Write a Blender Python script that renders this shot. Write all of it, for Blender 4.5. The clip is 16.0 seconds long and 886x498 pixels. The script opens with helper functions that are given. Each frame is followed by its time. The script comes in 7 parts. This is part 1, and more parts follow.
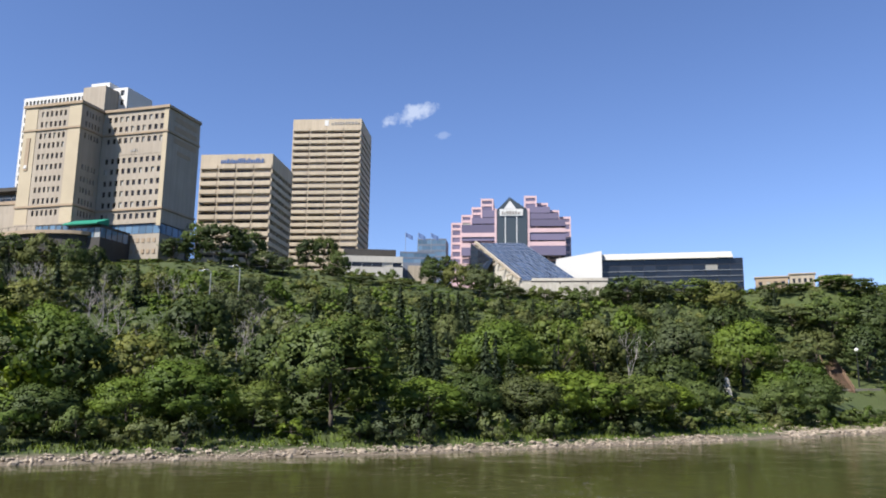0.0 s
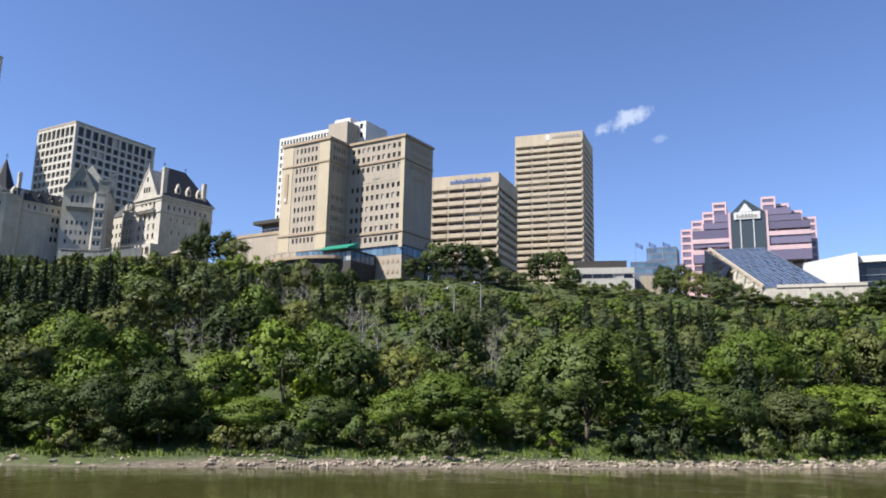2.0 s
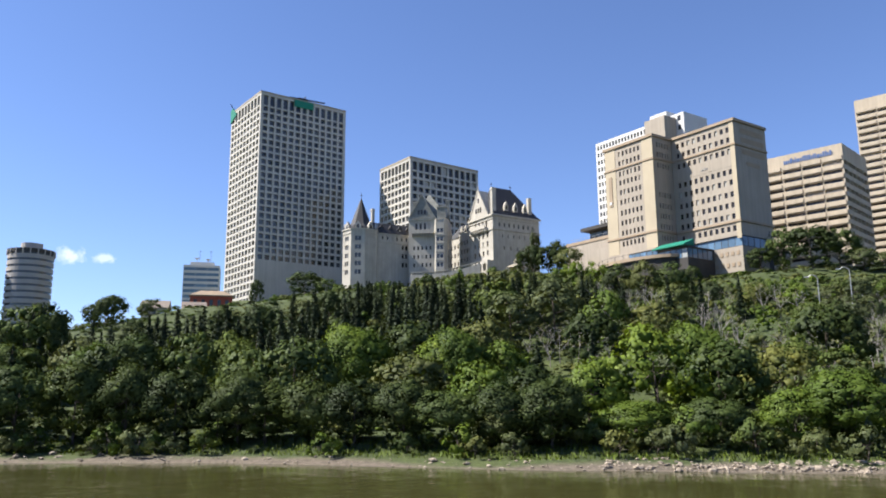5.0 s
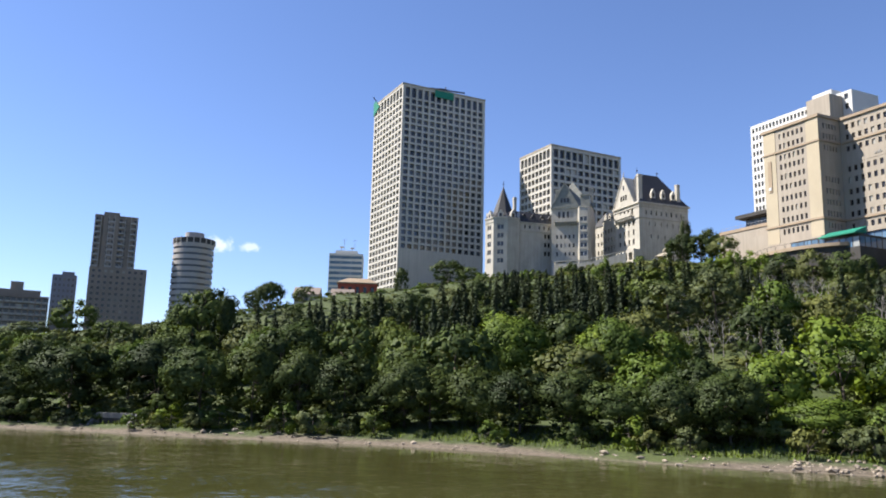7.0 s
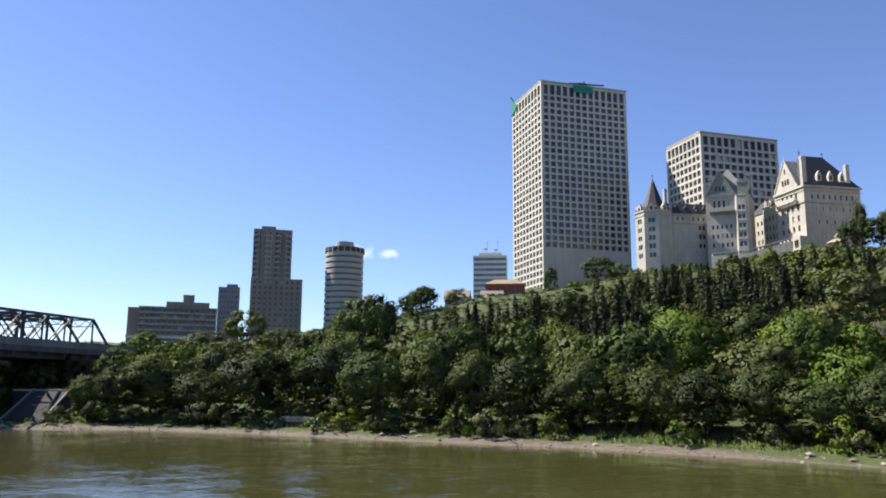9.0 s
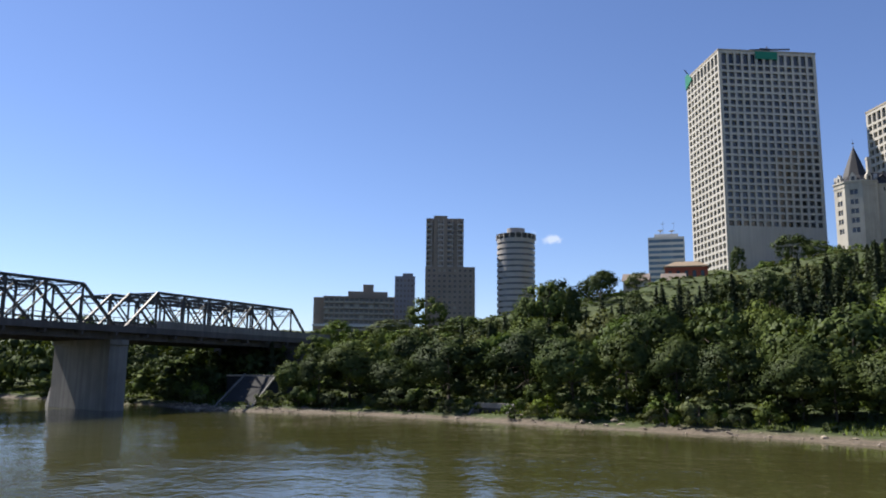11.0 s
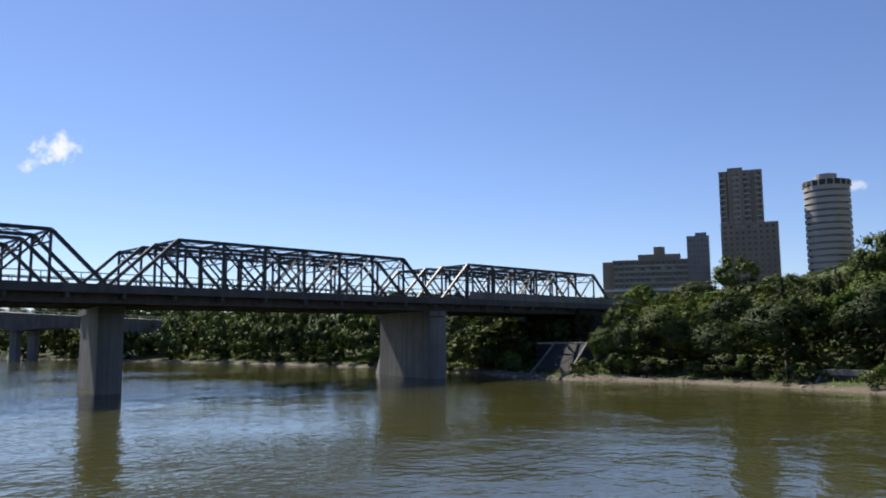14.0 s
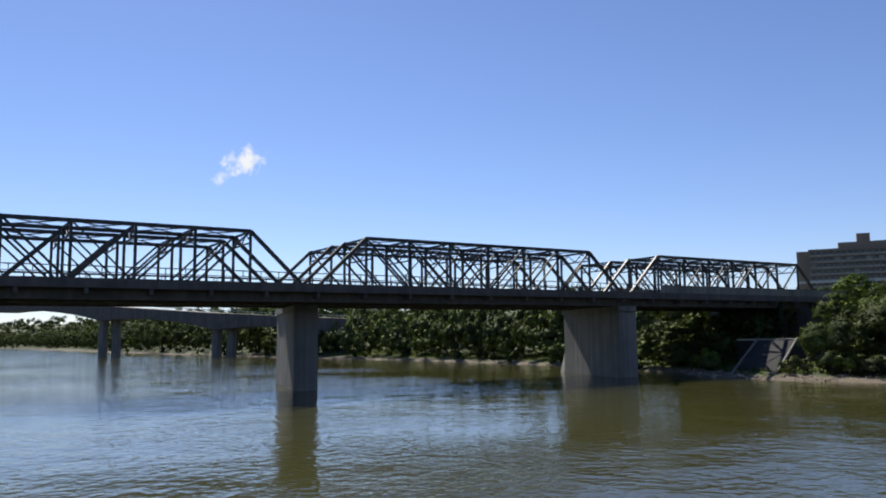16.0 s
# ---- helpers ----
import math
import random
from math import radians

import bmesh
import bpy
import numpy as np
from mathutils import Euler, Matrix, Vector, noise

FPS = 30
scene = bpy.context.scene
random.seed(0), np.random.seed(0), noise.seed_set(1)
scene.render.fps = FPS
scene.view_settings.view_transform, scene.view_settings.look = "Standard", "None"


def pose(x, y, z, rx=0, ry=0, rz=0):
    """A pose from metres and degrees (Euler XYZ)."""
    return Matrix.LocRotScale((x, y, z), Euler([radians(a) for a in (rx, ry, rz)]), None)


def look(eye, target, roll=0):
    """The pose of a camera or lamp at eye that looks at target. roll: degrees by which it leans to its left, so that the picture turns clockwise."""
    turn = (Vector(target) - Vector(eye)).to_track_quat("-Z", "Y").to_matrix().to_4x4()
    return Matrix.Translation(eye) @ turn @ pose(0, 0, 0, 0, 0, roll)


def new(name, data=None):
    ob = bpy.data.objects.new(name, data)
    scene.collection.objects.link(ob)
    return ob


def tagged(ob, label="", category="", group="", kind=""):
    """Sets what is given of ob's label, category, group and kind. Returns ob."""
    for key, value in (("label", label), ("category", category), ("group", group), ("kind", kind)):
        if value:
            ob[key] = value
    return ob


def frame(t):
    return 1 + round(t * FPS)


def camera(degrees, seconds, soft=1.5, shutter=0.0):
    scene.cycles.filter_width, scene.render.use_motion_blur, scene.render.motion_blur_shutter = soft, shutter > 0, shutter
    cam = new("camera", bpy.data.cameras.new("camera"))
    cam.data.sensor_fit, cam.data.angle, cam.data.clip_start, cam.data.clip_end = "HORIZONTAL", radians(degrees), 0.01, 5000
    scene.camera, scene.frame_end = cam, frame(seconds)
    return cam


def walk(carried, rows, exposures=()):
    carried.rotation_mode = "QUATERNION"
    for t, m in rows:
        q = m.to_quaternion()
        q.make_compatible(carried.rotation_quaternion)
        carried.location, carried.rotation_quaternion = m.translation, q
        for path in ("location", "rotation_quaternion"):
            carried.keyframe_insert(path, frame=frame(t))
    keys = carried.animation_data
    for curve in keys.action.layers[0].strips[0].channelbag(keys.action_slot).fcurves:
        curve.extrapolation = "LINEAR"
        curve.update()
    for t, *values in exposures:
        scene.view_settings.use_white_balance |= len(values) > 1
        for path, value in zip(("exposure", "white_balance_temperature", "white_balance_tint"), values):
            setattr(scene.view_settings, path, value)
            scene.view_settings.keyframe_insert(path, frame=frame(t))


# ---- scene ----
cam = camera(59.52, 16.0, soft=1.9)
WATER_EYE = 7.5
CAM = [
    (0.0, 0.00, 0.00, 7.04, 10.28, 0.75),
    (0.5, -0.84, -0.71, 11.50, 10.84, 1.44),
    (1.0, -1.68, -1.43, 15.99, 10.82, 1.46),
    (1.5, -2.51, -2.15, 19.55, 11.00, 1.72),
    (2.0, -3.34, -2.88, 23.30, 10.90, 1.26),
    (2.5, -4.17, -3.62, 27.80, 10.58, 0.99),
    (3.0, -5.00, -4.36, 31.84, 10.73, 0.94),
    (3.5, -5.82, -5.10, 34.96, 11.21, 0.69),
    (4.0, -6.65, -5.85, 38.02, 11.36, 0.55),
    (4.5, -7.47, -6.61, 41.43, 11.37, 0.66),
    (5.0, -8.29, -7.37, 46.27, 10.99, -0.40),
    (5.2, -8.61, -7.67, 47.78, 11.03, -0.29),
    (7.3, -12.04, -10.95, 57.64, 9.96, 0.88),
    (7.5, -12.37, -11.27, 58.88, 9.96, 0.51),
    (8.0, -13.18, -12.08, 62.00, 10.24, 1.47),
    (8.2, -13.51, -12.40, 62.87, 10.21, 1.19),
    (10.3, -16.93, -15.88, 73.50, 9.46, 0.96),
    (10.5, -17.25, -16.22, 74.95, 9.35, 0.96),
    (11.0, -18.07, -17.07, 78.38, 8.89, 0.59),
    (11.5, -18.89, -17.94, 81.66, 7.91, 0.69),
    (12.0, -19.71, -18.81, 84.65, 6.92, 0.56),
    (12.5, -20.53, -19.70, 88.09, 6.57, 0.08),
    (13.0, -21.36, -20.60, 92.68, 6.66, 0.00),
    (13.5, -22.19, -21.51, 95.63, 6.33, -0.79),
    (14.0, -23.02, -22.43, 98.68, 6.47, -0.54),
    (14.5, -23.85, -23.37, 102.52, 6.49, -0.11),
    (15.0, -24.69, -24.31, 105.77, 6.41, -0.70),
    (15.5, -25.53, -25.28, 107.88, 6.39, -0.74),
    (16.0, -26.38, -26.25, 111.03, 6.40, -0.78),
]


def cam_pose(x, y, yaw, pitch, roll):
    a, b = radians(yaw), radians(pitch)
    eye = Vector((x, y, WATER_EYE))
    return look(eye, eye + Vector((-math.sin(a) * math.cos(b), math.cos(a) * math.cos(b), math.sin(b))), roll)


walk(cam, [(t, cam_pose(x, y, yaw, pitch, roll)) for t, x, y, yaw, pitch, roll in CAM],
     exposures=[(0.0, 0.84, 6350, 10), (3.5, 1.0, 6350, 10), (8.0, 1.03, 6500, 10), (10.5, 0.73, 6500, 10.5), (11.5, 0.60, 6550, 10.5), (12.5, 0.56, 6550, 10.5), (16.0, 0.41, 6550, 10.5)])

# ---- sky, sun ----
SUN_AZ, SUN_EL = radians(-134), radians(47)
SUN_WAY = Vector((math.cos(SUN_AZ) * math.cos(SUN_EL), math.sin(SUN_AZ) * math.cos(SUN_EL), math.sin(SUN_EL)))

world = bpy.data.worlds.new("sky_world")
scene.world = world
world.use_nodes = True
wn, wl = world.node_tree.nodes, world.node_tree.links
wn.clear()
w_out, w_bg, w_sky = wn.new("ShaderNodeOutputWorld"), wn.new("ShaderNodeBackground"), wn.new("ShaderNodeTexSky")
w_sky.sky_type, w_sky.sun_disc = "NISHITA", False
w_sky.sun_elevation, w_sky.sun_rotation = SUN_EL, math.atan2(SUN_WAY.x, SUN_WAY.y)
w_sky.air_density, w_sky.dust_density, w_sky.ozone_density, w_sky.altitude = 1.0, 0.15, 3.0, 600
w_bg.inputs["Strength"].default_value = 0.078
w_geo = wn.new("ShaderNodeTexCoord")


def w_math(op, a, b, clamp=False):
    node = wn.new("ShaderNodeMath")
    node.operation, node.use_clamp = op, clamp
    for k, v in enumerate((a, b)):
        if isinstance(v, (int, float)):
            node.inputs[k].default_value = v
        else:
            wl.new(v, node.inputs[k])
    return node.outputs[0]


# a few small fair-weather clouds: direction, width and height (as tangents), strength
CLOUDS = [((-0.1561, 0.9262, 0.3433), 0.034, 0.012, 0.42), ((-0.1175, 0.9401, 0.3201), 0.009, 0.004, 0.14),
          ((-0.9402, 0.2978, 0.1656), 0.018, 0.010, 0.6), ((-0.9279, 0.3337, 0.1662), 0.012, 0.008, 0.5),
          ((-0.7935, -0.5677, 0.2193), 0.026, 0.016, 1.0), ((-0.7800, -0.5937, 0.1979), 0.010, 0.010, 0.7)]
w_noise = wn.new("ShaderNodeTexNoise")
w_noise.inputs["Scale"].default_value, w_noise.inputs["Detail"].default_value, w_noise.inputs["Roughness"].default_value = 55.0, 6.0, 0.62
wl.new(w_geo.outputs["Generated"], w_noise.inputs["Vector"])
w_mask = None
for way, wide, high, strong in CLOUDS:
    d = Vector(way).normalized()
    side = d.cross(Vector((0, 0, 1))).normalized()
    above = side.cross(d)
    tilt = (side + 0.28 * above).normalized() if way[1] > 0.5 else side
    rise = tilt.cross(d).normalized()
    terms = []
    for axis, size in ((tilt, wide), (rise, high)):
        dot = wn.new("ShaderNodeVectorMath")
        dot.operation = "DOT_PRODUCT"
        wl.new(w_geo.outputs["Generated"], dot.inputs[0])
        dot.inputs[1].default_value = axis
        q = w_math("MULTIPLY", dot.outputs["Value"], 1.0 / size)
        terms.append(w_math("MULTIPLY", q, q))
    ahead = wn.new("ShaderNodeVectorMath")
    ahead.operation = "DOT_PRODUCT"
    wl.new(w_geo.outputs["Generated"], ahead.inputs[0])
    ahead.inputs[1].default_value = d
    front = w_math("GREATER_THAN", ahead.outputs["Value"], 0.5)
    r2 = w_math("ADD", terms[0], terms[1])
    fall = w_math("SUBTRACT", 1.0, w_math("SQRT", r2, 0.0))
    puff = w_math("ADD", fall, w_math("MULTIPLY", w_math("SUBTRACT", w_noise.outputs["Fac"], 0.5), 3.2))
    m = w_math("MULTIPLY", w_math("MULTIPLY", w_math("MULTIPLY", puff, 1.3, True), strong), front)
    m = w_math("MULTIPLY", m, w_math("GREATER_THAN", fall, -0.9))
    w_mask = m if w_mask is None else w_math("MAXIMUM", w_mask, m)
w_mix = wn.new("ShaderNodeMix")
w_mix.data_type = "RGBA"
wl.new(w_mask, w_mix.inputs["Factor"])
w_tint = wn.new("ShaderNodeMix")
w_tint.data_type, w_tint.blend_type = "RGBA", "MULTIPLY"
w_tint.inputs["Factor"].default_value = 1.0
w_tint.inputs["B"].default_value = (0.95, 0.98, 1.2, 1)
wl.new(w_sky.outputs["Color"], w_tint.inputs["A"])
wl.new(w_tint.outputs["Result"], w_mix.inputs["A"])
w_mix.inputs["B"].default_value = (8.5, 8.8, 9.2, 1)
wl.new(w_mix.outputs["Result"], w_bg.inputs["Color"])
wl.new(w_bg.outputs[0], w_out.inputs["Surface"])

sun = new("sun", bpy.data.lights.new("sun", "SUN"))
sun.data.energy, sun.data.angle, sun.data.color = 5.4, radians(0.53), (1.0, 0.94, 0.85)
sun.matrix_world = look(SUN_WAY * 500, (0, 0, 0))

# ---- materials ----
def nodes_of(name):
    mat = bpy.data.materials.new(name)
    mat.use_nodes = True
    n, l = mat.node_tree.nodes, mat.node_tree.links
    n.clear()
    out = n.new("ShaderNodeOutputMaterial")
    return mat, n, l, out


def ramp(n, l, source, stops):
    r = n.new("ShaderNodeValToRGB")
    while len(r.color_ramp.elements) < len(stops):
        r.color_ramp.elements.new(0.5)
    for e, (p, c) in zip(r.color_ramp.elements, stops):
        e.position, e.color = p, (*c, 1)
    l.new(source, r.inputs["Fac"])
    return r.outputs["Color"]


def noise_tex(n, l, scale, detail=4.0, rough=0.55, stretch=(1, 1, 1), space="Object"):
    co, mp, tx = n.new("ShaderNodeTexCoord"), n.new("ShaderNodeMapping"), n.new("ShaderNodeTexNoise")
    mp.inputs["Scale"].default_value = stretch
    l.new(co.outputs[space], mp.inputs["Vector"])
    l.new(mp.outputs["Vector"], tx.inputs["Vector"])
    tx.inputs["Scale"].default_value, tx.inputs["Detail"].default_value, tx.inputs["Roughness"].default_value = scale, detail, rough
    return tx.outputs["Fac"]


def mixed(n, l, a, b, fac, how="MIX"):
    m = n.new("ShaderNodeMix")
    m.data_type, m.blend_type = "RGBA", how
    for key, v in (("A", a), ("B", b), ("Factor", fac)):
        if isinstance(v, (int, float)):
            m.inputs[key].default_value = v
        elif isinstance(v, tuple):
            m.inputs[key].default_value = (*v, 1)
        else:
            l.new(v, m.inputs[key])
    return m.outputs["Result"]


def solid(name, colour, rough=0.8, vary=0.18, scale=0.35, metal=0.0, bump=0.05, fine=6.0, streak=0.0, spec=0.4):
    """A plain building surface: base colour with broad stains, fine grain, optional rain streaks and a little relief."""
    mat, n, l, out = nodes_of(name)
    p = n.new("ShaderNodeBsdfPrincipled")
    colour = tuple(c * 0.74 for c in colour)
    broad = noise_tex(n, l, scale, 5)
    grain = noise_tex(n, l, fine, 3)
    dark = tuple(c * (1 - vary) for c in colour)
    light = tuple(min(0.95, c * (1 + vary * 0.55)) for c in colour)
    col = ramp(n, l, broad, [(0.3, dark), (0.7, light)])
    col = mixed(n, l, col, ramp(n, l, grain, [(0.25, (0.86,) * 3), (0.75, (1.06,) * 3)]), 0.6, "MULTIPLY")
    if streak:
        st = noise_tex(n, l, 1.0, 4, 0.6, (0.9, 0.9, 0.04))
        col = mixed(n, l, col, ramp(n, l, st, [(0.42, (1 - streak,) * 3), (0.62, (1, 1, 1))]), 1.0, "MULTIPLY")
    l.new(col, p.inputs["Base Color"])
    p.inputs["Roughness"].default_value, p.inputs["Metallic"].default_value = rough, metal
    p.inputs["Specular IOR Level"].default_value = spec
    b = n.new("ShaderNodeBump")
    b.inputs["Strength"].default_value, b.inputs["Distance"].default_value = bump * 4, 0.05
    l.new(grain, b.inputs["Height"])
    l.new(b.outputs["Normal"], p.inputs["Normal"])
    l.new(p.outputs[0], out.inputs["Surface"])
    return mat


def pane_mat(name, colour, spread=0.5, rough=0.06, blind=(0.35, 0.33, 0.28), blinds=0.12, ior=1.5):
    """Opaque dark window glass with the rooms behind it; each pane differs a little, some have blinds drawn."""
    mat, n, l, out = nodes_of(name)
    p, info = n.new("ShaderNodeBsdfPrincipled"), n.new("ShaderNodeObjectInfo")
    geo = n.new("ShaderNodeNewGeometry")
    add = n.new("ShaderNodeMath")
    add.operation = "ADD"
    l.new(info.outputs["Random"], add.inputs[0])
    l.new(geo.outputs["Random Per Island"], add.inputs[1])
    fr = n.new("ShaderNodeMath")
    fr.operation = "FRACT"
    l.new(add.outputs[0], fr.inputs[0])
    lo, hi = tuple(c * (1 - spread) for c in colour), tuple(c * (1 + spread) for c in colour)
    col = ramp(n, l, fr.outputs[0], [(0.0, lo), (1 - blinds - 0.02, hi), (1 - blinds, blind)])
    l.new(col, p.inputs["Base Color"])
    p.inputs["Roughness"].default_value, p.inputs["IOR"].default_value = rough, ior
    l.new(p.outputs[0], out.inputs["Surface"])
    return mat


def leaf_mat(name, dark, light, bright, glow=0.14):
    mat, n, l, out = nodes_of(name)
    dark, light, bright = (tuple(c * e for c, e in zip(k, (0.70, 0.67, 0.92))) for k in (dark, light, bright))
    dark, bright = (tuple(0.5 * c + 0.5 * e for c, e in zip(k, light)) for k in (dark, bright))
    geo, info = n.new("ShaderNodeNewGeometry"), n.new("ShaderNodeObjectInfo")
    col = ramp(n, l, geo.outputs["Random Per Island"], [(0.0, dark), (0.55, light), (1.0, bright)])
    tree = ramp(n, l, info.outputs["Random"], [(0.0, (0.55, 0.62, 0.55)), (0.35, (0.85, 0.9, 0.78)), (0.7, (1.05, 1.07, 0.85)), (1.0, (1.28, 1.26, 0.85))])
    col = mixed(n, l, col, tree, 1.0, "MULTIPLY")
    big = noise_tex(n, l, 0.5, 3)
    col = mixed(n, l, col, ramp(n, l, big, [(0.3, (0.75, 0.78, 0.8)), (0.7, (1.15, 1.12, 1.0))]), 1.0, "MULTIPLY")
    d, t, g, m1, m2 = n.new("ShaderNodeBsdfDiffuse"), n.new("ShaderNodeBsdfTranslucent"), n.new("ShaderNodeBsdfGlossy"), n.new("ShaderNodeMixShader"), n.new("ShaderNodeMixShader")
    l.new(col, d.inputs["Color"])
    l.new(mixed(n, l, col, (1.3, 1.25, 0.5), 1.0, "MULTIPLY"), t.inputs["Color"])
    g.inputs["Roughness"].default_value = 0.55
    g.inputs["Color"].default_value = (0.6, 0.65, 0.6, 1)
    m1.inputs["Fac"].default_value, m2.inputs["Fac"].default_value = glow, 0.018
    l.new(d.outputs[0], m1.inputs[1]); l.new(t.outputs[0], m1.inputs[2])
    l.new(m1.outputs[0], m2.inputs[1]); l.new(g.outputs[0], m2.inputs[2])
    l.new(m2.outputs[0], out.inputs["Surface"])
    return mat


def ground_mat():
    """Grassy slope with bare soil and gravel; near the water's edge wet mud and silt by height."""
    mat, n, l, out = nodes_of("river_bank")
    p = n.new("ShaderNodeBsdfPrincipled")
    geo, sep = n.new("ShaderNodeNewGeometry"), n.new("ShaderNodeSeparateXYZ")
    l.new(geo.outputs["Position"], sep.inputs[0])
    fine, broad = noise_tex(n, l, 1.6, 6, 0.65), noise_tex(n, l, 0.06, 4)
    grass = ramp(n, l, fine, [(0.25, (0.024, 0.034, 0.009)), (0.55, (0.052, 0.074, 0.018)), (0.8, (0.088, 0.112, 0.032))])
    grass = mixed(n, l, grass, ramp(n, l, broad, [(0.35, (0.75, 0.8, 0.7)), (0.7, (1.15, 1.05, 0.9))]), 1.0, "MULTIPLY")
    mud = ramp(n, l, fine, [(0.3, (0.075, 0.058, 0.04)), (0.7, (0.165, 0.135, 0.1))])
    w = n.new("ShaderNodeMath")
    w.operation = "MULTIPLY_ADD"
    l.new(broad, w.inputs[0])
    w.inputs[1].default_value, w.inputs[2].default_value = 2.2, -1.1
    h = n.new("ShaderNodeMath")
    h.operation = "ADD"
    l.new(sep.outputs["Z"], h.inputs[0]); l.new(w.outputs[0], h.inputs[1])
    k = n.new("ShaderNodeMapRange")
    k.inputs["From Min"].default_value, k.inputs["From Max"].default_value = 0.3, 0.65
    l.new(h.outputs[0], k.inputs["Value"])
    l.new(mixed(n, l, mud, grass, k.outputs[0]), p.inputs["Base Color"])
    p.inputs["Roughness"].default_value = 0.95
    b = n.new("ShaderNodeBump")
    b.inputs["Strength"].default_value, b.inputs["Distance"].default_value = 0.6, 0.25
    l.new(fine, b.inputs["Height"]); l.new(b.outputs["Normal"], p.inputs["Normal"])
    l.new(p.outputs[0], out.inputs["Surface"])
    return mat


def water_mat():
    """Silty olive river: opaque body colour under a rippled reflecting surface, smoother in some reaches than in others."""
    mat, n, l, out = nodes_of("river_water")
    p = n.new("ShaderNodeBsdfPrincipled")
    silt = noise_tex(n, l, 0.02, 3)
    l.new(ramp(n, l, silt, [(0.3, (0.042, 0.043, 0.014)), (0.7, (0.057, 0.056, 0.019))]), p.inputs["Base Color"])
    p.inputs["Roughness"].default_value, p.inputs["IOR"].default_value = 0.04, 1.333
    small, mid, reach = noise_tex(n, l, 1.1, 3, 0.5), noise_tex(n, l, 0.22, 3, 0.5), noise_tex(n, l, 0.028, 3)
    amp = n.new("ShaderNodeMapRange")
    amp.inputs["From Min"].default_value, amp.inputs["From Max"].default_value = 0.35, 0.7
    amp.inputs["To Min"].default_value, amp.inputs["To Max"].default_value = 0.25, 1.0
    l.new(reach, amp.inputs["Value"])
    geo = n.new("ShaderNodeNewGeometry")
    grades = []
    for way, lo, hi in (((0.696, -0.717, 0), -38.0, -16.0), ((-0.717, -0.696, 0), 20.0, 220.0)):
        dot, edge, grade = n.new("ShaderNodeVectorMath"), n.new("ShaderNodeMath"), n.new("ShaderNodeMapRange")
        dot.operation, edge.operation = "DOT_PRODUCT", "MULTIPLY_ADD"
        l.new(geo.outputs["Position"], dot.inputs[0])
        dot.inputs[1].default_value = way
        l.new(reach, edge.inputs[0])
        edge.inputs[1].default_value = 40.0
        l.new(dot.outputs["Value"], edge.inputs[2])
        grade.inputs["From Min"].default_value, grade.inputs["From Max"].default_value = lo, hi
        l.new(edge.outputs[0], grade.inputs["Value"])
        grades.append(grade.outputs[0])
    wind = ramp(n, l, grades[1], [(k, (v,) * 3) for k, v in ((0.2, 0.5), (0.36, 0.8), (0.6, 0.42), (0.8, 0.95))])
    wind = mixed(n, l, (0.5, 0.5, 0.5), wind, grades[0])
    twice, gain = n.new("ShaderNodeMath"), n.new("ShaderNodeMath")
    twice.operation, gain.operation = "MULTIPLY", "MULTIPLY"
    l.new(wind, twice.inputs[0])
    twice.inputs[1].default_value = 2.0
    l.new(twice.outputs[0], gain.inputs[0]); l.new(amp.outputs[0], gain.inputs[1])
    s = n.new("ShaderNodeMath")
    s.operation = "MULTIPLY_ADD"
    l.new(mid, s.inputs[0])
    s.inputs[1].default_value = 2.2
    l.new(small, s.inputs[2])
    h = n.new("ShaderNodeMath")
    h.operation = "MULTIPLY"
    l.new(s.outputs[0], h.inputs[0]); l.new(gain.outputs[0], h.inputs[1])
    b = n.new("ShaderNodeBump")
    b.inputs["Strength"].default_value, b.inputs["Distance"].default_value = 1.0, 0.075
    l.new(h.outputs[0], b.inputs["Height"]); l.new(b.outputs["Normal"], p.inputs["Normal"])
    l.new(p.outputs[0], out.inputs["Surface"])
    return mat


M_GROUND, M_WATER = ground_mat(), water_mat()
M_CREAM = solid("cream_precast", (0.47, 0.405, 0.325), 0.85, 0.10, 0.12, streak=0.12)
M_PILASTER = solid("yellow_cream_panel", (0.55, 0.465, 0.33), 0.85, 0.08, 0.12)
M_CREAM_TRIM = solid("buff_trim", (0.42, 0.32, 0.22), 0.85, 0.12)
M_CONC = solid("pale_concrete", (0.50, 0.43, 0.33), 0.85, 0.12, 0.12, streak=0.14)
M_BUFF = solid("buff_concrete_panel", (0.62, 0.52, 0.39), 0.85, 0.10, 0.1, streak=0.12)
M_TOWER = solid("grey_precast", (0.64, 0.605, 0.54), 0.85, 0.10, 0.08, streak=0.12)
M_WHITE = solid("white_cladding", (0.74, 0.73, 0.70), 0.7, 0.08, 0.1)
M_FASCIA = solid("off_white_fascia", (0.60, 0.575, 0.52), 0.7, 0.08, 0.1, streak=0.1)
M_STONE = solid("pale_limestone", (0.615, 0.57, 0.485), 0.85, 0.14, 0.3, streak=0.15)
M_SLATE = solid("dark_slate_roof", (0.036, 0.036, 0.04), 0.6, 0.25, 0.8)
M_COPPER = solid("grey_green_copper", (0.29, 0.29, 0.25), 0.6, 0.25, 0.8)
M_PINK = solid("pink_granite", (0.73, 0.52, 0.54), 0.6, 0.07, 0.2)
M_DARKROOF_SHADE = solid("dark_roof_and_shade", (0.06, 0.055, 0.05), 0.8, 0.2)
M_BROWN = solid("brown_brick", (0.36, 0.29, 0.24), 0.9, 0.12, 0.15, streak=0.1)
M_BALC = solid("grey_balcony", (0.5, 0.46, 0.43), 0.85, 0.1)
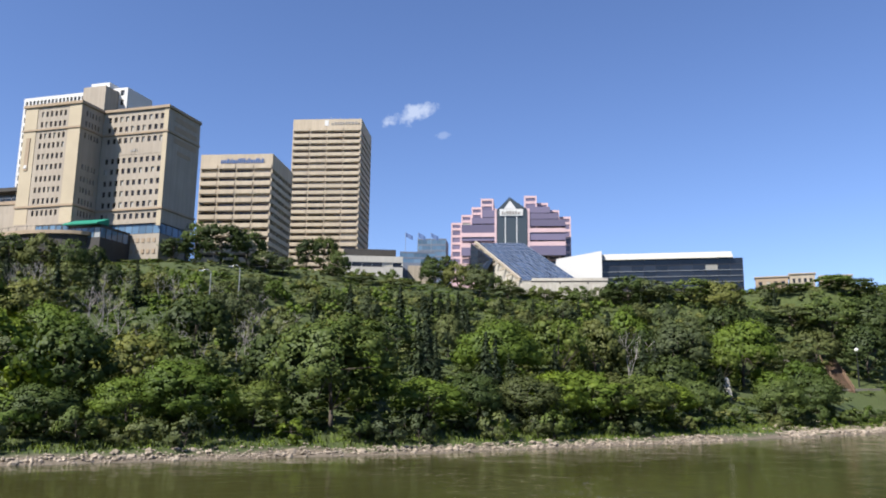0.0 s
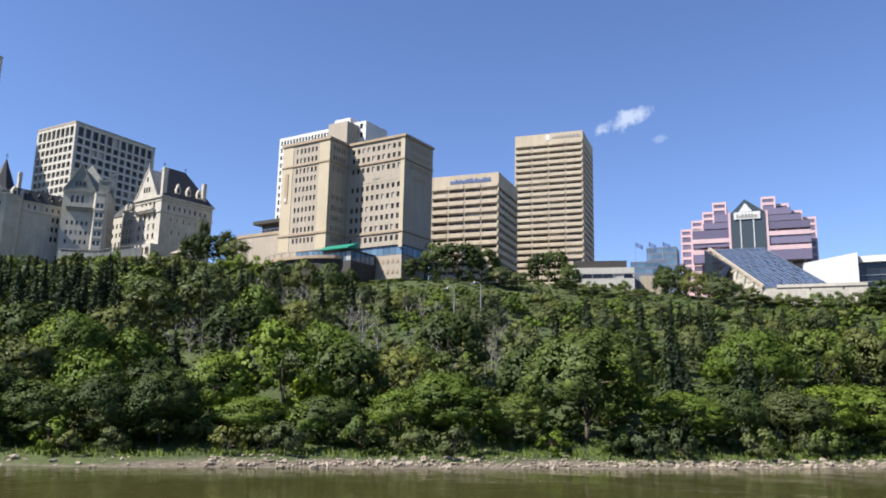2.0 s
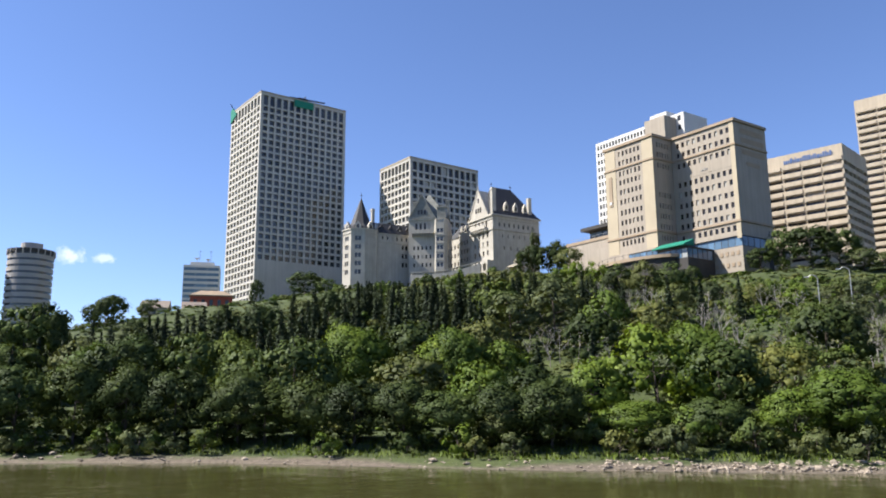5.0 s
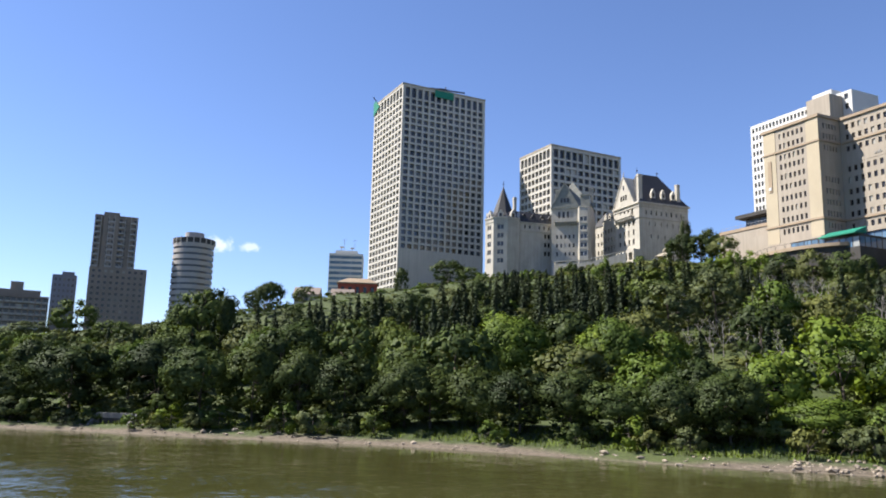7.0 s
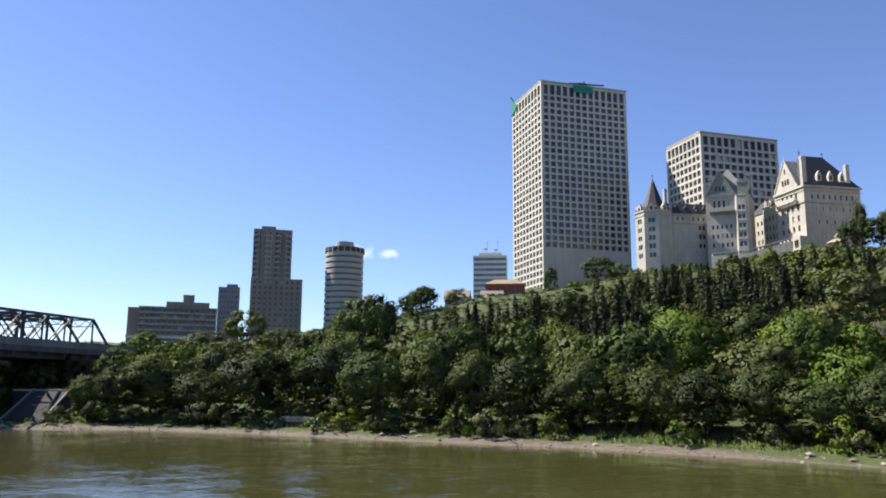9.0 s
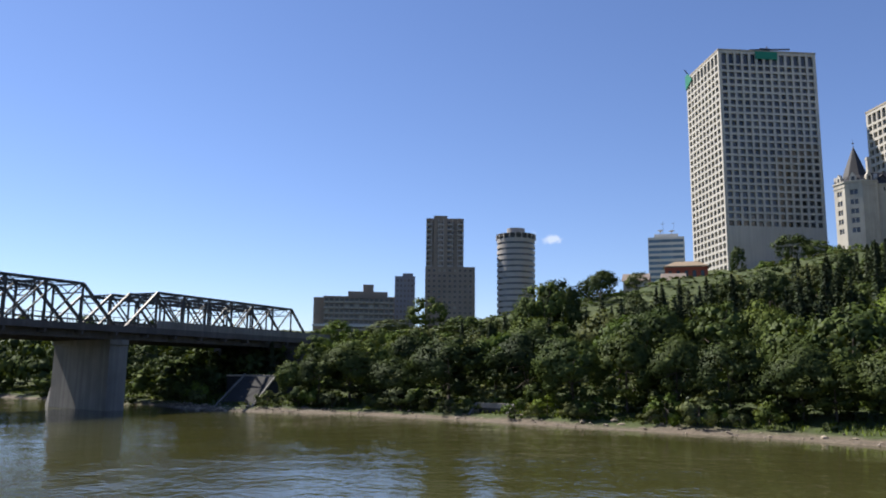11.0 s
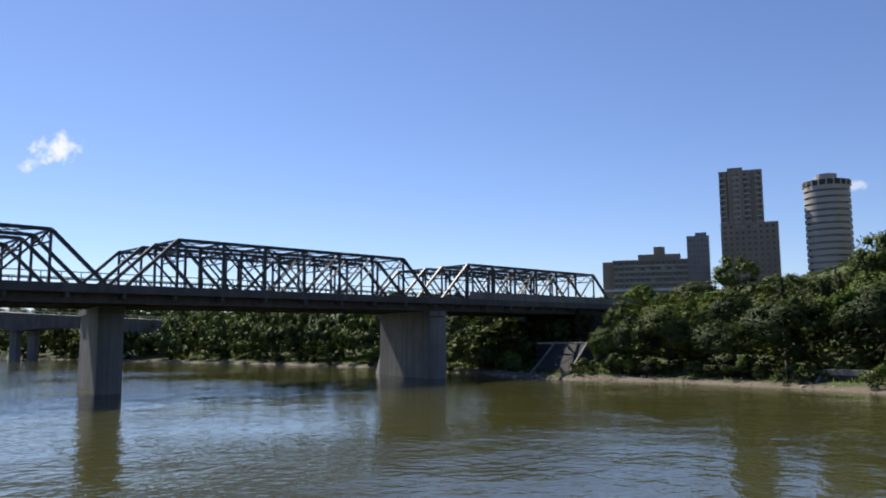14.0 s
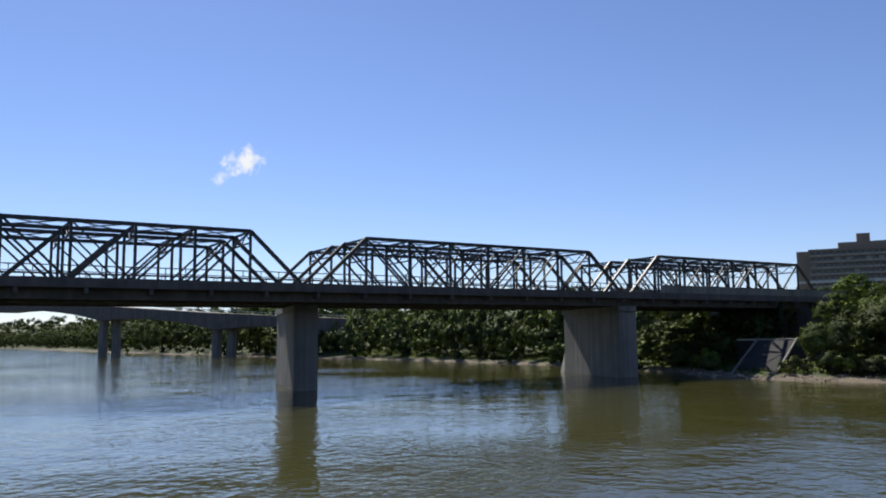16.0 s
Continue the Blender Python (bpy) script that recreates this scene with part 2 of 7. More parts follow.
M_BLUEGREY = solid("blue_grey_cladding", (0.17, 0.20, 0.26), 0.5, 0.1)
M_RED = solid("red_brick", (0.42, 0.10, 0.06), 0.9, 0.15, 0.5)
M_GREEN = solid("green_canvas", (0.01, 0.25, 0.16), 0.7, 0.12)
M_STEEL = solid("grey_painted_steel", (0.065, 0.07, 0.07), 0.55, 0.25, 0.5, metal=0.0, streak=0.2)
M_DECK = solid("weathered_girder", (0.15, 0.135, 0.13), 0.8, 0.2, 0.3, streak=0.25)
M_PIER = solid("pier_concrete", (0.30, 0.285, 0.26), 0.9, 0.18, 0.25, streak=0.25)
M_ROCK = solid("pale_riprap", (0.41, 0.34, 0.26), 0.9, 0.5, 0.6, bump=0.2)
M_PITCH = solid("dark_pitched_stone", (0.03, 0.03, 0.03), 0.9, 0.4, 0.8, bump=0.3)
M_BARK = solid("grey_brown_bark", (0.10, 0.08, 0.06), 0.9, 0.3, 2.0, bump=0.3)
M_DEAD = solid("bleached_wood", (0.34, 0.31, 0.28), 0.9, 0.2, 2.0)
M_TIMBER = solid("weathered_timber", (0.22, 0.14, 0.09), 0.85, 0.25, 1.5)
M_METAL = solid("galvanised_pole", (0.45, 0.45, 0.44), 0.45, 0.1, metal=0.6)
M_BLACK = solid("black_metal", (0.02, 0.02, 0.022), 0.5, 0.2)
M_SIGNBLUE = solid("blue_sign", (0.10, 0.17, 0.36), 0.5, 0.05)
M_SIGNWHITE = solid("white_sign", (0.78, 0.78, 0.76), 0.5, 0.04)
M_SIGNGREY = solid("grey_sign", (0.32, 0.30, 0.27), 0.5, 0.04)
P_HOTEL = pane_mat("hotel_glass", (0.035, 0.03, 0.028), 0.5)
# hotel glass darkened to carry the shade of unlit faces; also plain dark windows
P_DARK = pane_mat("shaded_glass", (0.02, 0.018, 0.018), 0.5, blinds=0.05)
P_TOWER = pane_mat("tower_glass", (0.05, 0.054, 0.06), 0.7, blinds=0.05, blind=(0.15, 0.15, 0.14))
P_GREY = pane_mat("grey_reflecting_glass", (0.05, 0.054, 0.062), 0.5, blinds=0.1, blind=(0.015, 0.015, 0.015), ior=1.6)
P_BLUE = pane_mat("blue_tinted_glass", (0.09, 0.15, 0.22), 0.3, blinds=0.0001)
P_PURPLE = pane_mat("violet_tinted_glass", (0.14, 0.12, 0.175), 0.2, 0.12, blinds=0.0001)
P_ATRIUM = pane_mat("atrium_glass", (0.05, 0.062, 0.068), 0.3, 0.08, blinds=0.0001)
P_SLOPE = pane_mat("sloped_glazing", (0.035, 0.055, 0.10), 0.35, 0.1, blinds=0.0001)
P_BLACK = pane_mat("black_glass", (0.012, 0.015, 0.022), 0.4, 0.05, blinds=0.0001)
L_BRIGHT = leaf_mat("fresh_green_leaves", (0.064, 0.105, 0.015), (0.128, 0.19, 0.024), (0.19, 0.25, 0.04))
L_MID = leaf_mat("green_leaves", (0.046, 0.074, 0.017), (0.098, 0.137, 0.03), (0.155, 0.19, 0.05))
L_GREY = leaf_mat("grey_green_leaves", (0.062, 0.083, 0.03), (0.115, 0.14, 0.05), (0.175, 0.2, 0.085))
L_FIR = leaf_mat("dark_spruce_needles", (0.028, 0.043, 0.02), (0.052, 0.073, 0.032), (0.08, 0.105, 0.046), 0.15)
# serves deep green trees and backlit ones, whose shade is put into this colour
L_DARK = leaf_mat("deep_green_and_backlit_leaves", (0.029, 0.044, 0.013), (0.058, 0.083, 0.021), (0.096, 0.124, 0.032))
L_OLIVE = leaf_mat("olive_scrub_leaves", (0.066, 0.08, 0.022), (0.13, 0.148, 0.04), (0.2, 0.205, 0.066))

# ---- mesh helpers ----
class Build:
    """Collects vertices and faces for one mesh."""

    def __init__(self):
        self.v, self.f = [], []

    def add(self, verts, faces):
        k = len(self.v)
        self.v += [tuple(p) for p in verts]
        self.f += [tuple(i + k for i in face) for face in faces]
        return self

    def quad(self, a, b, c, d):
        return self.add((a, b, c, d), ((0, 1, 2, 3),))

    def box(self, x0, y0, z0, x1, y1, z1):
        return self.add(((x0, y0, z0), (x1, y0, z0), (x1, y1, z0), (x0, y1, z0), (x0, y0, z1), (x1, y0, z1), (x1, y1, z1), (x0, y1, z1)),
                        ((3, 2, 1, 0), (4, 5, 6, 7), (0, 1, 5, 4), (1, 2, 6, 5), (2, 3, 7, 6), (3, 0, 4, 7)))

    def prism(self, low, high):
        """Two rings of points of the same count, the lower and the upper, counter-clockwise from above."""
        n = len(low)
        return self.add(list(low) + list(high), [tuple(reversed(range(n))), tuple(range(n, 2 * n))] + [(i, (i + 1) % n, n + (i + 1) % n, n + i) for i in range(n)])

    def column(self, poly, z0, z1):
        return self.prism([(x, y, z0) for x, y in poly], [(x, y, z1) for x, y in poly])

    def cone(self, poly, z0, apex):
        n = len(poly)
        return self.add([(x, y, z0) for x, y in poly] + [apex], [tuple(reversed(range(n)))] + [(i, (i + 1) % n, n) for i in range(n)])

    def beam(self, p, q, wide, high=None, sides=4, taper=1.0):
        """A bar from p to q; with sides over 4 a round one."""
        p, q = Vector(p), Vector(q)
        way = (q - p).normalized()
        up = Vector((0, 0, 1)) if abs(way.z) < 0.95 else Vector((1, 0, 0))
        s = way.cross(up).normalized()
        u = s.cross(way)
        high = wide if high is None else high
        ring = [(1, 1), (-1, 1), (-1, -1), (1, -1)] if sides == 4 else [(1.2 * math.cos(k * math.tau / sides), 1.2 * math.sin(k * math.tau / sides)) for k in range(sides)]
        a = [p + s * x * wide / 2 + u * y * high / 2 for x, y in ring]
        b = [q + s * x * wide / 2 * taper + u * y * high / 2 * taper for x, y in ring]
        n = len(ring)
        return self.add(a + b, [tuple(range(n)), tuple(reversed(range(n, 2 * n)))] + [(n + i, n + (i + 1) % n, (i + 1) % n, i) for i in range(n)])

    def mesh(self, name, material, smooth=False):
        me = bpy.data.meshes.new(name)
        me.from_pydata(self.v, [], self.f)
        me.materials.append(material)
        if smooth:
            me.polygons.foreach_set("use_smooth", [True] * len(me.polygons))
        me.update()
        return me


def part(name, build, material, parent=None, label="", smooth=False):
    ob = new(name, build if isinstance(build, bpy.types.Mesh) else build.mesh(name, material, smooth))
    if parent:
        ob.parent = parent
    return tagged(ob, label)


def thing(name, m, label, category, group="", kind=""):
    ob = new(name)
    ob.empty_display_size = 0.5
    ob.matrix_basis = m
    return tagged(ob, label, category, group, kind)


rng = random.Random(7)

# ---- lie of the land ----
NORTH = [(700, 560), (420, 400), (200, 272), (100, 197), (58.4, 159.7), (11.5, 114.2), (-16.5, 91.4), (-45.8, 71.3), (-65, 58), (-79, 51.5), (-98.6, 41), (-122, 20),
         (-139, 7.5), (-152, -6), (-162, -27), (-170, -35), (-181, -39), (-211, -66), (-242, -107), (-272, -161), (-317, -243), (-410, -397), (-500, -520), (-620, -700),
         (-720, -900), (-780, -1150), (-800, -1700), (-800, -5000)]
SOUTH = [(800, 330), (420, 190), (300, 115), (150, 20), (60, -50), (-20, -125), (-70, -180), (-130, -290), (-210, -430), (-340, -640), (-450, -900), (-520, -1150), (-520, -1700), (-520, -5000)]
# brow of the bank: places and their heights
CREST = [(-112, 190, 39), (-90, 196, 40.5), (-150, 190, 46), (-180, 182, 48), (-209, 147, 43), (-231, 105, 36.5), (-250, 75, 29), (-240, 30, 17), (-215, -5, 12.5), (-240, -50, 11), (-300, -110, 9),
         (-60, 233, 42.5), (-30, 240, 40), (5, 252, 36.5), (50, 262, 40), (105, 272, 42), (200, 335, 46), (-334, 185, 55), (-240, 195, 50), (-130, 285, 44), (-330, 60, 21), (-400, 40, 18), (-420, 100, 24), (-460, -380, 15), (-700, -640, 27), (-830, -820, 30)]


def away(points, x, y):
    """Signed distance from a shore line: positive to the right of its course."""
    best, sign = np.full(x.shape, 1e9), np.ones(x.shape)
    for (ax, ay), (bx, by) in zip(points, points[1:]):
        dx, dy = bx - ax, by - ay
        u = np.clip(((x - ax) * dx + (y - ay) * dy) / (dx * dx + dy * dy), 0, 1)
        px, py = x - ax - u * dx, y - ay - u * dy
        d = np.hypot(px, py)
        near = d < best - 1e-9
        side = np.where(dx * (y - ay) - dy * (x - ax) < 0, 1.0, -1.0)
        best, sign = np.where(near, d, best), np.where(near, side, sign)
    return best * sign


REACH = away(NORTH, np.array([c[0] for c in CREST], float), np.array([c[1] for c in CREST], float))


def lay(x, y):
    """The ground's height over the water, for arrays of places."""
    x, y = np.asarray(x, float), np.asarray(y, float)
    inland = away(NORTH, x, y)
    south = -away(SOUTH, x, y)
    top, far, total = 0.0, 0.0, 0.0
    for (cx, cy, h), reach in zip(CREST, REACH):
        k = 1 / ((x - cx) ** 2 + (y - cy) ** 2 + 300.0) ** 1.6
        top, far, total = top + k * h, far + k * reach, total + k
    top, far = top / total, far / total
    u = np.clip((inland - 10) / (far - 10), 0, 1)
    rise = np.interp(u, [0, 0.12, 0.3, 0.55, 0.8, 0.93, 1.0], [0, 0.05, 0.19, 0.46, 0.78, 0.95, 1.0])
    edge = np.interp(inland, [-30, -6, 0, 2.5, 6, 10], [-3, -1.0, 0.0, 0.55, 1.1, 2.2])
    north = edge + (top - 2.2) * rise + np.clip((inland - far - 20) / 140, 0, 1) * 10
    bank = np.interp(south, [-30, -6, 0, 4, 30, 90, 300], [-3, -1, 0, 1.2, 4, 14, 26])
    bumps = 0.5 * np.sin(x * 0.21 + np.sin(y * 0.13)) * np.sin(y * 0.19 + 1.3) * np.clip(np.maximum(inland, south) / 25, 0, 1)
    small = 0.15 * np.sin(x * 1.3) * np.sin(y * 1.1 + x * 0.3) * np.clip(np.maximum(inland, south), 0, 1)
    return np.where(south > inland, bank, north) + bumps + small


def at(x, y):
    return float(lay(np.array([x]), np.array([y]))[0])


def inland_at(x, y):
    return float(away(NORTH, np.array([x]), np.array([y]))[0])


def spaced(fine0, fine1, step, out):
    xs = list(np.arange(fine0, fine1 + step / 2, step))
    lo, hi, s = fine0, fine1, step
    left, right = [], []
    while s < 1200 and (lo > -out or hi < out):
        s *= 1.35
        lo, hi = lo - s, hi + s
        left.append(lo)
        right.append(hi)
    return np.array(left[::-1] + xs + right)


gx, gy = spaced(-340, 130, 2.6, 4600), spaced(-190, 400, 2.6, 4600)
GX, GY = np.meshgrid(gx, gy)
GZ = lay(GX.ravel(), GY.ravel())
me = bpy.data.meshes.new("ground")
nx, ny = len(gx), len(gy)
idx = np.arange(nx * ny).reshape(ny, nx)
quads = np.stack([idx[:-1, :-1], idx[:-1, 1:], idx[1:, 1:], idx[1:, :-1]], -1).reshape(-1, 4)
me.from_pydata(np.stack([GX.ravel(), GY.ravel(), GZ], 1).tolist(), [], quads.tolist())
me.materials.append(M_GROUND)
me.polygons.foreach_set("use_smooth", [True] * len(me.polygons))
ground = tagged(new("ground", me), "grassy wooded river bank with a muddy gravel edge", "ground", kind="structure")

wb = Build()
wb.quad((-4600, -4600, 0), (4600, -4600, 0), (4600, 4600, 0), (-4600, 4600, 0))
water = tagged(part("water", wb, M_WATER), "olive-brown silty river with light ripples", "river", kind="structure")

# ---- buildings ----
def spans(a, b, count, fill):
    """Openings of an even row: count of them between a and b, each filling that share of its bay."""
    w = (b - a) / count
    return [(a + w * (k + 0.5 - fill / 2), a + w * (k + 0.5 + fill / 2)) for k in range(count)]


class Block:
    """A building volume in its thing's own axes: walls with real recessed openings, one pane in each."""

    def __init__(self, parent, wall, name="wall"):
        self.parent, self.mat, self.name = parent, wall, name
        self.b, self.panes = Build(), []

    def face(self, o, u, wide, z0, z1, rows=(), deep=0.3, glass=None):
        """A wall from o along the unit u, wide metres, from z0 to z1. rows: (low, high, openings) from bottom to top."""
        o, u = Vector((*o, 0)), Vector((*u, 0))
        n = Vector((u.y, -u.x, 0))
        at3 = lambda x, z, d=0.0: o + u * x - n * d + Vector((0, 0, z))
        q = self.b.quad
        level = z0
        for low, high, holes in rows:
            if low > level:
                q(at3(0, level), at3(wide, level), at3(wide, low), at3(0, low))
            x = 0
            for a, c in holes:
                if a > x + 1e-4:
                    q(at3(x, low), at3(a, low), at3(a, high), at3(x, high))
                q(at3(a, low), at3(c, low), at3(c, low, deep), at3(a, low, deep))
                q(at3(c, low), at3(c, high), at3(c, high, deep), at3(c, low, deep))
                q(at3(c, high), at3(a, high), at3(a, high, deep), at3(c, high, deep))
                q(at3(a, high), at3(a, low), at3(a, low, deep), at3(a, high, deep))
                self.panes.append((glass, at3((a + c) / 2, (low + high) / 2, deep), math.atan2(u.y, u.x), round(c - a, 2), round(high - low, 2)))
                x = c
            if x < wide - 1e-4:
                q(at3(x, low), at3(wide, low), at3(wide, high), at3(x, high))
            level = high
        if level < z1:
            q(at3(0, level), at3(wide, level), at3(wide, z1), at3(0, z1))

    def box(self, x0, x1, y0, y1, z0, z1, front=(), right=(), left=(), back=(), deep=0.3, glass=None, glass_right=None):
        self.face((x0, y0), (1, 0), x1 - x0, z0, z1, front, deep, glass)
        self.face((x1, y0), (0, 1), y1 - y0, z0, z1, right, deep, glass_right or glass)
        self.face((x1, y1), (-1, 0), x1 - x0, z0, z1, back, deep, glass)
        self.face((x0, y1), (0, -1), y1 - y0, z0, z1, left, deep, glass)
        self.b.quad((x0, y0, z1), (x1, y0, z1), (x1, y1, z1), (x0, y1, z1))

    def done(self, label="", limit=300):
        wall = part(self.name, self.b, self.mat, self.parent, label)
        meshes, rest, count = {}, {}, 0
        for glass, c, turn, w, h in self.panes:
            if count < limit:
                key = (glass.name, w, h)
                if key not in meshes:
                    meshes[key] = Build().box(-w / 2, -0.04, -h / 2, w / 2, 0.04, h / 2).mesh("pane", glass)
                ob = part("pane", meshes[key], None, self.parent)
                ob.matrix_basis = Matrix.Translation(c) @ Matrix.Rotation(turn, 4, "Z")
                count += 1
            else:
                s, u = Vector((math.cos(turn), math.sin(turn), 0)) * w / 2, Vector((0, 0, h / 2))
                rest.setdefault(glass, Build()).quad(c - s - u, c + s - u, c + s + u, c - s + u)
        for glass, b in rest.items():
            tagged(part("panes", b, glass, self.parent, "dark window panes of the upper rows"), kind="stuff")
        return wall


def rows_of(zs, high, holes):
    return [(z - high / 2, z + high / 2, holes) for z in sorted(zs)]


def bars(parent, name, material, x0, x1, z, high, y, label, widths, r):
    """Unreadable raised lettering as plain bars along x."""
    b, x = Build(), x0
    while x < x1:
        w = r.choice(widths)
        b.box(x, y - 0.12, z, min(x + w, x1), y, z + high * r.choice((0.7, 1.0, 1.0)))
        x += w + widths[0] * 0.5
    return part(name, b, material, parent, label)


# -- stepped cream hotel on the bluff --
HR = -9.0
hotel = thing("bluff_hotel", pose(-102.0, 195.8, 0, 0, 0, HR), "cream precast hotel block with stepped wings and small square windows", "hotel")
hb = Block(hotel, M_CREAM)
ROWS_Z = [53.6, 57.0, 60.2, 63.3, 66.7, 69.8, 75.7, 79.1, 82.1]
right_x = spans(1.3, 20.6, 10, 0.52)
hb.box(-21.6, 0, 0, 15.4, 51.4, 84.9, front=rows_of(ROWS_Z, 1.55, right_x), deep=0.35, glass=P_HOTEL)
left_x = spans(5.2, 14.4, 6, 0.50)
side_y = spans(1.6, 7.6, 5, 0.42)
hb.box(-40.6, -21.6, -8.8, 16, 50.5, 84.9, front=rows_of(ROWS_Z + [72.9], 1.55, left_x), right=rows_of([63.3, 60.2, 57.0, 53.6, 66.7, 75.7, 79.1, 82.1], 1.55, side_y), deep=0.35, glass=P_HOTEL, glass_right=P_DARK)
hb.done()
# the glazed strip and the tapering block under the wing, carried on a dark core
sb = Block(hotel, M_CREAM, "lower_block")
sb.b.add([(-17.0, 0, 48.4), (0, 0, 48.4), (0, 12, 48.4), (-17.0, 12, 48.4), (-13.2, 0.1, 41.4), (0, 0.1, 41.4), (0, 12, 41.4), (-13.2, 12, 41.4)],
         [(0, 1, 2, 3), (7, 6, 5, 4), (4, 5, 1, 0), (5, 6, 2, 1), (7, 4, 0, 3)])
sb.done("cream tapering lower block")
for z in (46.6, 43.5):
    for k in range(8):
        part("blank_niche", Build().box(-14.2 + k * 1.75, -0.10, z - 0.55, -13.3 + k * 1.75, 0.02, z + 0.55), M_CREAM_TRIM, hotel, "shallow buff blind panel")
gs = Block(hotel, M_DARKROOF_SHADE, "strip_core")
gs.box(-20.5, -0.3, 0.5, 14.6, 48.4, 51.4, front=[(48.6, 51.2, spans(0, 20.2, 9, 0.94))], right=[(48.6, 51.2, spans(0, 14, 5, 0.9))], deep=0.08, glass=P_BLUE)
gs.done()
# near-black wall: the shade under the overhanging wing is put into its colour
db = Block(hotel, M_DARKROOF_SHADE, "understorey")
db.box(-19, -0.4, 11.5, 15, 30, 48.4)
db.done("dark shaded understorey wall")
for x0, x1, y0, y1 in ((-21.6, 0, 0, 15.4), (-40.6, -21.6, -8.8, 16)):
    for z, h, p in ((84.3, 0.8, 0.5), (77.3, 0.5, 0.35), (55.2, 0.55, 0.4)):
        tb = Build()
        tb.column([(x0 - p, y1), (x0 - p, y0 - p), (x1 + p, y0 - p), (x1 + p, y1), (x1 - 0.02, y1), (x1 - 0.02, y0 + 0.02), (x0 + 0.02, y0 + 0.02), (x0 + 0.02, y1)], z, z + h)
        part("cornice", tb, M_CREAM_TRIM, hotel, "buff projecting cornice band")
for x0, x1, y in ((-40.6, -36.4, -8.8), (-25.6, -21.6, -8.8), (-1.3, 0.0, 0.0)):
    pl = Build()
    pl.box(x0, y - 0.12, 50.6, x1 + 0.1, y + 0.02, 84.4)
    part("pilaster", pl, M_PILASTER, hotel, "yellow-cream corner panel")
rb = Build()
rb.box(-20.5, -0.06, 71.4, -1.2, 0.02, 73.9)
part("relief_band", rb, M_CREAM, hotel)
bars(hotel, "crest_letters", M_SIGNGREY, -11.5, -9.3, 72.2, 0.8, -0.06, "small raised crest", (0.5, 0.7), rng)
vb = Build()
vb.box(-39.2, -9.1, 66.0, -37.9, -8.75, 75.4)
part("vertical_sign", vb, M_CREAM_TRIM, hotel, "tall narrow upright wall sign")
bars(hotel, "sign_mark", M_SIGNWHITE, -39.0, -38.1, 66.6, 0.9, -9.1, "", (0.8,), rng)
rs = Build()
for z in (72.5, 75.8, 79.3, 82.0):
    rs.box(-0.02, 3.2, z - 0.75, 0.05, 14.0, z + 0.75) if z > 74 else rs.box(-0.02, 5.0, z - 0.6, 0.05, 11.5, z + 0.6)
part("side_louvre", rs, M_CREAM_TRIM, hotel, "recessed brown louvre panels")

# -- white-framed apartment slab behind it, with a stepped penthouse --
white = thing("white_slab_tower", pose(-174.0, 233.0, 0, 0, 0, -9), "white-framed slab tower with dark balconies and a stepped penthouse", "apartment tower")
wb2 = Block(white, M_WHITE)
wz = [103.3 - 1.6 - 2.9 * k for k in range(18)]
wb2.box(0, 25.4, 0, 14, 45, 103.7, front=rows_of(wz, 1.7, spans(0.5, 24.9, 16, 0.62)), deep=0.6, glass=P_TOWER)
wb2.box(23.6, 31.0, 4, 12, 103.7, 108.2)
wb2.box(31.0, 37.6, 5, 18, 45, 106.2, front=rows_of([104.4, 101.0], 1.9, spans(0.8, 5.8, 2, 0.6)), deep=0.4, glass=P_TOWER)
wb2.done()
pb = Build()
pb.box(25.5, -1.5, 60.0, 34.3, 4.9, 104.6)
part("stair_core", pb, M_CREAM, white, "buff stair core")

# -- podium, terrace and awning beside the hotel --
podium = thing("hotel_podium", pose(-102.0, 195.8, 0, 0, 0, HR), "cream podium with a dark glazed pavilion on its roof", "podium")
po = Block(podium, M_CREAM)
po.box(-64, -40.7, -4, 18, 36, 58.9)
po.box(-47, -40.7, -8.0, -4.1, 36, 54.2)
po.box(-40.7, -22, -9.2, -0.2, 38, 50.5)
po.done()
pv = Block(podium, M_DARKROOF_SHADE, "pavilion")
pv.box(-57.5, -41.2, 0.5, 14, 58.9, 62.6, front=[(59.3, 62.2, spans(0, 16.3, 6, 0.9))], left=[(59.3, 62.2, spans(0, 13.5, 5, 0.9))], deep=0.15, glass=P_ATRIUM)
pv.b.box(-59.5, -2, 62.6, -40.9, 15, 63.7)
pv.done("dark glazed pavilion")
pr = Build()
pr.beam((-63.8, -3.8, 59.9), (-41, -3.8, 59.9), 0.08)
for k in range(12):
    pr.beam((-63.8 + 2.05 * k, -3.8, 58.9), (-63.8 + 2.05 * k, -3.8, 59.9), 0.07)
part("railing", pr, M_METAL, podium)
part("podium_band", Build().box(-64.2, -4.25, 57.9, -40.9, -3.98, 58.9), M_CREAM_TRIM, podium)
terrace = thing("terrace_restaurant", pose(-102.0, 195.8, 0, 0, 0, HR), "terrace restaurant with glazed front and dark curved roof edge", "restaurant")
te = Build()
arc = [(-27 - 9.5 * math.cos(a) * 1.5, -11 - 6 * math.sin(a)) for a in np.linspace(0, math.pi, 15)]
te.column(arc[::-1], 34, 46.0)
part("rotunda_wall", te, M_DARKROOF_SHADE, terrace, "dark brown curved wall")
te = Build()
arc2 = [(-27 - 10.2 * math.cos(a) * 1.5, -11 - 6.8 * math.sin(a)) for a in np.linspace(0, math.pi, 15)]
te.column(arc2[::-1], 45.9, 46.8)
part("roof_edge", te, M_CREAM_TRIM, terrace, "pale brown roof edge")
tr_ = Build()
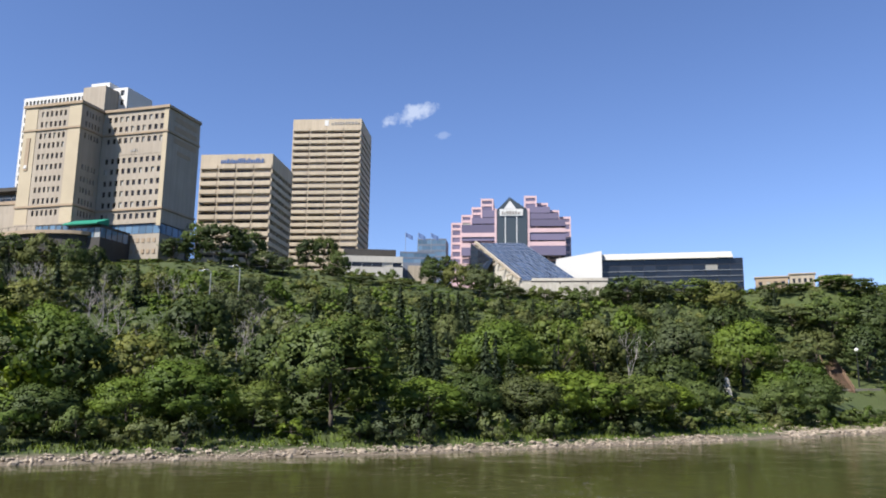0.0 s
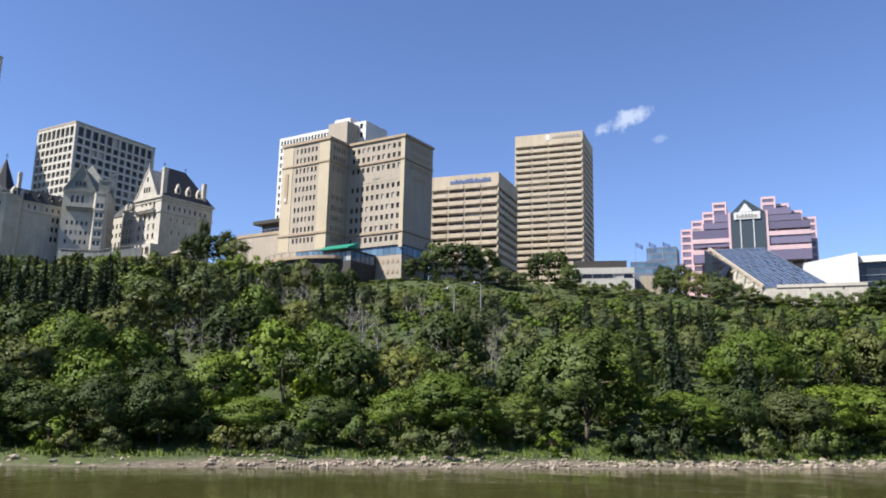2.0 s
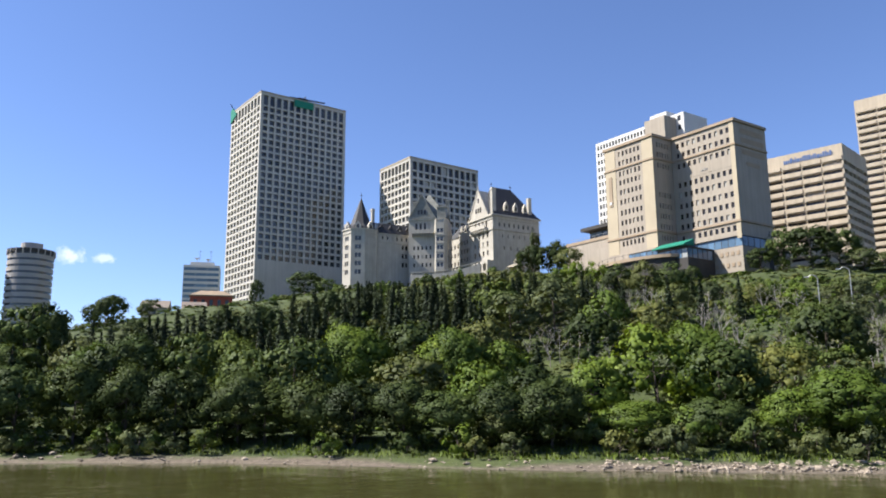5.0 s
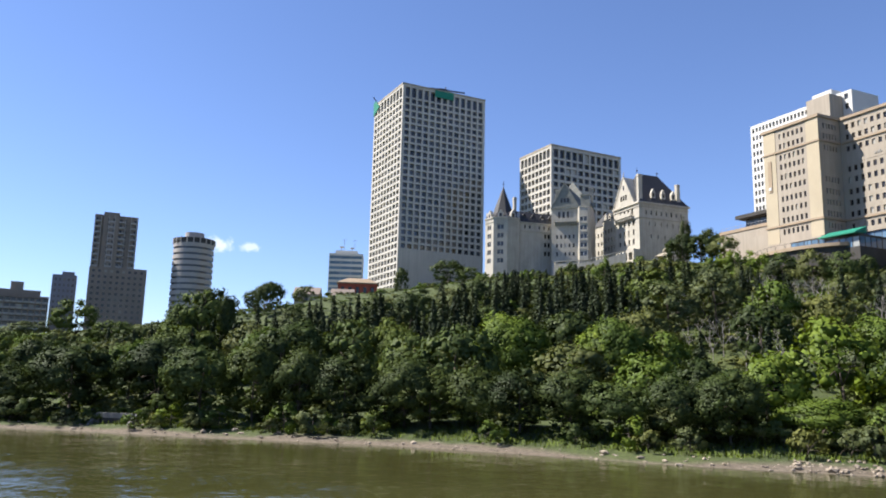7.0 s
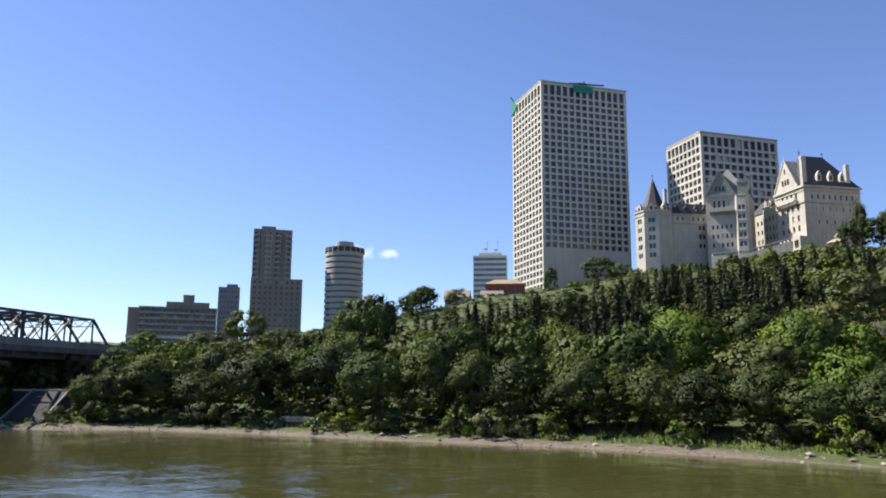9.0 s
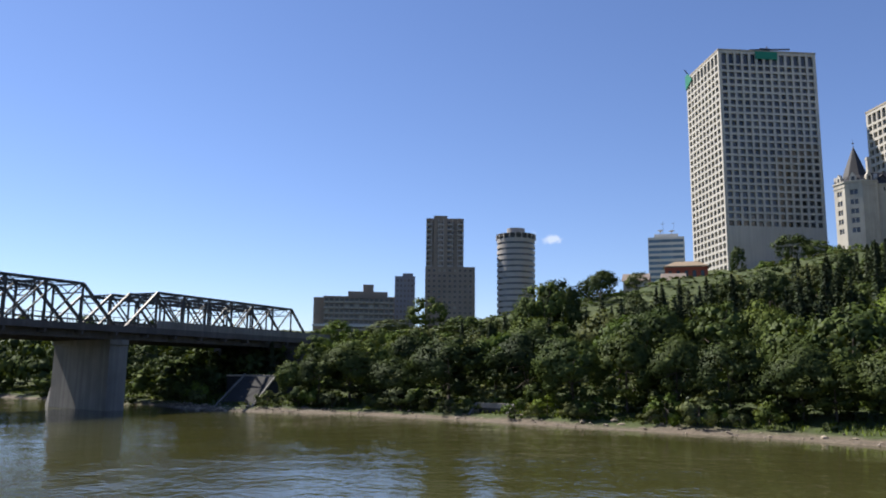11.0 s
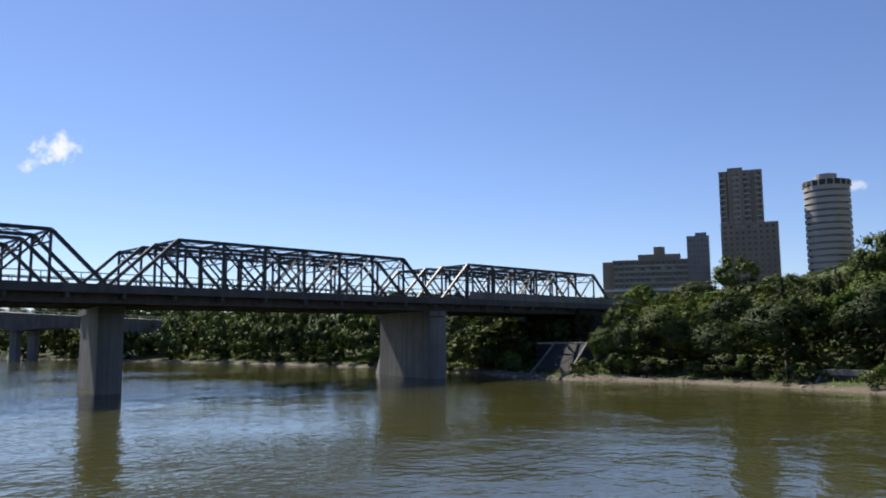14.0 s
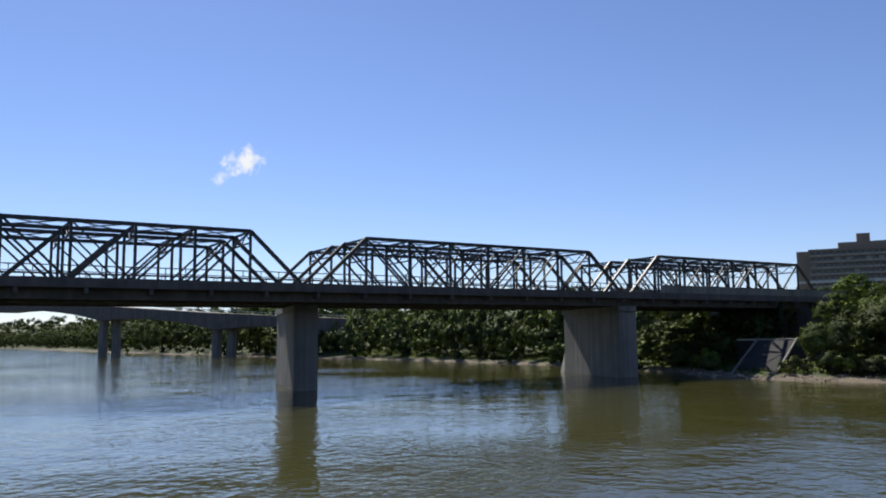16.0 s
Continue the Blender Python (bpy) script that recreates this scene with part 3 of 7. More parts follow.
for (ax, ay), (bx, by) in zip(arc2, arc2[1:]):
    tr_.beam((ax, ay, 47.9), (bx, by, 47.9), 0.08)
    tr_.beam((ax, ay, 46.8), (ax, ay, 47.9), 0.08)
part("railing", tr_, M_BLACK, terrace, "thin dark terrace railing")
# dark lower walls run down the bank, coloured for the shade beneath the terrace
tg = Block(terrace, M_DARKROOF_SHADE, "glazed_front")
tg.box(-30, -19, -12, -9.3, 36, 49.4, front=[(46.8, 49.1, spans(0, 11, 5, 0.9))], deep=0.1, glass=P_BLUE)
tg.box(-18.9, -9, -12, -0.3, 36, 48.6, front=[(45.4, 48.0, spans(0, 9.9, 5, 0.9))], right=[(45.4, 48.0, spans(0, 11, 5, 0.9))], deep=0.1, glass=P_BLUE)
tg.done()
aw = Build()
aw.prism([(-20, -13.5, 48.7), (-9, -13.5, 48.7), (-9, -9, 49.0), (-20, -9, 49.0)], [(-20, -13.5, 49.0), (-9, -13.5, 49.0), (-9, -9, 50.8), (-20, -9, 50.8)])
part("awning", aw, M_GREEN, terrace, "green canvas awning")


# -- two buff office towers with ribbon windows --
def ribbon_tower(m, wide, deep_y, top, base, panel, pitch, rows, bays, side_bays, label, name):
    t = thing(name, m, label, "office tower", "buff office towers")
    blk = Block(t, M_BUFF)
    zs = [top - panel - pitch * (k + 0.5) for k in range(rows)]
    fr = rows_of([z for z in zs], pitch * 0.36, spans(0.4, wide - 0.4, bays, 0.965))
    sd = rows_of([z for z in zs], pitch * 0.5, spans(0.4, deep_y - 0.4, side_bays, 0.88))
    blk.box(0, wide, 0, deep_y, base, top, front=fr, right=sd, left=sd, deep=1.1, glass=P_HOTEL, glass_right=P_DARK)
    blk.done()
    sp = Build()
    for z in zs:
        for k in range(bays):
            w = wide / bays
            sp.prism([(w * k + 0.35, -0.35, z + pitch * 0.30), (w * (k + 1) - 0.35, -0.35, z + pitch * 0.30), (w * (k + 1) - 0.35, -0.01, z + pitch * 0.24), (w * k + 0.35, -0.01, z + pitch * 0.24)],
                     [(w * k + 0.35, -0.35, z + pitch * 0.72), (w * (k + 1) - 0.35, -0.35, z + pitch * 0.72), (w * (k + 1) - 0.35, -0.01, z + pitch * 0.74), (w * k + 0.35, -0.01, z + pitch * 0.74)])
    tagged(part("spandrel", sp, M_BUFF, t, "projecting buff spandrel panels"), kind="stuff")
    rf = Build()
    rf.box(wide * 0.3, deep_y * 0.3, top, wide * 0.7, deep_y * 0.7, top + 1.2)
    part("plant_room", rf, M_DARKROOF_SHADE, t)
    return t


atb = ribbon_tower(pose(-127.7, 273.0, 0, 0, 0, 1.5), 28.3, 26.3, 95.0, 38, 5.0, 3.28, 15, 4, 6, "mid-rise buff concrete office tower with ribbon windows, blue lettering", "office_tower")
bars(atb, "sign_letters", M_SIGNBLUE, 8.0, 25.0, 91.4, 1.9, -0.03, "blue raised sign lettering", (0.45, 0.9, 0.6), rng)
rbc = ribbon_tower(pose(-112.7, 335.2, 0, 0, 0, 2.5), 32.3, 27.0, 131.0, 45, 5.0, 3.03, 26, 4, 7, "tall buff concrete office tower with ribbon windows and roof sign", "office_tower")
bars(rbc, "sign_letters", M_SIGNGREY, 18.0, 31.3, 128.2, 1.3, -0.03, "grey raised sign lettering", (0.8, 1.2, 1.0), rng)
ib = Build()
ib.box(15.0, -0.15, 127.8, 16.8, 0, 130.4)
part("sign_emblem", ib, M_SIGNWHITE, rbc, "pale emblem beside the lettering")
an = Build()
for x in (16.5, 18.5, 21.0):
    an.beam((x, 6, 131), (x, 6, 134.2), 0.14)
part("roof_mast", an, M_METAL, rbc)


# -- grey precast towers with deep square windows --
def grid_tower(m, wide, deep_y, top, base, pitch, rows, cols, side_cols, side_rows, label, name, tall_top, fill, side_glass, tall=0.56):
    t = thing(name, m, label, "office tower", "grey precast towers")
    blk = Block(t, M_TOWER)
    z0 = top - 1.2 - tall_top
    fz = [z0 - pitch * (k + 0.5) for k in range(rows)]
    sz = [z0 - pitch * (k + 0.5) for k in range(side_rows)]
    fx, sx = spans(0.8, wide - 0.8, cols, fill), spans(0.9, deep_y - 0.9, side_cols, fill - 0.02)
    fr = rows_of(fz, pitch * tall, fx) + [(z0 + 0.3, top - 1.2, fx)]
    sd = rows_of(sz, pitch * tall, sx) + [(z0 + 0.3, top - 1.2, sx)]
    blk.box(-wide, 0, 0, deep_y, base, top, right=sd, front=fr, deep=0.9, glass=P_TOWER, glass_right=side_glass)
    blk.done()
    rf = Build()
    rf.box(-wide - 0.15, -0.15, top, 0.15, 0.25, top + 0.8)
    rf.box(-0.25, -0.15, top, 0.15, deep_y + 0.15, top + 0.8)
    rf.box(-wide - 0.15, -0.15, top, -wide + 0.25, deep_y + 0.15, top + 0.8)
    part("parapet", rf, M_CONC, t, "pale parapet")
    return t


tower = grid_tower(pose(-315.7, 169.0, 0.43, 0, 0, -7.0) @ Matrix.Scale(0.942, 4), 38.5, 48.2, 159.2, 50, 3.42, 29, 9, 13, 23, "tall grey precast tower with deep square windows and green roof netting", "precast_tower", 5.4, 0.70, P_GREY, 0.68)
nt = Build()
nt.prism([(-38.9, -0.4, 153.5), (-31.0, -0.4, 156.8), (-31.0, -0.1, 156.8), (-38.9, -0.1, 153.5)], [(-38.9, -0.5, 161.0), (-36.0, -0.5, 161.5), (-36.0, -0.1, 161.5), (-38.9, -0.1, 161.0)])
part("green_netting", nt, M_GREEN, tower, "green safety netting")
nt = Build()
nt.box(0.1, 18, 155.6, 0.35, 29, 159.4)
part("green_netting", nt, M_GREEN, tower, "green safety netting")
cr = Build()
cr.beam((-1, 16, 160.4), (-1, 36, 161.6), 0.5, 0.7)
cr.beam((-4, 24, 160.4), (-1, 25, 162.6), 0.4)
cr.box(-3.5, 21, 160, -0.5, 26, 161.4)
part("roof_crane", cr, M_BLACK, tower, "dark window-cleaning crane")
cr = Build()
cr.beam((-37.5, 2, 160), (-39.5, -0.5, 165.0), 0.5)
part("roof_davit", cr, M_BLACK, tower)
t2 = grid_tower(pose(-260.5, 213.9, 0, 0, 0, -7.0), 25.8, 39.3, 114.6, 40, 3.42, 12, 8, 11, 12, "mid-height grey precast block with deep square windows and tall top storey", "precast_tower", 4.2, 0.74, P_DARK, 0.66)

# -- chateau hotel --
def hip(b, x0, x1, y0, y1, z0, z1, ridge0, ridge1, flare=0.5):
    """A steep hipped roof over a rectangle; its ridge runs along y from ridge0 to ridge1, with flared eaves."""
    xm = (x0 + x1) / 2
    lo = [(x0 - flare, y0 - flare, z0), (x1 + flare, y0 - flare, z0), (x1 + flare, y1 + flare, z0), (x0 - flare, y1 + flare, z0)]
    md = [(x0 + 0.6, y0 + 0.6, z0 + 1.3), (x1 - 0.6, y0 + 0.6, z0 + 1.3), (x1 - 0.6, y1 - 0.6, z0 + 1.3), (x0 + 0.6, y1 - 0.6, z0 + 1.3)]
    b.add(lo + md, [(0, 1, 5, 4), (1, 2, 6, 5), (2, 3, 7, 6), (3, 0, 4, 7), (3, 2, 1, 0)])
    b.add(md + [(xm, ridge0, z1), (xm, ridge1, z1)], [(0, 1, 4), (1, 2, 5, 4), (2, 3, 5), (3, 0, 4, 5)])


def dormer(parent, x, y, z, way, wide, high, back, wall, roof):
    """A small gabled dormer that faces the unit way."""
    s = (-way[1], way[0])
    pts = lambda u, d, h: (x + s[0] * u + way[0] * d, y + s[1] * u + way[1] * d, z + h)
    b = Build()
    b.add([pts(-wide / 2, 0, 0), pts(wide / 2, 0, 0), pts(wide / 2, 0, high * 0.55), pts(0, 0, high), pts(-wide / 2, 0, high * 0.55),
           pts(-wide / 2, -back, 0), pts(wide / 2, -back, 0), pts(wide / 2, -back, high * 0.55), pts(0, -back, high), pts(-wide / 2, -back, high * 0.55)],
          [(0, 1, 2, 3, 4), (1, 6, 7, 2), (5, 0, 4, 9)])
    d = part("dormer", b, wall, parent)
    r = Build()
    o = 0.2
    r.add([pts(-wide / 2 - o, o, high * 0.5), pts(0, o, high + 0.12), pts(wide / 2 + o, o, high * 0.5), pts(-wide / 2 - o, -back, high * 0.5), pts(0, -back, high + 0.12), pts(wide / 2 + o, -back, high * 0.5)],
          [(0, 1, 4, 3), (1, 2, 5, 4)])
    part("dormer_roof", r, roof, d)
    g = Build()
    g.quad(pts(-wide * 0.22, 0.03, high * 0.1), pts(wide * 0.22, 0.03, high * 0.1), pts(wide * 0.22, 0.03, high * 0.5), pts(-wide * 0.22, 0.03, high * 0.5))
    part("pane", g, P_DARK, d)


def finial(b, x, y, z):
    b.beam((x, y, z), (x, y, z + 2.6), 0.16, sides=5, taper=0.3)
    b.box(x - 0.25, y - 0.25, z + 1.1, x + 0.25, y + 0.25, z + 1.4)


def merge_into(parent, loose):
    """Gives the parts of a loose group to one thing, where they stand, and takes the group away."""
    m = loose.matrix_basis.copy()
    for ob in [c for c in bpy.data.objects if c.parent == loose]:
        ob.parent = parent
        ob.matrix_basis = parent.matrix_basis.inverted() @ m @ ob.matrix_basis
    bpy.data.objects.remove(loose)


def wall_dormer(parent, x, y, z, way, wide, high):
    """A pale hooded gablet that rises from the wall head, facing the unit way."""
    s = (-way[1], way[0])
    pts = lambda u, d, h: (x + s[0] * u + way[0] * d, y + s[1] * u + way[1] * d, z + h)
    ring = lambda d: [pts(-wide / 2, d, -0.4), pts(wide / 2, d, -0.4), pts(wide / 2, d, high * 0.5), pts(wide * 0.2, d, high * 0.82), pts(0, d, high), pts(-wide * 0.2, d, high * 0.82), pts(-wide / 2, d, high * 0.5)]
    b = Build()
    b.add(ring(0.15) + ring(-0.9), [tuple(range(7))] + [(7 + k, 7 + (k + 1) % 7, (k + 1) % 7, k) for k in range(7)])
    d = part("gablet", b, M_STONE, parent)
    part("pane", Build().quad(pts(-wide * 0.24, 0.19, 0.0), pts(wide * 0.24, 0.19, 0.0), pts(wide * 0.24, 0.19, high * 0.5), pts(-wide * 0.24, 0.19, high * 0.5)), P_DARK, d)


mac = thing("chateau_hotel", pose(-197.9, 199.6, 0, 0, 0, -13), "pale limestone chateau hotel with steep dark slate roofs, turret and gables", "hotel")
MZ = [57.5, 61.0, 64.5, 68.0]
mw = Block(mac, M_STONE)
# east wing: narrow lit front, long shaded flank
mw.box(-15.8, 0, 0, 21.5, 44, 75.2, front=rows_of(MZ, 1.9, spans(2.2, 13.6, 4, 0.4)) + [(71.0, 73.2, spans(3.0, 12.8, 4, 0.45))],
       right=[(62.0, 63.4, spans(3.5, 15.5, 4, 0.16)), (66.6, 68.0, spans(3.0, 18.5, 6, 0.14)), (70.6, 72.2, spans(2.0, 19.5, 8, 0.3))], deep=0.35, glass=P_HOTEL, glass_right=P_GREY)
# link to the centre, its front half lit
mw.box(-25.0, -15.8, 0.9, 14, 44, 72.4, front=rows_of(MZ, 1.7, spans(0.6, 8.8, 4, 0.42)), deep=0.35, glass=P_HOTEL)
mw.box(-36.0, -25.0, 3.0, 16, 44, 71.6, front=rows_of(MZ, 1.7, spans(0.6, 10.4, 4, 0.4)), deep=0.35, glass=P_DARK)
mw.done()
er = Build()
hip(er, -15.8, 0, 0.4, 21.5, 75.2, 88.0, 5.0, 14.0, 0.35)
part("roof", er, M_SLATE, mac, "steep dark slate roof")
lr = Build()
hip(lr, -25.0, -15.8, 0.9, 14, 72.4, 76.6, 4, 10, 0.3)
hip(lr, -36.0, -25.0, 3.0, 16, 71.6, 77.6, 6, 12, 0.3)
part("link_roof", lr, M_SLATE, mac, "low slate roofs of the link")
for x in (-23.0, -20.2, -17.4):
    wall_dormer(mac, x, 0.9, 72.6, (0, -1), 1.5, 2.4)
# river gable with raking coping and a tall chimney at its side
gb = Build()
gb.prism([(-15.5, -0.3, 75.2), (-2.6, -0.3, 75.2), (-2.6, 3.6, 75.2), (-15.5, 3.6, 75.2)], [(-9.4, -0.3, 86.0), (-8.7, -0.3, 86.0), (-8.7, 3.6, 86.0), (-9.4, 3.6, 86.0)])
gable = part("gable", gb, M_STONE, mac, "tall pale stone gable")
cp_ = Build()
for x in (-15.6, -2.5):
    cp_.beam((x, -0.2, 75.2), (-9.05, -0.2, 86.3), 0.7, 0.42)
cp_.beam((-9.05, -0.2, 86.0), (-9.05, -0.2, 88.2), 0.3, taper=0.4)
part("coping", cp_, M_STONE, gable)
part("gable_roof", Build().prism([(-15.0, 0.2, 75.4), (-3.1, 0.2, 75.4), (-3.1, 5.5, 75.4), (-15.0, 5.5, 75.4)], [(-9.2, 0.2, 85.6), (-8.8, 0.2, 85.6), (-8.8, 5.9, 85.6), (-9.2, 5.9, 85.6)]), M_SLATE, gable)
for dx, z, w, h in ((-1.5, 77.2, 0.9, 1.9), (0, 77.2, 0.9, 1.9), (1.5, 77.2, 0.9, 1.9), (0, 81.2, 0.8, 1.8)):
    part("pane", Build().box(-9.05 + dx - w / 2, -0.36, z, -9.05 + dx + w / 2, -0.29, z + h), P_DARK, gable)
ch = Build()
ch.box(-1.7, 0.3, 74.5, -0.5, 2.0, 85.6)
ch.box(-1.85, 0.15, 84.6, -0.35, 2.15, 85.1)
part("chimney", ch, M_STONE, mac, "slim tall stone chimney")
for y in (6.8, 11.2, 15.6):
    wall_dormer(mac, -0.75, y, 77.6, (1, 0), 1.7, 3.2)
for z, p, h in ((74.5, 0.55, 0.7), (69.2, 0.35, 0.5), (73.3, 0.25, 0.25)):
    part("cornice", Build().column([(-15.8 - p, -p), (p, -p), (p, 21.5 + p), (-0.02, 21.5 + p), (-0.02, 0.02), (-15.8 - p, 0.02)], z, z + h), M_STONE, mac)
bal = Build()
bal.box(-13.6, -1.6, 70.2, -3.2, 0.1, 70.6)
bal.box(-13.6, -1.6, 70.6, -3.2, -1.4, 71.6)
for k in range(8):
    bal.box(-13.3 + k * 1.38, -1.4, 69.2, -12.9 + k * 1.38, 0.1, 70.2)
part("balcony", bal, M_STONE, mac, "stone balcony on corbels")
for z in MZ:
    for x0, x1 in spans(2.2, 13.6, 4, 0.4):
        part("window_sill", Build().box(-15.8 + x0 - 0.15, -0.16, z - 1.15, -15.8 + x1 + 0.15, 0.02, z - 0.95), M_STONE, mac)
# loggia of arches along the foot of the front
ent = Build()
ent.box(-12.0, -3.4, 48, 1.0, 0.1, 53.6)
ent.box(-12.0, -3.4, 56.2, 1.0, 0.1, 57.4)
for k in range(5):
    ent.box(-12.0 + k * 3.05, -3.4, 53.6, -11.2 + k * 3.05, 0.1, 56.2)
part("loggia", ent, M_STONE, mac, "low stone loggia with dark arches")
# dark sheet over the stone wall, giving the arches their inner shade by colour
part("loggia_wall", Build().box(-11.9, -0.6, 53.6, 0.9, -0.3, 56.2), M_DARKROOF_SHADE, mac)
for y in (5.0, 14.0):
    fb = Build()
    finial(fb, -7.9, y, 87.8)
    part("finial", fb, M_BLACK, mac)
ch = Build()
ch.box(-2.2, 17.4, 76, -0.9, 18.9, 83.6)
part("chimney", ch, M_STONE, mac)
# west corner turret
tur = thing("turret_group", pose(-238.9, 169.9, 0, 0, 0, -2), "", "")
octo = [(6.9 * math.cos(radians(22.5 + 45 * k)), 6.9 * math.sin(radians(22.5 + 45 * k))) for k in range(8)]
tw = Block(tur, M_STONE, "turret")
for k in range(8):
    (ax, ay), (bx, by) = octo[k], octo[(k + 1) % 8]
    long = math.hypot(bx - ax, by - ay)
    holes = [(long / 2 - 1.15, long / 2 - 0.1), (long / 2 + 0.1, long / 2 + 1.15)]
    tw.face((ax, ay), ((bx - ax) / long, (by - ay) / long), long, 44, 70.6, [] if k == 7 else rows_of([66.9, 63.6, 60.5, 57.4, 54.2], 1.7, holes), 0.3, P_GREY)
tw.done()
for k, z0, z1 in ((1.05, 70.2, 70.7), (1.03, 68.7, 68.95)):
    part("cornice", Build().column([(k * x, k * y) for x, y in octo], z0, z1), M_STONE, tur)
ro = Build()
ro.prism([(1.0 * x, 1.0 * y, 70.7) for x, y in octo], [(0.60 * x, 0.60 * y, 73.0) for x, y in octo])
ro.cone([(0.60 * x, 0.60 * y) for x, y in octo], 73.0, (0, 0, 84.0))
part("turret_roof", ro, M_SLATE, tur, "pointed slate turret roof")
for k in range(8):
    a = radians(45 * k)
    wall_dormer(tur, 6.3 * math.cos(a), 6.3 * math.sin(a), 70.6, (math.cos(a), math.sin(a)), 2.0, 3.0)
fb = Build()
finial(fb, 0, 0, 83.7)
part("finial", fb, M_BLACK, tur)
merge_into(mac, tur)
# shaded wing between turret and centre, under a slate mansard with dormers
wing = thing("wing_group", pose(-233.9, 174.2, 0, 0, 0, 74), "", "")
ww = Block(wing, M_STONE, "west_wing")
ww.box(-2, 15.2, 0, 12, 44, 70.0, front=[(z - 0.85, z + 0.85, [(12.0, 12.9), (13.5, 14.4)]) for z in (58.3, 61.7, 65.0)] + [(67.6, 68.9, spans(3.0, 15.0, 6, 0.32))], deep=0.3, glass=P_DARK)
ww.done()
for p, z0, z1 in ((0.3, 66.4, 66.8), (0.45, 69.6, 70.0)):
    part("cornice", Build().box(-2.0, -p, z0, 15.2, 0.02, z1), M_STONE, wing)
wr = Build()
wr.prism([(-2.2, -0.3, 70.0), (15.4, -0.3, 70.0), (15.4, 12, 70.0), (-2.2, 12, 70.0)], [(-1.0, 3.2, 74.6), (14.6, 3.2, 74.6), (14.6, 10, 74.6), (-1.0, 10, 74.6)])
part("mansard_roof", wr, M_SLATE, wing, "dark slate mansard roof")
for x in (2.0, 5.8, 9.6, 13.0):
    dormer(wing, x, 0.9, 70.8, (0, -1), 1.7, 2.6, 2.6, M_SLATE, M_SLATE)
ch = Build()
ch.box(1.0, 8.5, 72, 2.1, 9.8, 81.6)
ch.box(0.85, 8.35, 80.6, 2.25, 9.95, 81.1)
part("chimney", ch, M_STONE, wing, "slim white chimney")
merge_into(mac, wing)
# centre pavilion: gabled front beside an angular bay
cen = thing("centre_group", pose(-226.0, 184.9, 0, 0, 0, 38), "", "")
cw = Block(cen, M_STONE, "centre_pavilion")
cw.box(-1.6, 13.4, 0, 13, 44, 75.6, front=rows_of([57.6, 60.8, 64.2], 1.5, spans(1.4, 9.2, 5, 0.45)) + [(71.4, 73.9, spans(2.2, 8.8, 4, 0.5))], right=rows_of(MZ, 1.6, spans(1, 12, 4, 0.4)), deep=0.3, glass=P_HOTEL)
for (ax, ay), (bx, by), holes in (((8.4, 0), (9.2, -1.7), []), ((9.2, -1.7), (12.3, -1.7), [(0.35, 1.4), (1.7, 2.75)]), ((12.3, -1.7), (13.3, 0), [])):
    long = math.hypot(bx - ax, by - ay)
    cw.face((ax, ay), ((bx - ax) / long, (by - ay) / long), long, 44, 75.2, rows_of([57.3, 60.6, 63.9, 67.2, 70.5], 1.6, holes) if holes else [], 0.25, P_GREY)
cw.b.add([(8.4, 0, 75.2), (9.2, -1.7, 75.2), (12.3, -1.7, 75.2), (13.3, 0, 75.2)], [(0, 1, 2, 3)])
cw.done()
for z in (58.9, 62.2, 65.5, 68.8, 74.8):
    part("string_course", Build().box(9.1, -1.85, z, 12.4, -1.68, z + 0.35), M_STONE, cen)
part("string_course", Build().box(-1.9, -0.4, 74.9, 8.6, 0.02, 75.5), M_STONE, cen)
bal = Build()
bal.box(-0.4, -1.5, 69.6, 8.2, 0.1, 70.1)
for k in range(9):
    bal.box(-0.1 + k * 0.95, -1.3, 68.6, 0.25 + k * 0.95, 0.1, 69.6)
bal.box(-0.4, -1.5, 70.1, 8.2, -1.3, 71.0)
part("balcony", bal, M_STONE, cen, "stone balcony on corbels")
cr = Build()
hip(cr, -1.6, 13.4, 0, 13, 75.6, 86.4, 4.5, 8.5, 0.3)
part("centre_roof", cr, M_COPPER, cen, "steep weathered grey-green roof")
gb = Build()
gb.prism([(-1.5, -0.3, 75.6), (8.7, -0.3, 75.6), (8.7, 4, 75.6), (-1.5, 4, 75.6)], [(3.2, -0.3, 84.8), (4.0, -0.3, 84.8), (4.0, 5, 84.8), (3.2, 5, 84.8)])
gable = part("gable", gb, M_COPPER, cen, "grey weathered gable")
gt = Build()
for x in (-1.6, 8.8):
    gt.beam((x, -0.35, 75.6), (3.6, -0.35, 85.1), 0.5, 0.4)
gt.box(-1.6, -0.5, 75.4, 8.8, -0.2, 76.0)
part("coping", gt, M_COPPER, gable)
for x in (2.4, 3.6, 4.8):
    part("pane", Build().box(x - 0.35, -0.4, 77.3, x + 0.35, -0.29, 79.0), P_DARK, gable)
bb = Build()
bb.box(9.6, -0.5, 75.2, 13.0, 2.5, 80.2)
bb.box(9.4, -0.7, 79.6, 13.2, 2.7, 80.0)
part("roof_block", bb, M_COPPER, cen, "grey stepped roof block")
for x, y in ((-0.6, 8.5), (12.6, 8.0)):
    ch = Build()
    ch.box(x - 0.8, y - 0.8, 74, x + 0.8, y + 0.8, 84.6)
    ch.box(x - 1.0, y - 1.0, 83.7, x + 1.0, y + 1.0, 84.2)
    part("chimney", ch, M_COPPER, cen)
merge_into(mac, cen)
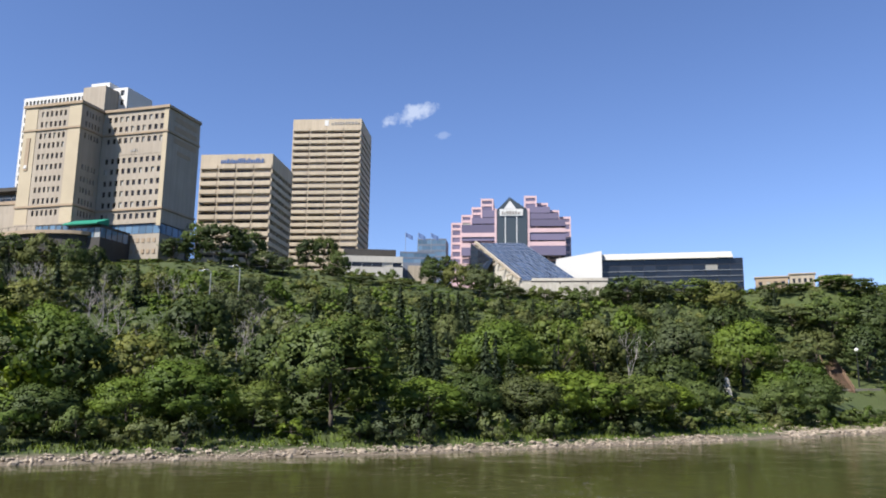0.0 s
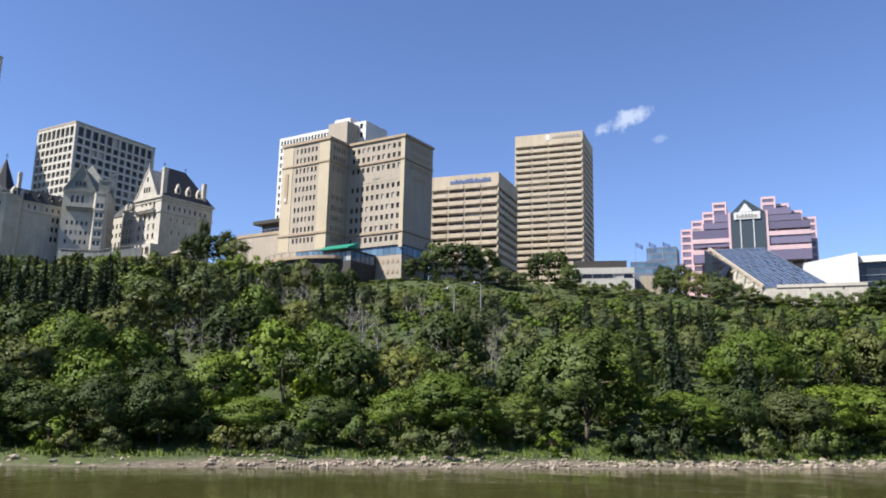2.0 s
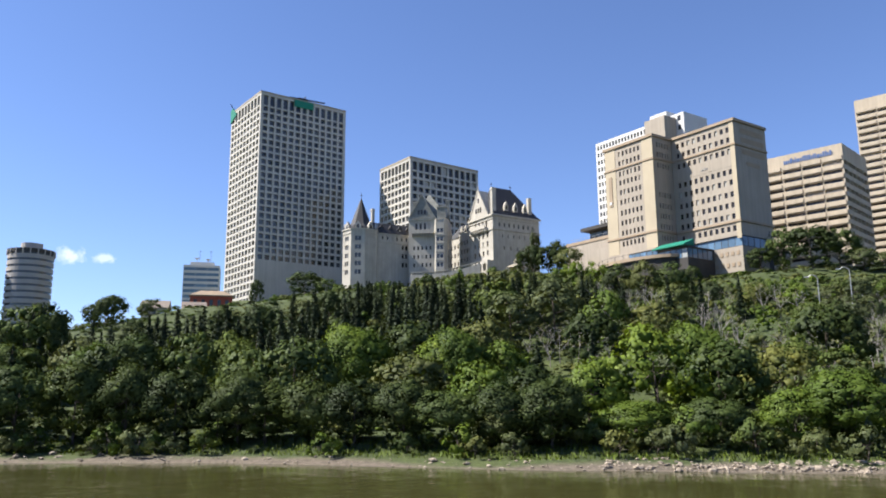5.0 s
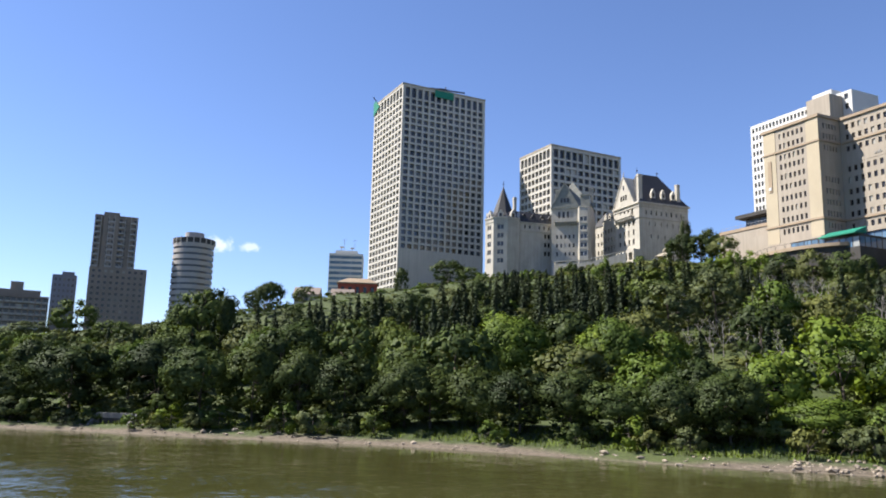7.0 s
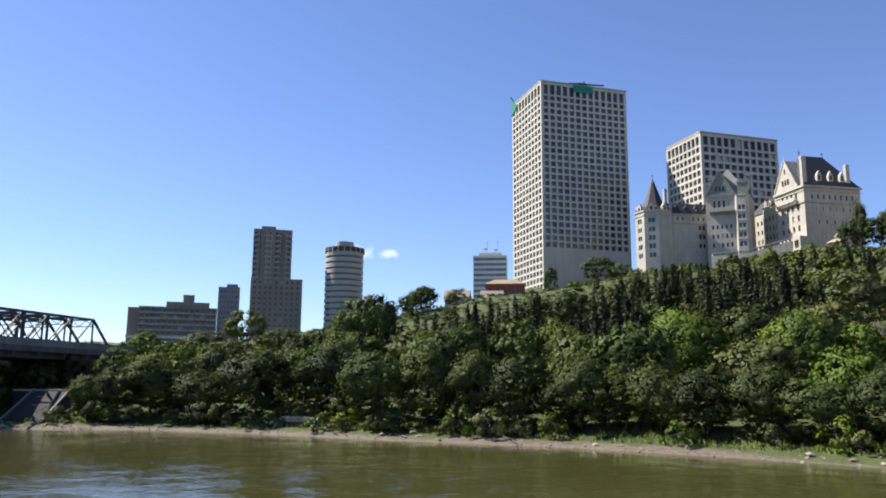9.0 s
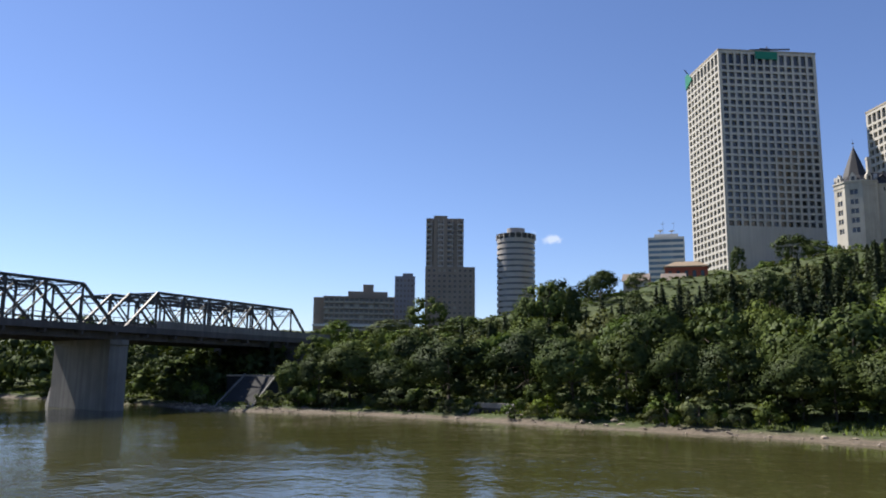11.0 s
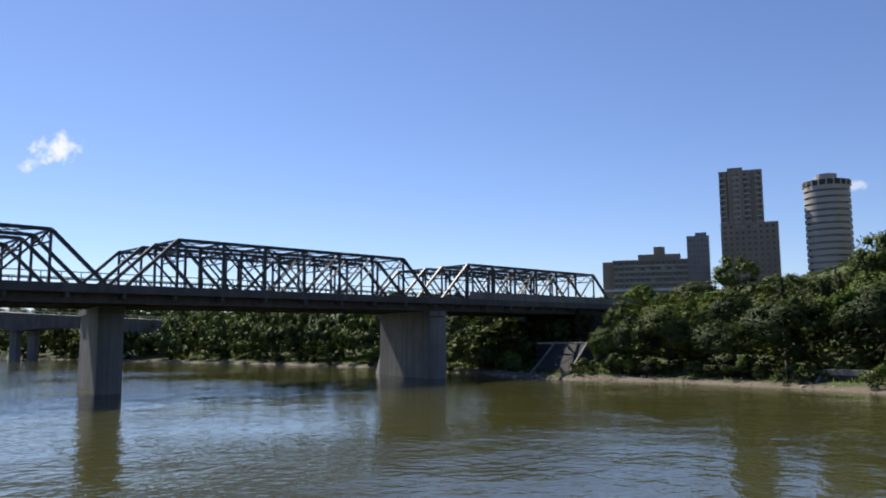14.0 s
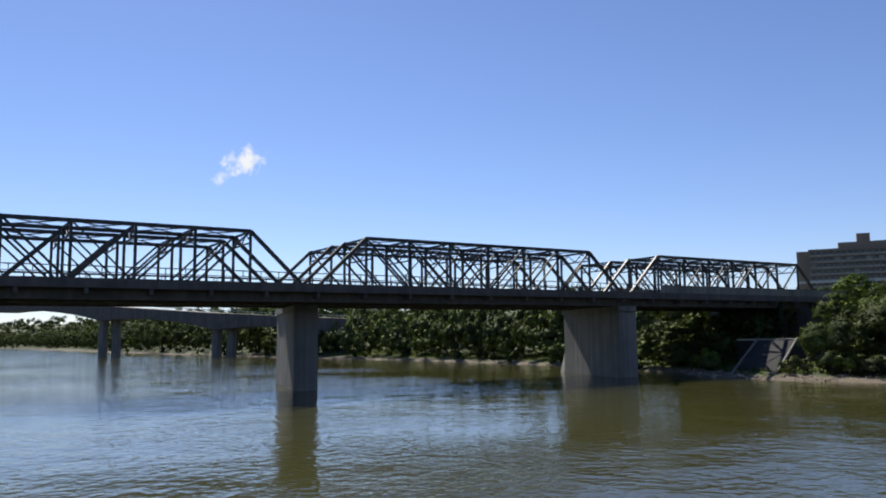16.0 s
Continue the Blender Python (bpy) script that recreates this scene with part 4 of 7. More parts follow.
# terrace wall with a balustrade that climbs along the foot of the hotel
tw_ = thing("terrace_wall", pose(-219.5, 178.2, 0), "pale stone terrace wall with a balustrade on the brow", "terrace wall")
for (ax, ay, az), (bx, by, bz) in (((0, 0, 53.2), (9.6, 7.1, 53.4)), ((9.6, 7.1, 53.4), (20.5, 15.6, 56.6))):
    b = Build()
    d = Vector((bx - ax, by - ay, 0)).normalized()
    q = Vector((-d.y, d.x, 0)) * 0.5
    lo = [Vector((ax, ay, 44)) - q, Vector((bx, by, 44)) - q, Vector((bx, by, 44)) + q, Vector((ax, ay, 44)) + q]
    b.prism(lo, [Vector((p.x, p.y, z - 1.0)) for p, z in zip(lo, (az, bz, bz, az))])
    part("wall", b, M_STONE, tw_)
    b = Build()
    b.beam((ax, ay, az), (bx, by, bz), 1.2, 0.3)
    for k in range(12):
        u = (k + 0.5) / 12
        x, y, z = ax + (bx - ax) * u, ay + (by - ay) * u, az + (bz - az) * u
        b.box(x - 0.22, y - 0.22, z - 1.05, x + 0.22, y + 0.22, z)
    part("balustrade", b, M_STONE, tw_)
# small pavilion roof in the garden
gz_ = thing("garden_pavilion", pose(-179.2, 190.6, -2.0, 0, 0, 10), "small pavilion with a pale pyramid roof among the trees", "pavilion")
sq = lambda w: [(-w, -w), (w, -w), (w, w), (-w, w)]
part("roof", Build().prism([(x, y, 53.4) for x, y in sq(2.5)], [(x, y, 54.6) for x, y in sq(0.8)]).column(sq(0.5), 54.6, 55.2).cone(sq(0.75), 55.2, (0, 0, 56.4)), M_CONC, gz_)
for x, y in sq(2.0):
    part("post", Build().beam((x, y, 44), (x, y, 53.4), 0.35), M_STONE, gz_)

# -- stepped pink office building --
cp = thing("stepped_pink_offices", pose(-42.3, 366.8, 0, 0, 0, 1.0), "stepped pink granite office building with violet glass and glazed atrium gable", "office building")
U = 59.0 / 505.0
X = lambda zx: (zx - 75) * U
Z = lambda zy: 99.0 - (zy - 58) * U
tops = [(75, 120, 140), (120, 165, 112), (165, 210, 85), (205, 258, 55), (385, 437, 45), (437, 484, 70), (484, 531, 95), (531, 580, 118)]
for k, (a, c, t) in enumerate(tops):
    x0, x1, zt = X(a), X(c), Z(t)
    y0 = 3.0 * abs(k - 3.5) - 1.5
    cb = Block(cp, M_PINK, "stepped_bay")
    cb.box(x0 + 0.02, x1, y0, y0 + 26, 50, zt, front=[(zt - 2.7 - 3.6 * j, zt - (1.1 if j == 0 else 0.3) - 3.6 * j, [(0.7, x1 - x0 - 0.7)]) for j in reversed(range(8)) if zt - 2.7 - 3.6 * j > 56], deep=0.3, glass=P_PURPLE)
    cb.done()
cb = Block(cp, M_PINK, "centre_wall")
cb.box(X(258), X(385), 14, 30, 50, Z(72), front=[(Z(72) - 2.6, Z(72) - 1.3, [(0.6, X(385) - X(258) - 0.6)])], deep=0.3, glass=P_PURPLE)
cb.done()
for side in (0, 1):
    for lvl, (zlo, zhi, inner, outer) in enumerate([(238, 215, 270, 128), (213, 170, 270, 128), (166, 142, 270, 170), (140, 110, 270, 213), (258, 300, 270, 128)] if side == 0 else
                                                  [(236, 200, 403, 552), (178, 150, 403, 552), (148, 125, 403, 525), (123, 98, 403, 490), (258, 300, 403, 552)]):
        xa, xb = sorted((X(inner), X(outer)))
        part("glazing_band", Build().box(xa, -2.4 - 0.1 * lvl, min(Z(zlo), Z(zhi)), xb, 3, max(Z(zlo), Z(zhi))), P_PURPLE, cp, "violet tinted window band")
for (a, c, zy) in ((128, 270, 214), (128, 270, 258), (403, 552, 196), (403, 552, 252)):
    part("granite_band", Build().box(X(a), -2.9, Z(zy) - 1.0, X(c), 2, Z(zy) + 1.0), M_PINK, cp)
for x in (268, 403):
    part("granite_pier", Build().box(X(x) - 0.5, -3.0, 50, X(x) + 0.5, 2, Z(105)), M_PINK, cp)
ga = Build()
xa, xb, xm = X(274), X(398), X(326)
ga.box(xa, -3.2, 50, xb, 4, Z(110))
ga.prism([(xa, -3.4, Z(110)), (xb, -3.4, Z(110)), (xb, 6, Z(110)), (xa, 6, Z(110))], [(xm - 0.2, -3.4, Z(58)), (xm + 0.2, -3.4, Z(58)), (xm + 0.2, 6, Z(58)), (xm - 0.2, 6, Z(58))])
part("atrium", ga, P_ATRIUM, cp, "dark glazed atrium with gable")
gs2 = Build()
gs2.box(X(285), -3.8, Z(136), X(380), -3.1, Z(108))
gs2.prism([(X(303), -3.9, Z(107)), (X(352), -3.9, Z(107)), (X(352), -3.1, Z(107)), (X(303), -3.1, Z(107))], [(X(326), -3.9, Z(74)), (X(329), -3.9, Z(74)), (X(329), -3.1, Z(74)), (X(326), -3.1, Z(74))])
part("sign_panel", gs2, M_SIGNWHITE, cp, "white sign panel under the gable")
bars(cp, "sign_letters", M_SIGNGREY, X(294), X(372), Z(131), 1.7, -3.82, "grey sign lettering", (0.7, 0.9, 1.1), rng)
mu = Build()
for zx in (308, 355):
    mu.box(X(zx) - 0.2, -3.5, 50, X(zx) + 0.2, -3.15, Z(137))
part("mullion", mu, M_SIGNWHITE, cp)

# -- conference centre: sloped glazing, white hall, dark glazed wing --
conf = thing("conference_centre", pose(0, 0, 0), "conference hall with a long sloped glass roof stepping down the bank", "conference centre")
A, B, C, D = Vector((-25.7, 319.7, 68.2)), Vector((-6.0, 319.0, 67.8)), Vector((14.5, 281.0, 46.7)), Vector((-6.2, 281.0, 46.9))
NX, NY = 16, 9
up = (B - A).cross(D - A).normalized()
up = up if up.z > 0 else -up
frame_b = Build()
on = lambda u, v, h=0.0: (A.lerp(B, u)).lerp(D.lerp(C, u), v) + up * h
pane_m = {}
for j in range(NY):
    for k in range(NX):
        g = 0.06
        q = [on((k + g) / NX, (j + g) / NY), on((k + g) / NX, (j + 1 - g) / NY), on((k + 1 - g) / NX, (j + 1 - g) / NY), on((k + 1 - g) / NX, (j + g) / NY)]
        lift = 0.25 if (k + j) % 2 else 0.12
        pb2 = Build()
        pb2.prism(q, [p + up * lift for p in q])
        part("pane", pb2, P_SLOPE, conf)
for k in range(NX + 1):
    frame_b.beam(on(k / NX, 0, 0.1), on(k / NX, 1, 0.1), 0.28, 0.35)
for j in range(NY + 1):
    frame_b.beam(on(0, j / NY, 0.1), on(1, j / NY, 0.1), 0.16, 0.22)
part("glazing_frame", frame_b, M_BLUEGREY, conf, "blue-grey glazing bars")
sl = Build()
sl.prism([tuple(Vector((p.x, p.y, 38))) for p in (D, C, B, A)], [tuple(p - up * 0.15) for p in (D, C, B, A)])
part("base_wall", sl, M_STONE, conf, "pale concrete base wall")
edge = Build()
for h in range(7):
    u0, u1 = h / 7, (h + 1) / 7
    edge.beam(on(0, u0, 0.6), on(0, u1, 0.6), 1.0, 0.9)
    edge.beam(on(0, u1, 0.6), on(0, u1, 0.0) + Vector((-2.5, 0, -0.6)), 0.7, 0.7)
part("stepped_edge", edge, M_CONC, conf, "pale stepped concrete edge beam")
tb2 = Build()
tb2.prism([(-27.5, 316, 55), (-24.5, 300, 50), (-22, 300, 50), (-24, 320, 55)], [(-27.5, 316, 67.5), (-18.5, 300, 58), (-17, 300, 58), (-25, 320, 67.5)])
part("side_glazing", tb2, P_BLACK, conf)
hall = thing("white_hall", pose(0, 0, 0), "plain white hall with sloping side wall", "hall")
hw = Build()
hw.prism([(3.0, 299.5, 40), (24.5, 297.2, 40), (26, 312, 40), (4, 314, 40)], [(7.5, 299.2, 57.8), (24.5, 297.2, 60.5), (26, 312, 60.5), (8, 314, 58.0)])
part("wall", hw, M_WHITE, hall)
wing2 = thing("glazed_wing", pose(20.9, 299.3, 0, 0, 0, -6), "low dark-glazed wing with a broad white roof fascia", "conference wing")
gw = Block(wing2, M_BLACK)
gw.box(1.5, 55, 1.5, 22, 40, 57.2, front=[(46.3 + 2.2 * k, 48.2 + 2.2 * k, spans(0, 53.5, 12, 0.97)) for k in range(5)], left=[(46.3 + 2.2 * k, 48.2 + 2.2 * k, spans(0, 20.5, 5, 0.95)) for k in range(5)], deep=0.1, glass=P_BLACK)
gw.done()
fa = Build()
fa.prism([(0, 0, 57.2), (51.5, 0, 57.2), (53, 24, 57.2), (0, 24, 57.2)], [(1.2, 1.2, 59.6), (51.0, 1.2, 59.6), (52, 24, 59.6), (1.2, 24, 59.6)])
part("fascia", fa, M_FASCIA, wing2, "off-white roof fascia")
lf = Build()
for k in range(3):
    lf.box(1.3, 1.2, 48.25 + 2.2 * k, 55.2, 1.46, 48.42 + 2.2 * k)
part("louvre", lf, M_METAL, wing2)
terr = thing("concrete_terrace", pose(0, 0, 0), "pale concrete terrace walls below the conference centre", "terrace")
cw2 = Build()
cw2.box(-5.0, 262, 34, 21, 266, 43.0)
cw2.box(-2.0, 268, 40, 24, 279, 45.9)
part("wall", cw2, M_STONE, terr)
# shadow line under the ledge, drawn as a dark strip on the wall face
part("shadow_joint", Build().box(-2.1, 267.9, 44.5, 24.1, 268.1, 44.95), M_DARKROOF_SHADE, terr, "dark strip drawn as the joint's shadow line")
for x in (7.5, 17.0):
    part("panel_joint", Build().box(x, 267.9, 41, x + 0.5, 268.1, 44.5), M_DARKROOF_SHADE, terr)
terr2 = thing("concrete_lookout", pose(-44.8, 240.7, 0, 0, 0, 10), "low concrete lookout among the trees", "lookout")
lw = Build()
lw.box(-9, 0, 36, 9, 4, 40.6)
lw.box(-9.6, -0.6, 40.6, 9.6, 4.4, 41.2)
part("wall", lw, M_CONC, terr2)
flat = thing("flat_offices", pose(-66.0, 253.6, 0, 0, 0, 11), "low flat-roofed pale building with dark band roof", "low building")
fl = Block(flat, M_FASCIA)
fl.box(0, 20.8, 0, 12, 36, 52.0, front=[(48.3, 49.9, spans(0, 20.8, 6, 0.97))], right=[(48.8, 49.8, spans(0, 12, 4, 0.9))], deep=0.5, glass=P_DARK)
fl.box(1.0, 18.0, 2, 11, 52.0, 52.1)
fl.done()
fr2 = Build()
fr2.box(0.6, 1.5, 52.1, 18.4, 11, 54.6)
part("roof_storey", fr2, M_DARKROOF_SHADE, flat, "dark roof storey")
blu = thing("blue_glass_building", pose(-46.0, 271.0, 0, 0, 0, 8), "small blue-glazed building with pale base", "low building")
bg = Block(blu, M_BLUEGREY)
bg.box(-3, 9.5, 0, 10, 40, 56.2, front=[(52.2, 53.6, spans(0, 12.5, 5, 0.95)), (54.2, 55.6, spans(0, 12.5, 5, 0.95))], deep=0.1, glass=P_BLUE)
bg.done()
rb2 = Build()
rb2.box(0, -1.0, 40, 8.5, -0.05, 51.0)
part("brick_base", rb2, M_CONC, blu)
grn = thing("grey_glass_building", pose(-46.0, 330.0, 0, 0, 0, 2), "pale grey-green glazed office block", "office building")
gg = Block(grn, M_BLUEGREY)
gg.box(-6.0, 6.5, 0, 14, 45, 72.5, front=rows_of([71.0, 68.4, 65.8, 63.2], 1.8, spans(0, 12.5, 6, 0.94)), deep=0.1, glass=P_BLUE)
gg.done()
for x, y in ((-48.0, 275.9), (-43.4, 276.6), (-38.7, 277.3)):
    fp = thing("flagpole", pose(x, y, 52), "tall pole with a dark flag hanging in the wind", "flagpole", "flagpoles")
    b = Build()
    b.beam((0, 0, -6), (0, 0, 12.5), 0.2, sides=6, taper=0.5)
    part("pole", b, M_METAL, fp)
    b = Build()
    for k in range(4):
        b.quad((0.1 + 0.65 * k, 0.12 * math.sin(k * 1.6), 12.2 - 0.35 * k), (0.1 + 0.65 * k, 0.12 * math.sin(k * 1.6), 10.6 - 0.35 * k), (0.75 + 0.65 * k, 0.12 * math.sin(k * 1.6 + 1.6), 10.3 - 0.35 * k), (0.75 + 0.65 * k, 0.12 * math.sin(k * 1.6 + 1.6), 11.9 - 0.35 * k))
    part("flag", b, M_SIGNBLUE, fp)
for k, (x, y, w, h) in enumerate(((86, 318, 12, 5.2), (98, 314.5, 9, 6.0), (108, 311, 11, 4.6))):
    ho = thing("brick_house", pose(x, y, 0, 0, 0, -16), "low buff house with a pale flat roof among trees", "house", "houses on the bluff")
    b = Block(ho, M_CREAM_TRIM if k != 1 else M_CONC)
    b.box(0, w, 0, 9, 40, 47.5 + h, front=[(46.5 + h - 2.2, 46.5 + h - 0.6, spans(0.5, w - 0.5, 4, 0.5))], deep=0.2, glass=P_DARK)
    b.done()
    b = Build()
    b.box(-0.4, -0.4, 47.5 + h, w + 0.4, 9.4, 48.0 + h)
    part("roof", b, M_CONC, ho)

# -- west group: round hotel tower, apartment tower, slabs --
rnd = thing("round_hotel_tower", pose(-395.0, 98.6, 0), "cylindrical hotel tower with pale window bands and dark rooftop ring", "hotel tower")
RR, SEG = 9.7, 40
circ = [(math.cos(math.tau * k / SEG), math.sin(math.tau * k / SEG)) for k in range(SEG)]
b = Build()
b.column([(RR * 0.965 * x, RR * 0.965 * y) for x, y in circ], 15, 74.5)
part("glass_drum", b, P_TOWER, rnd, "dark curved glazing")
for k in range(19):
    z = 72.8 - 2.95 * k
    b = Build()
    b.column([(RR * x, RR * y) for x, y in circ], z - 0.95, z + 0.95)
    part("floor_band", b, M_BALC, rnd)
b = Build()
b.column([(RR * 1.03 * x, RR * 1.03 * y) for x, y in circ], 74.5, 76.2)
part("roof_ring", b, M_DARKROOF_SHADE, rnd, "dark rooftop ring")
b = Build()
for k in range(20):
    a = math.tau * k / 20
    b.box(9.9 * math.cos(a) - 0.25, 9.9 * math.sin(a) - 0.25, 73.6, 9.9 * math.cos(a) + 0.25, 9.9 * math.sin(a) + 0.25, 76.4)
part("roof_fin", b, M_BALC, rnd)
b = Build()
b.column([(4.6 * x, 4.6 * y) for x, y in circ[::2]], 76.2, 79.6)
part("plant_drum", b, M_BALC, rnd)
apt = thing("apartment_tower", pose(-411.6, 54.8, 0, 0, 0, 78), "tall brown brick apartment tower with notched shaft and balconies", "apartment tower")
ab = Block(apt, M_BROWN)
az = [84.0 - 2.75 * k for k in range(9)]
bay = [(0.5, 1.5), (5.0, 6.0), (7.0, 8.0), (11.2, 12.4), (13.4, 14.4), (18.0, 19.0)]
ab.box(0, 19.6, 0, 19, 60.5, 86.3, front=rows_of(az, 1.5, bay), right=rows_of(az, 1.5, spans(1, 18, 7, 0.4)), left=rows_of(az, 1.5, spans(1, 18, 7, 0.4)), deep=0.5, glass=P_TOWER)
ab.box(-0.2, 25.6, -1.2, 20, 10, 60.5, front=rows_of([58.6 - 2.75 * k for k in range(12)], 1.2, spans(0.6, 24.8, 9, 0.45)), deep=0.5, glass=P_DARK)
ab.box(4.0, 11.0, -0.8, 18, 60.5, 87.6, front=rows_of(az, 1.4, [(2.0, 2.9), (4.3, 5.2)]), deep=0.4, glass=P_TOWER)
ab.done()
for k in range(9):
    for x0 in (0.3, 6.4, 11.2, 16.4):
        part("balcony", Build().box(x0, -1.0, 82.6 - 2.75 * k, x0 + 2.4, 0.0, 83.4 - 2.75 * k), M_BALC, apt, "grey balcony front")
for x in (0.1, 2.8, 6.3, 8.9, 13.7, 16.3, 18.9):
    part("shaft_fin", Build().box(x, -1.1, 60.5, x + 0.35, 0.02, 86.0), M_BALC, apt, "pale upright fin")
blk = thing("blue_grey_tower", pose(-433.9, 41.9, 0, 0, 0, 81), "plain blue-grey apartment tower seen on end", "apartment tower")
b = Block(blk, M_BLUEGREY)
b.box(0, 11.0, 0, 14, 15, 57.9, front=rows_of([55.5 - 2.8 * k for k in range(9)], 1.3, spans(0.6, 10.4, 5, 0.5)), deep=0.2, glass=P_TOWER)
b.box(4.2, 9.8, 1, 9, 57.9, 59.6)
b.done()
slab = thing("apartment_slab", pose(-407.8, -2.4, 0, 0, 0, 85), "long grey-brown apartment slab with rows of balconies", "apartment block")
b = Block(slab, M_BROWN)
b.box(0, 5.0, 1.5, 14, 10, 43.0)
b.box(5.0, 40.2, 0, 14, 10, 43.6, front=rows_of([41.8 - 2.75 * k for k in range(8)], 1.5, spans(0.5, 34.7, 14, 0.8)), deep=1.0, glass=P_DARK)
b.box(17.0, 36.8, 1, 13, 43.6, 46.2)
b.box(24.5, 29.7, 3, 10, 46.2, 50.0)
b.done()
for k in range(9):
    part("balcony_front", Build().box(5.0, -1.0, 40.2 - 2.75 * k, 40.2, 0.0, 41.0 - 2.75 * k), M_BALC, slab, "grey balcony front")
for k in range(15):
    x = 5.0 + 35.2 * k / 14
    part("balcony_fin", Build().box(x - 0.15, -1.02, 16, x + 0.15, 0.02, 43.5), M_BROWN, slab)
part("foot_ledge", Build().box(-0.2, -2.4, 28.4, 40.4, -1.1, 29.4), M_WHITE, slab, "long white ledge")
pale = thing("pale_glazed_offices", pose(-413.3, 181.1, -2.55, 0, 0, 60) @ Matrix.Scale(1.34, 4), "white banded office block with rooftop dishes", "office block")
b = Block(pale, M_WHITE)
pz = [61.4 - 2.3 * k for k in range(9)]
b.box(0, 14.4, 0, 12, 35, 63.0, front=rows_of(pz, 1.25, spans(0.2, 14.2, 3, 0.98)), right=rows_of(pz, 1.25, spans(0.2, 11.8, 3, 0.98)), left=rows_of(pz, 1.25, spans(0.2, 11.8, 3, 0.98)), deep=0.2, glass=P_BLUE)
b.box(2.5, 12, 2, 10, 63.0, 64.6)
b.done()
for x, z in ((5, 66.4), (9.5, 66.0)):
    b = Build()
    b.cone([(x + 1.2 * math.cos(a), 3 + 1.2 * math.sin(a)) for a in np.linspace(0, math.tau, 10, endpoint=False)][::-1], z, (x, 3, z - 0.8))
    b.beam((x, 3, 64.4), (x, 3, z - 0.6), 0.25)
    part("dish", b, M_METAL, pale, "round rooftop dish")
    b = Build()
    b.beam((x + 1, 4, 64.4), (x + 1, 4, 70.0), 0.12)
    b.beam((x + 0.3, 4, 69.2), (x + 1.9, 4, 69.8), 0.1)
    part("mast", b, M_METAL, pale)
red = thing("red_brick_building", pose(-312.4, 137.7, 0, 0, 0, 61), "low red brick building with a tan hipped roof on the brow", "low building")
b = Block(red, M_RED)
b.box(0, 17, 0, 8, 30, 50.6, front=[(45.6, 49.2, spans(0.5, 16.5, 5, 0.45))], left=[(45.6, 49.2, spans(0.5, 7.5, 3, 0.45))], deep=0.4, glass=P_DARK)
b.done()
b = Build()
b.box(-0.5, -0.5, 50.6, 17.5, 8.5, 51.1)
b.prism([(-0.4, -0.4, 51.1), (17.4, -0.4, 51.1), (17.4, 8.4, 51.1), (-0.4, 8.4, 51.1)], [(4, 3.6, 53.4), (13, 3.6, 53.4), (13, 4.4, 53.4), (4, 4.4, 53.4)])
part("roof", b, M_CREAM_TRIM, red, "tan hipped roof")
lowb = thing("low_white_offices", pose(-398.0, 185.0, 0, 0, 0, 62), "low white office building with a dark glazed corner", "low building")
b = Block(lowb, M_WHITE)
b.box(20, 32, 0, 12, 45, 73.5, front=rows_of([71.5, 68.6, 65.7], 1.5, spans(0.3, 11.7, 3, 0.95)), deep=0.2, glass=P_BLUE)
b.done()
for x, y, w, turn in ((-285.5, 106.5, 9, 58), (-279.5, 119.5, 8, 66)):
    ho = thing("house", pose(x, y, 0, 0, 0, turn), "tan house with a brown gabled roof on the brow", "house", "houses on the brow")
    b = Block(ho, M_CONC)
    b.box(0, w, 0, 8, 30, 41.0, front=[(38.0, 40.0, spans(0.5, w - 0.5, 3, 0.45))], left=[(38.0, 40.0, spans(0.5, 7.5, 3, 0.45))], deep=0.2, glass=P_DARK)
    b.done()
    b = Build()
    b.prism([(-0.5, -0.5, 41.0), (w + 0.5, -0.5, 41.0), (w + 0.5, 8.5, 41.0), (-0.5, 8.5, 41.0)], [(-0.5, 3.8, 44.0), (w + 0.5, 3.8, 44.0), (w + 0.5, 4.2, 44.0), (-0.5, 4.2, 44.0)])
    part("roof", b, M_BROWN, ho, "brown gabled roof")

# ---- truss bridges ----
BRIDGE = pose(-123.2, -75.0, 0, 0, 0, 143.5)
GRADE = 0.0
TOP, BOT, PANEL, END = 21.25, 14.3, 7.0, 7.3
PITCH_S = 58.6


def zg(x, z):
    return z + GRADE * x


def truss(parent, x0, y):
    """One through-truss plane of a span, its upper chord from x0 to x0 + 42."""
    top = [(x0 + PANEL * k, y, zg(x0 + PANEL * k, TOP)) for k in range(7)]
    bx = [x0 - END] + [x0 + PANEL * k for k in range(7)] + [x0 + 42 + END]
    bot = [(x, y, zg(x, BOT)) for x in bx]
    part("top_chord", Build().beam(top[0], top[6], 0.42, 0.46), M_STEEL, parent)
    part("bottom_chord", Build().beam(bot[0], bot[8], 0.45, 0.5), M_STEEL, parent)
    part("end_post", Build().beam(bot[0], top[0], 0.42, 0.46), M_STEEL, parent)
    part("end_post", Build().beam(bot[8], top[6], 0.42, 0.46), M_STEEL, parent)
    for k in range(7):
        part("post", Build().beam(bot[k + 1], top[k], 0.24 if k in (0, 6) else 0.32, 0.32), M_STEEL, parent)
    for k in range(6):
        a, c = (top[k], bot[k + 2]) if k < 3 else (top[k + 1], bot[k + 1])
        part("diagonal", Build().beam(a, c, 0.2, 0.27), M_STEEL, parent)
        if k in (2, 3):
            a, c = (top[k + 1], bot[k + 1]) if k < 3 else (top[k], bot[k + 2])
            part("counter_diagonal", Build().beam(a, c, 0.14, 0.2), M_STEEL, parent)


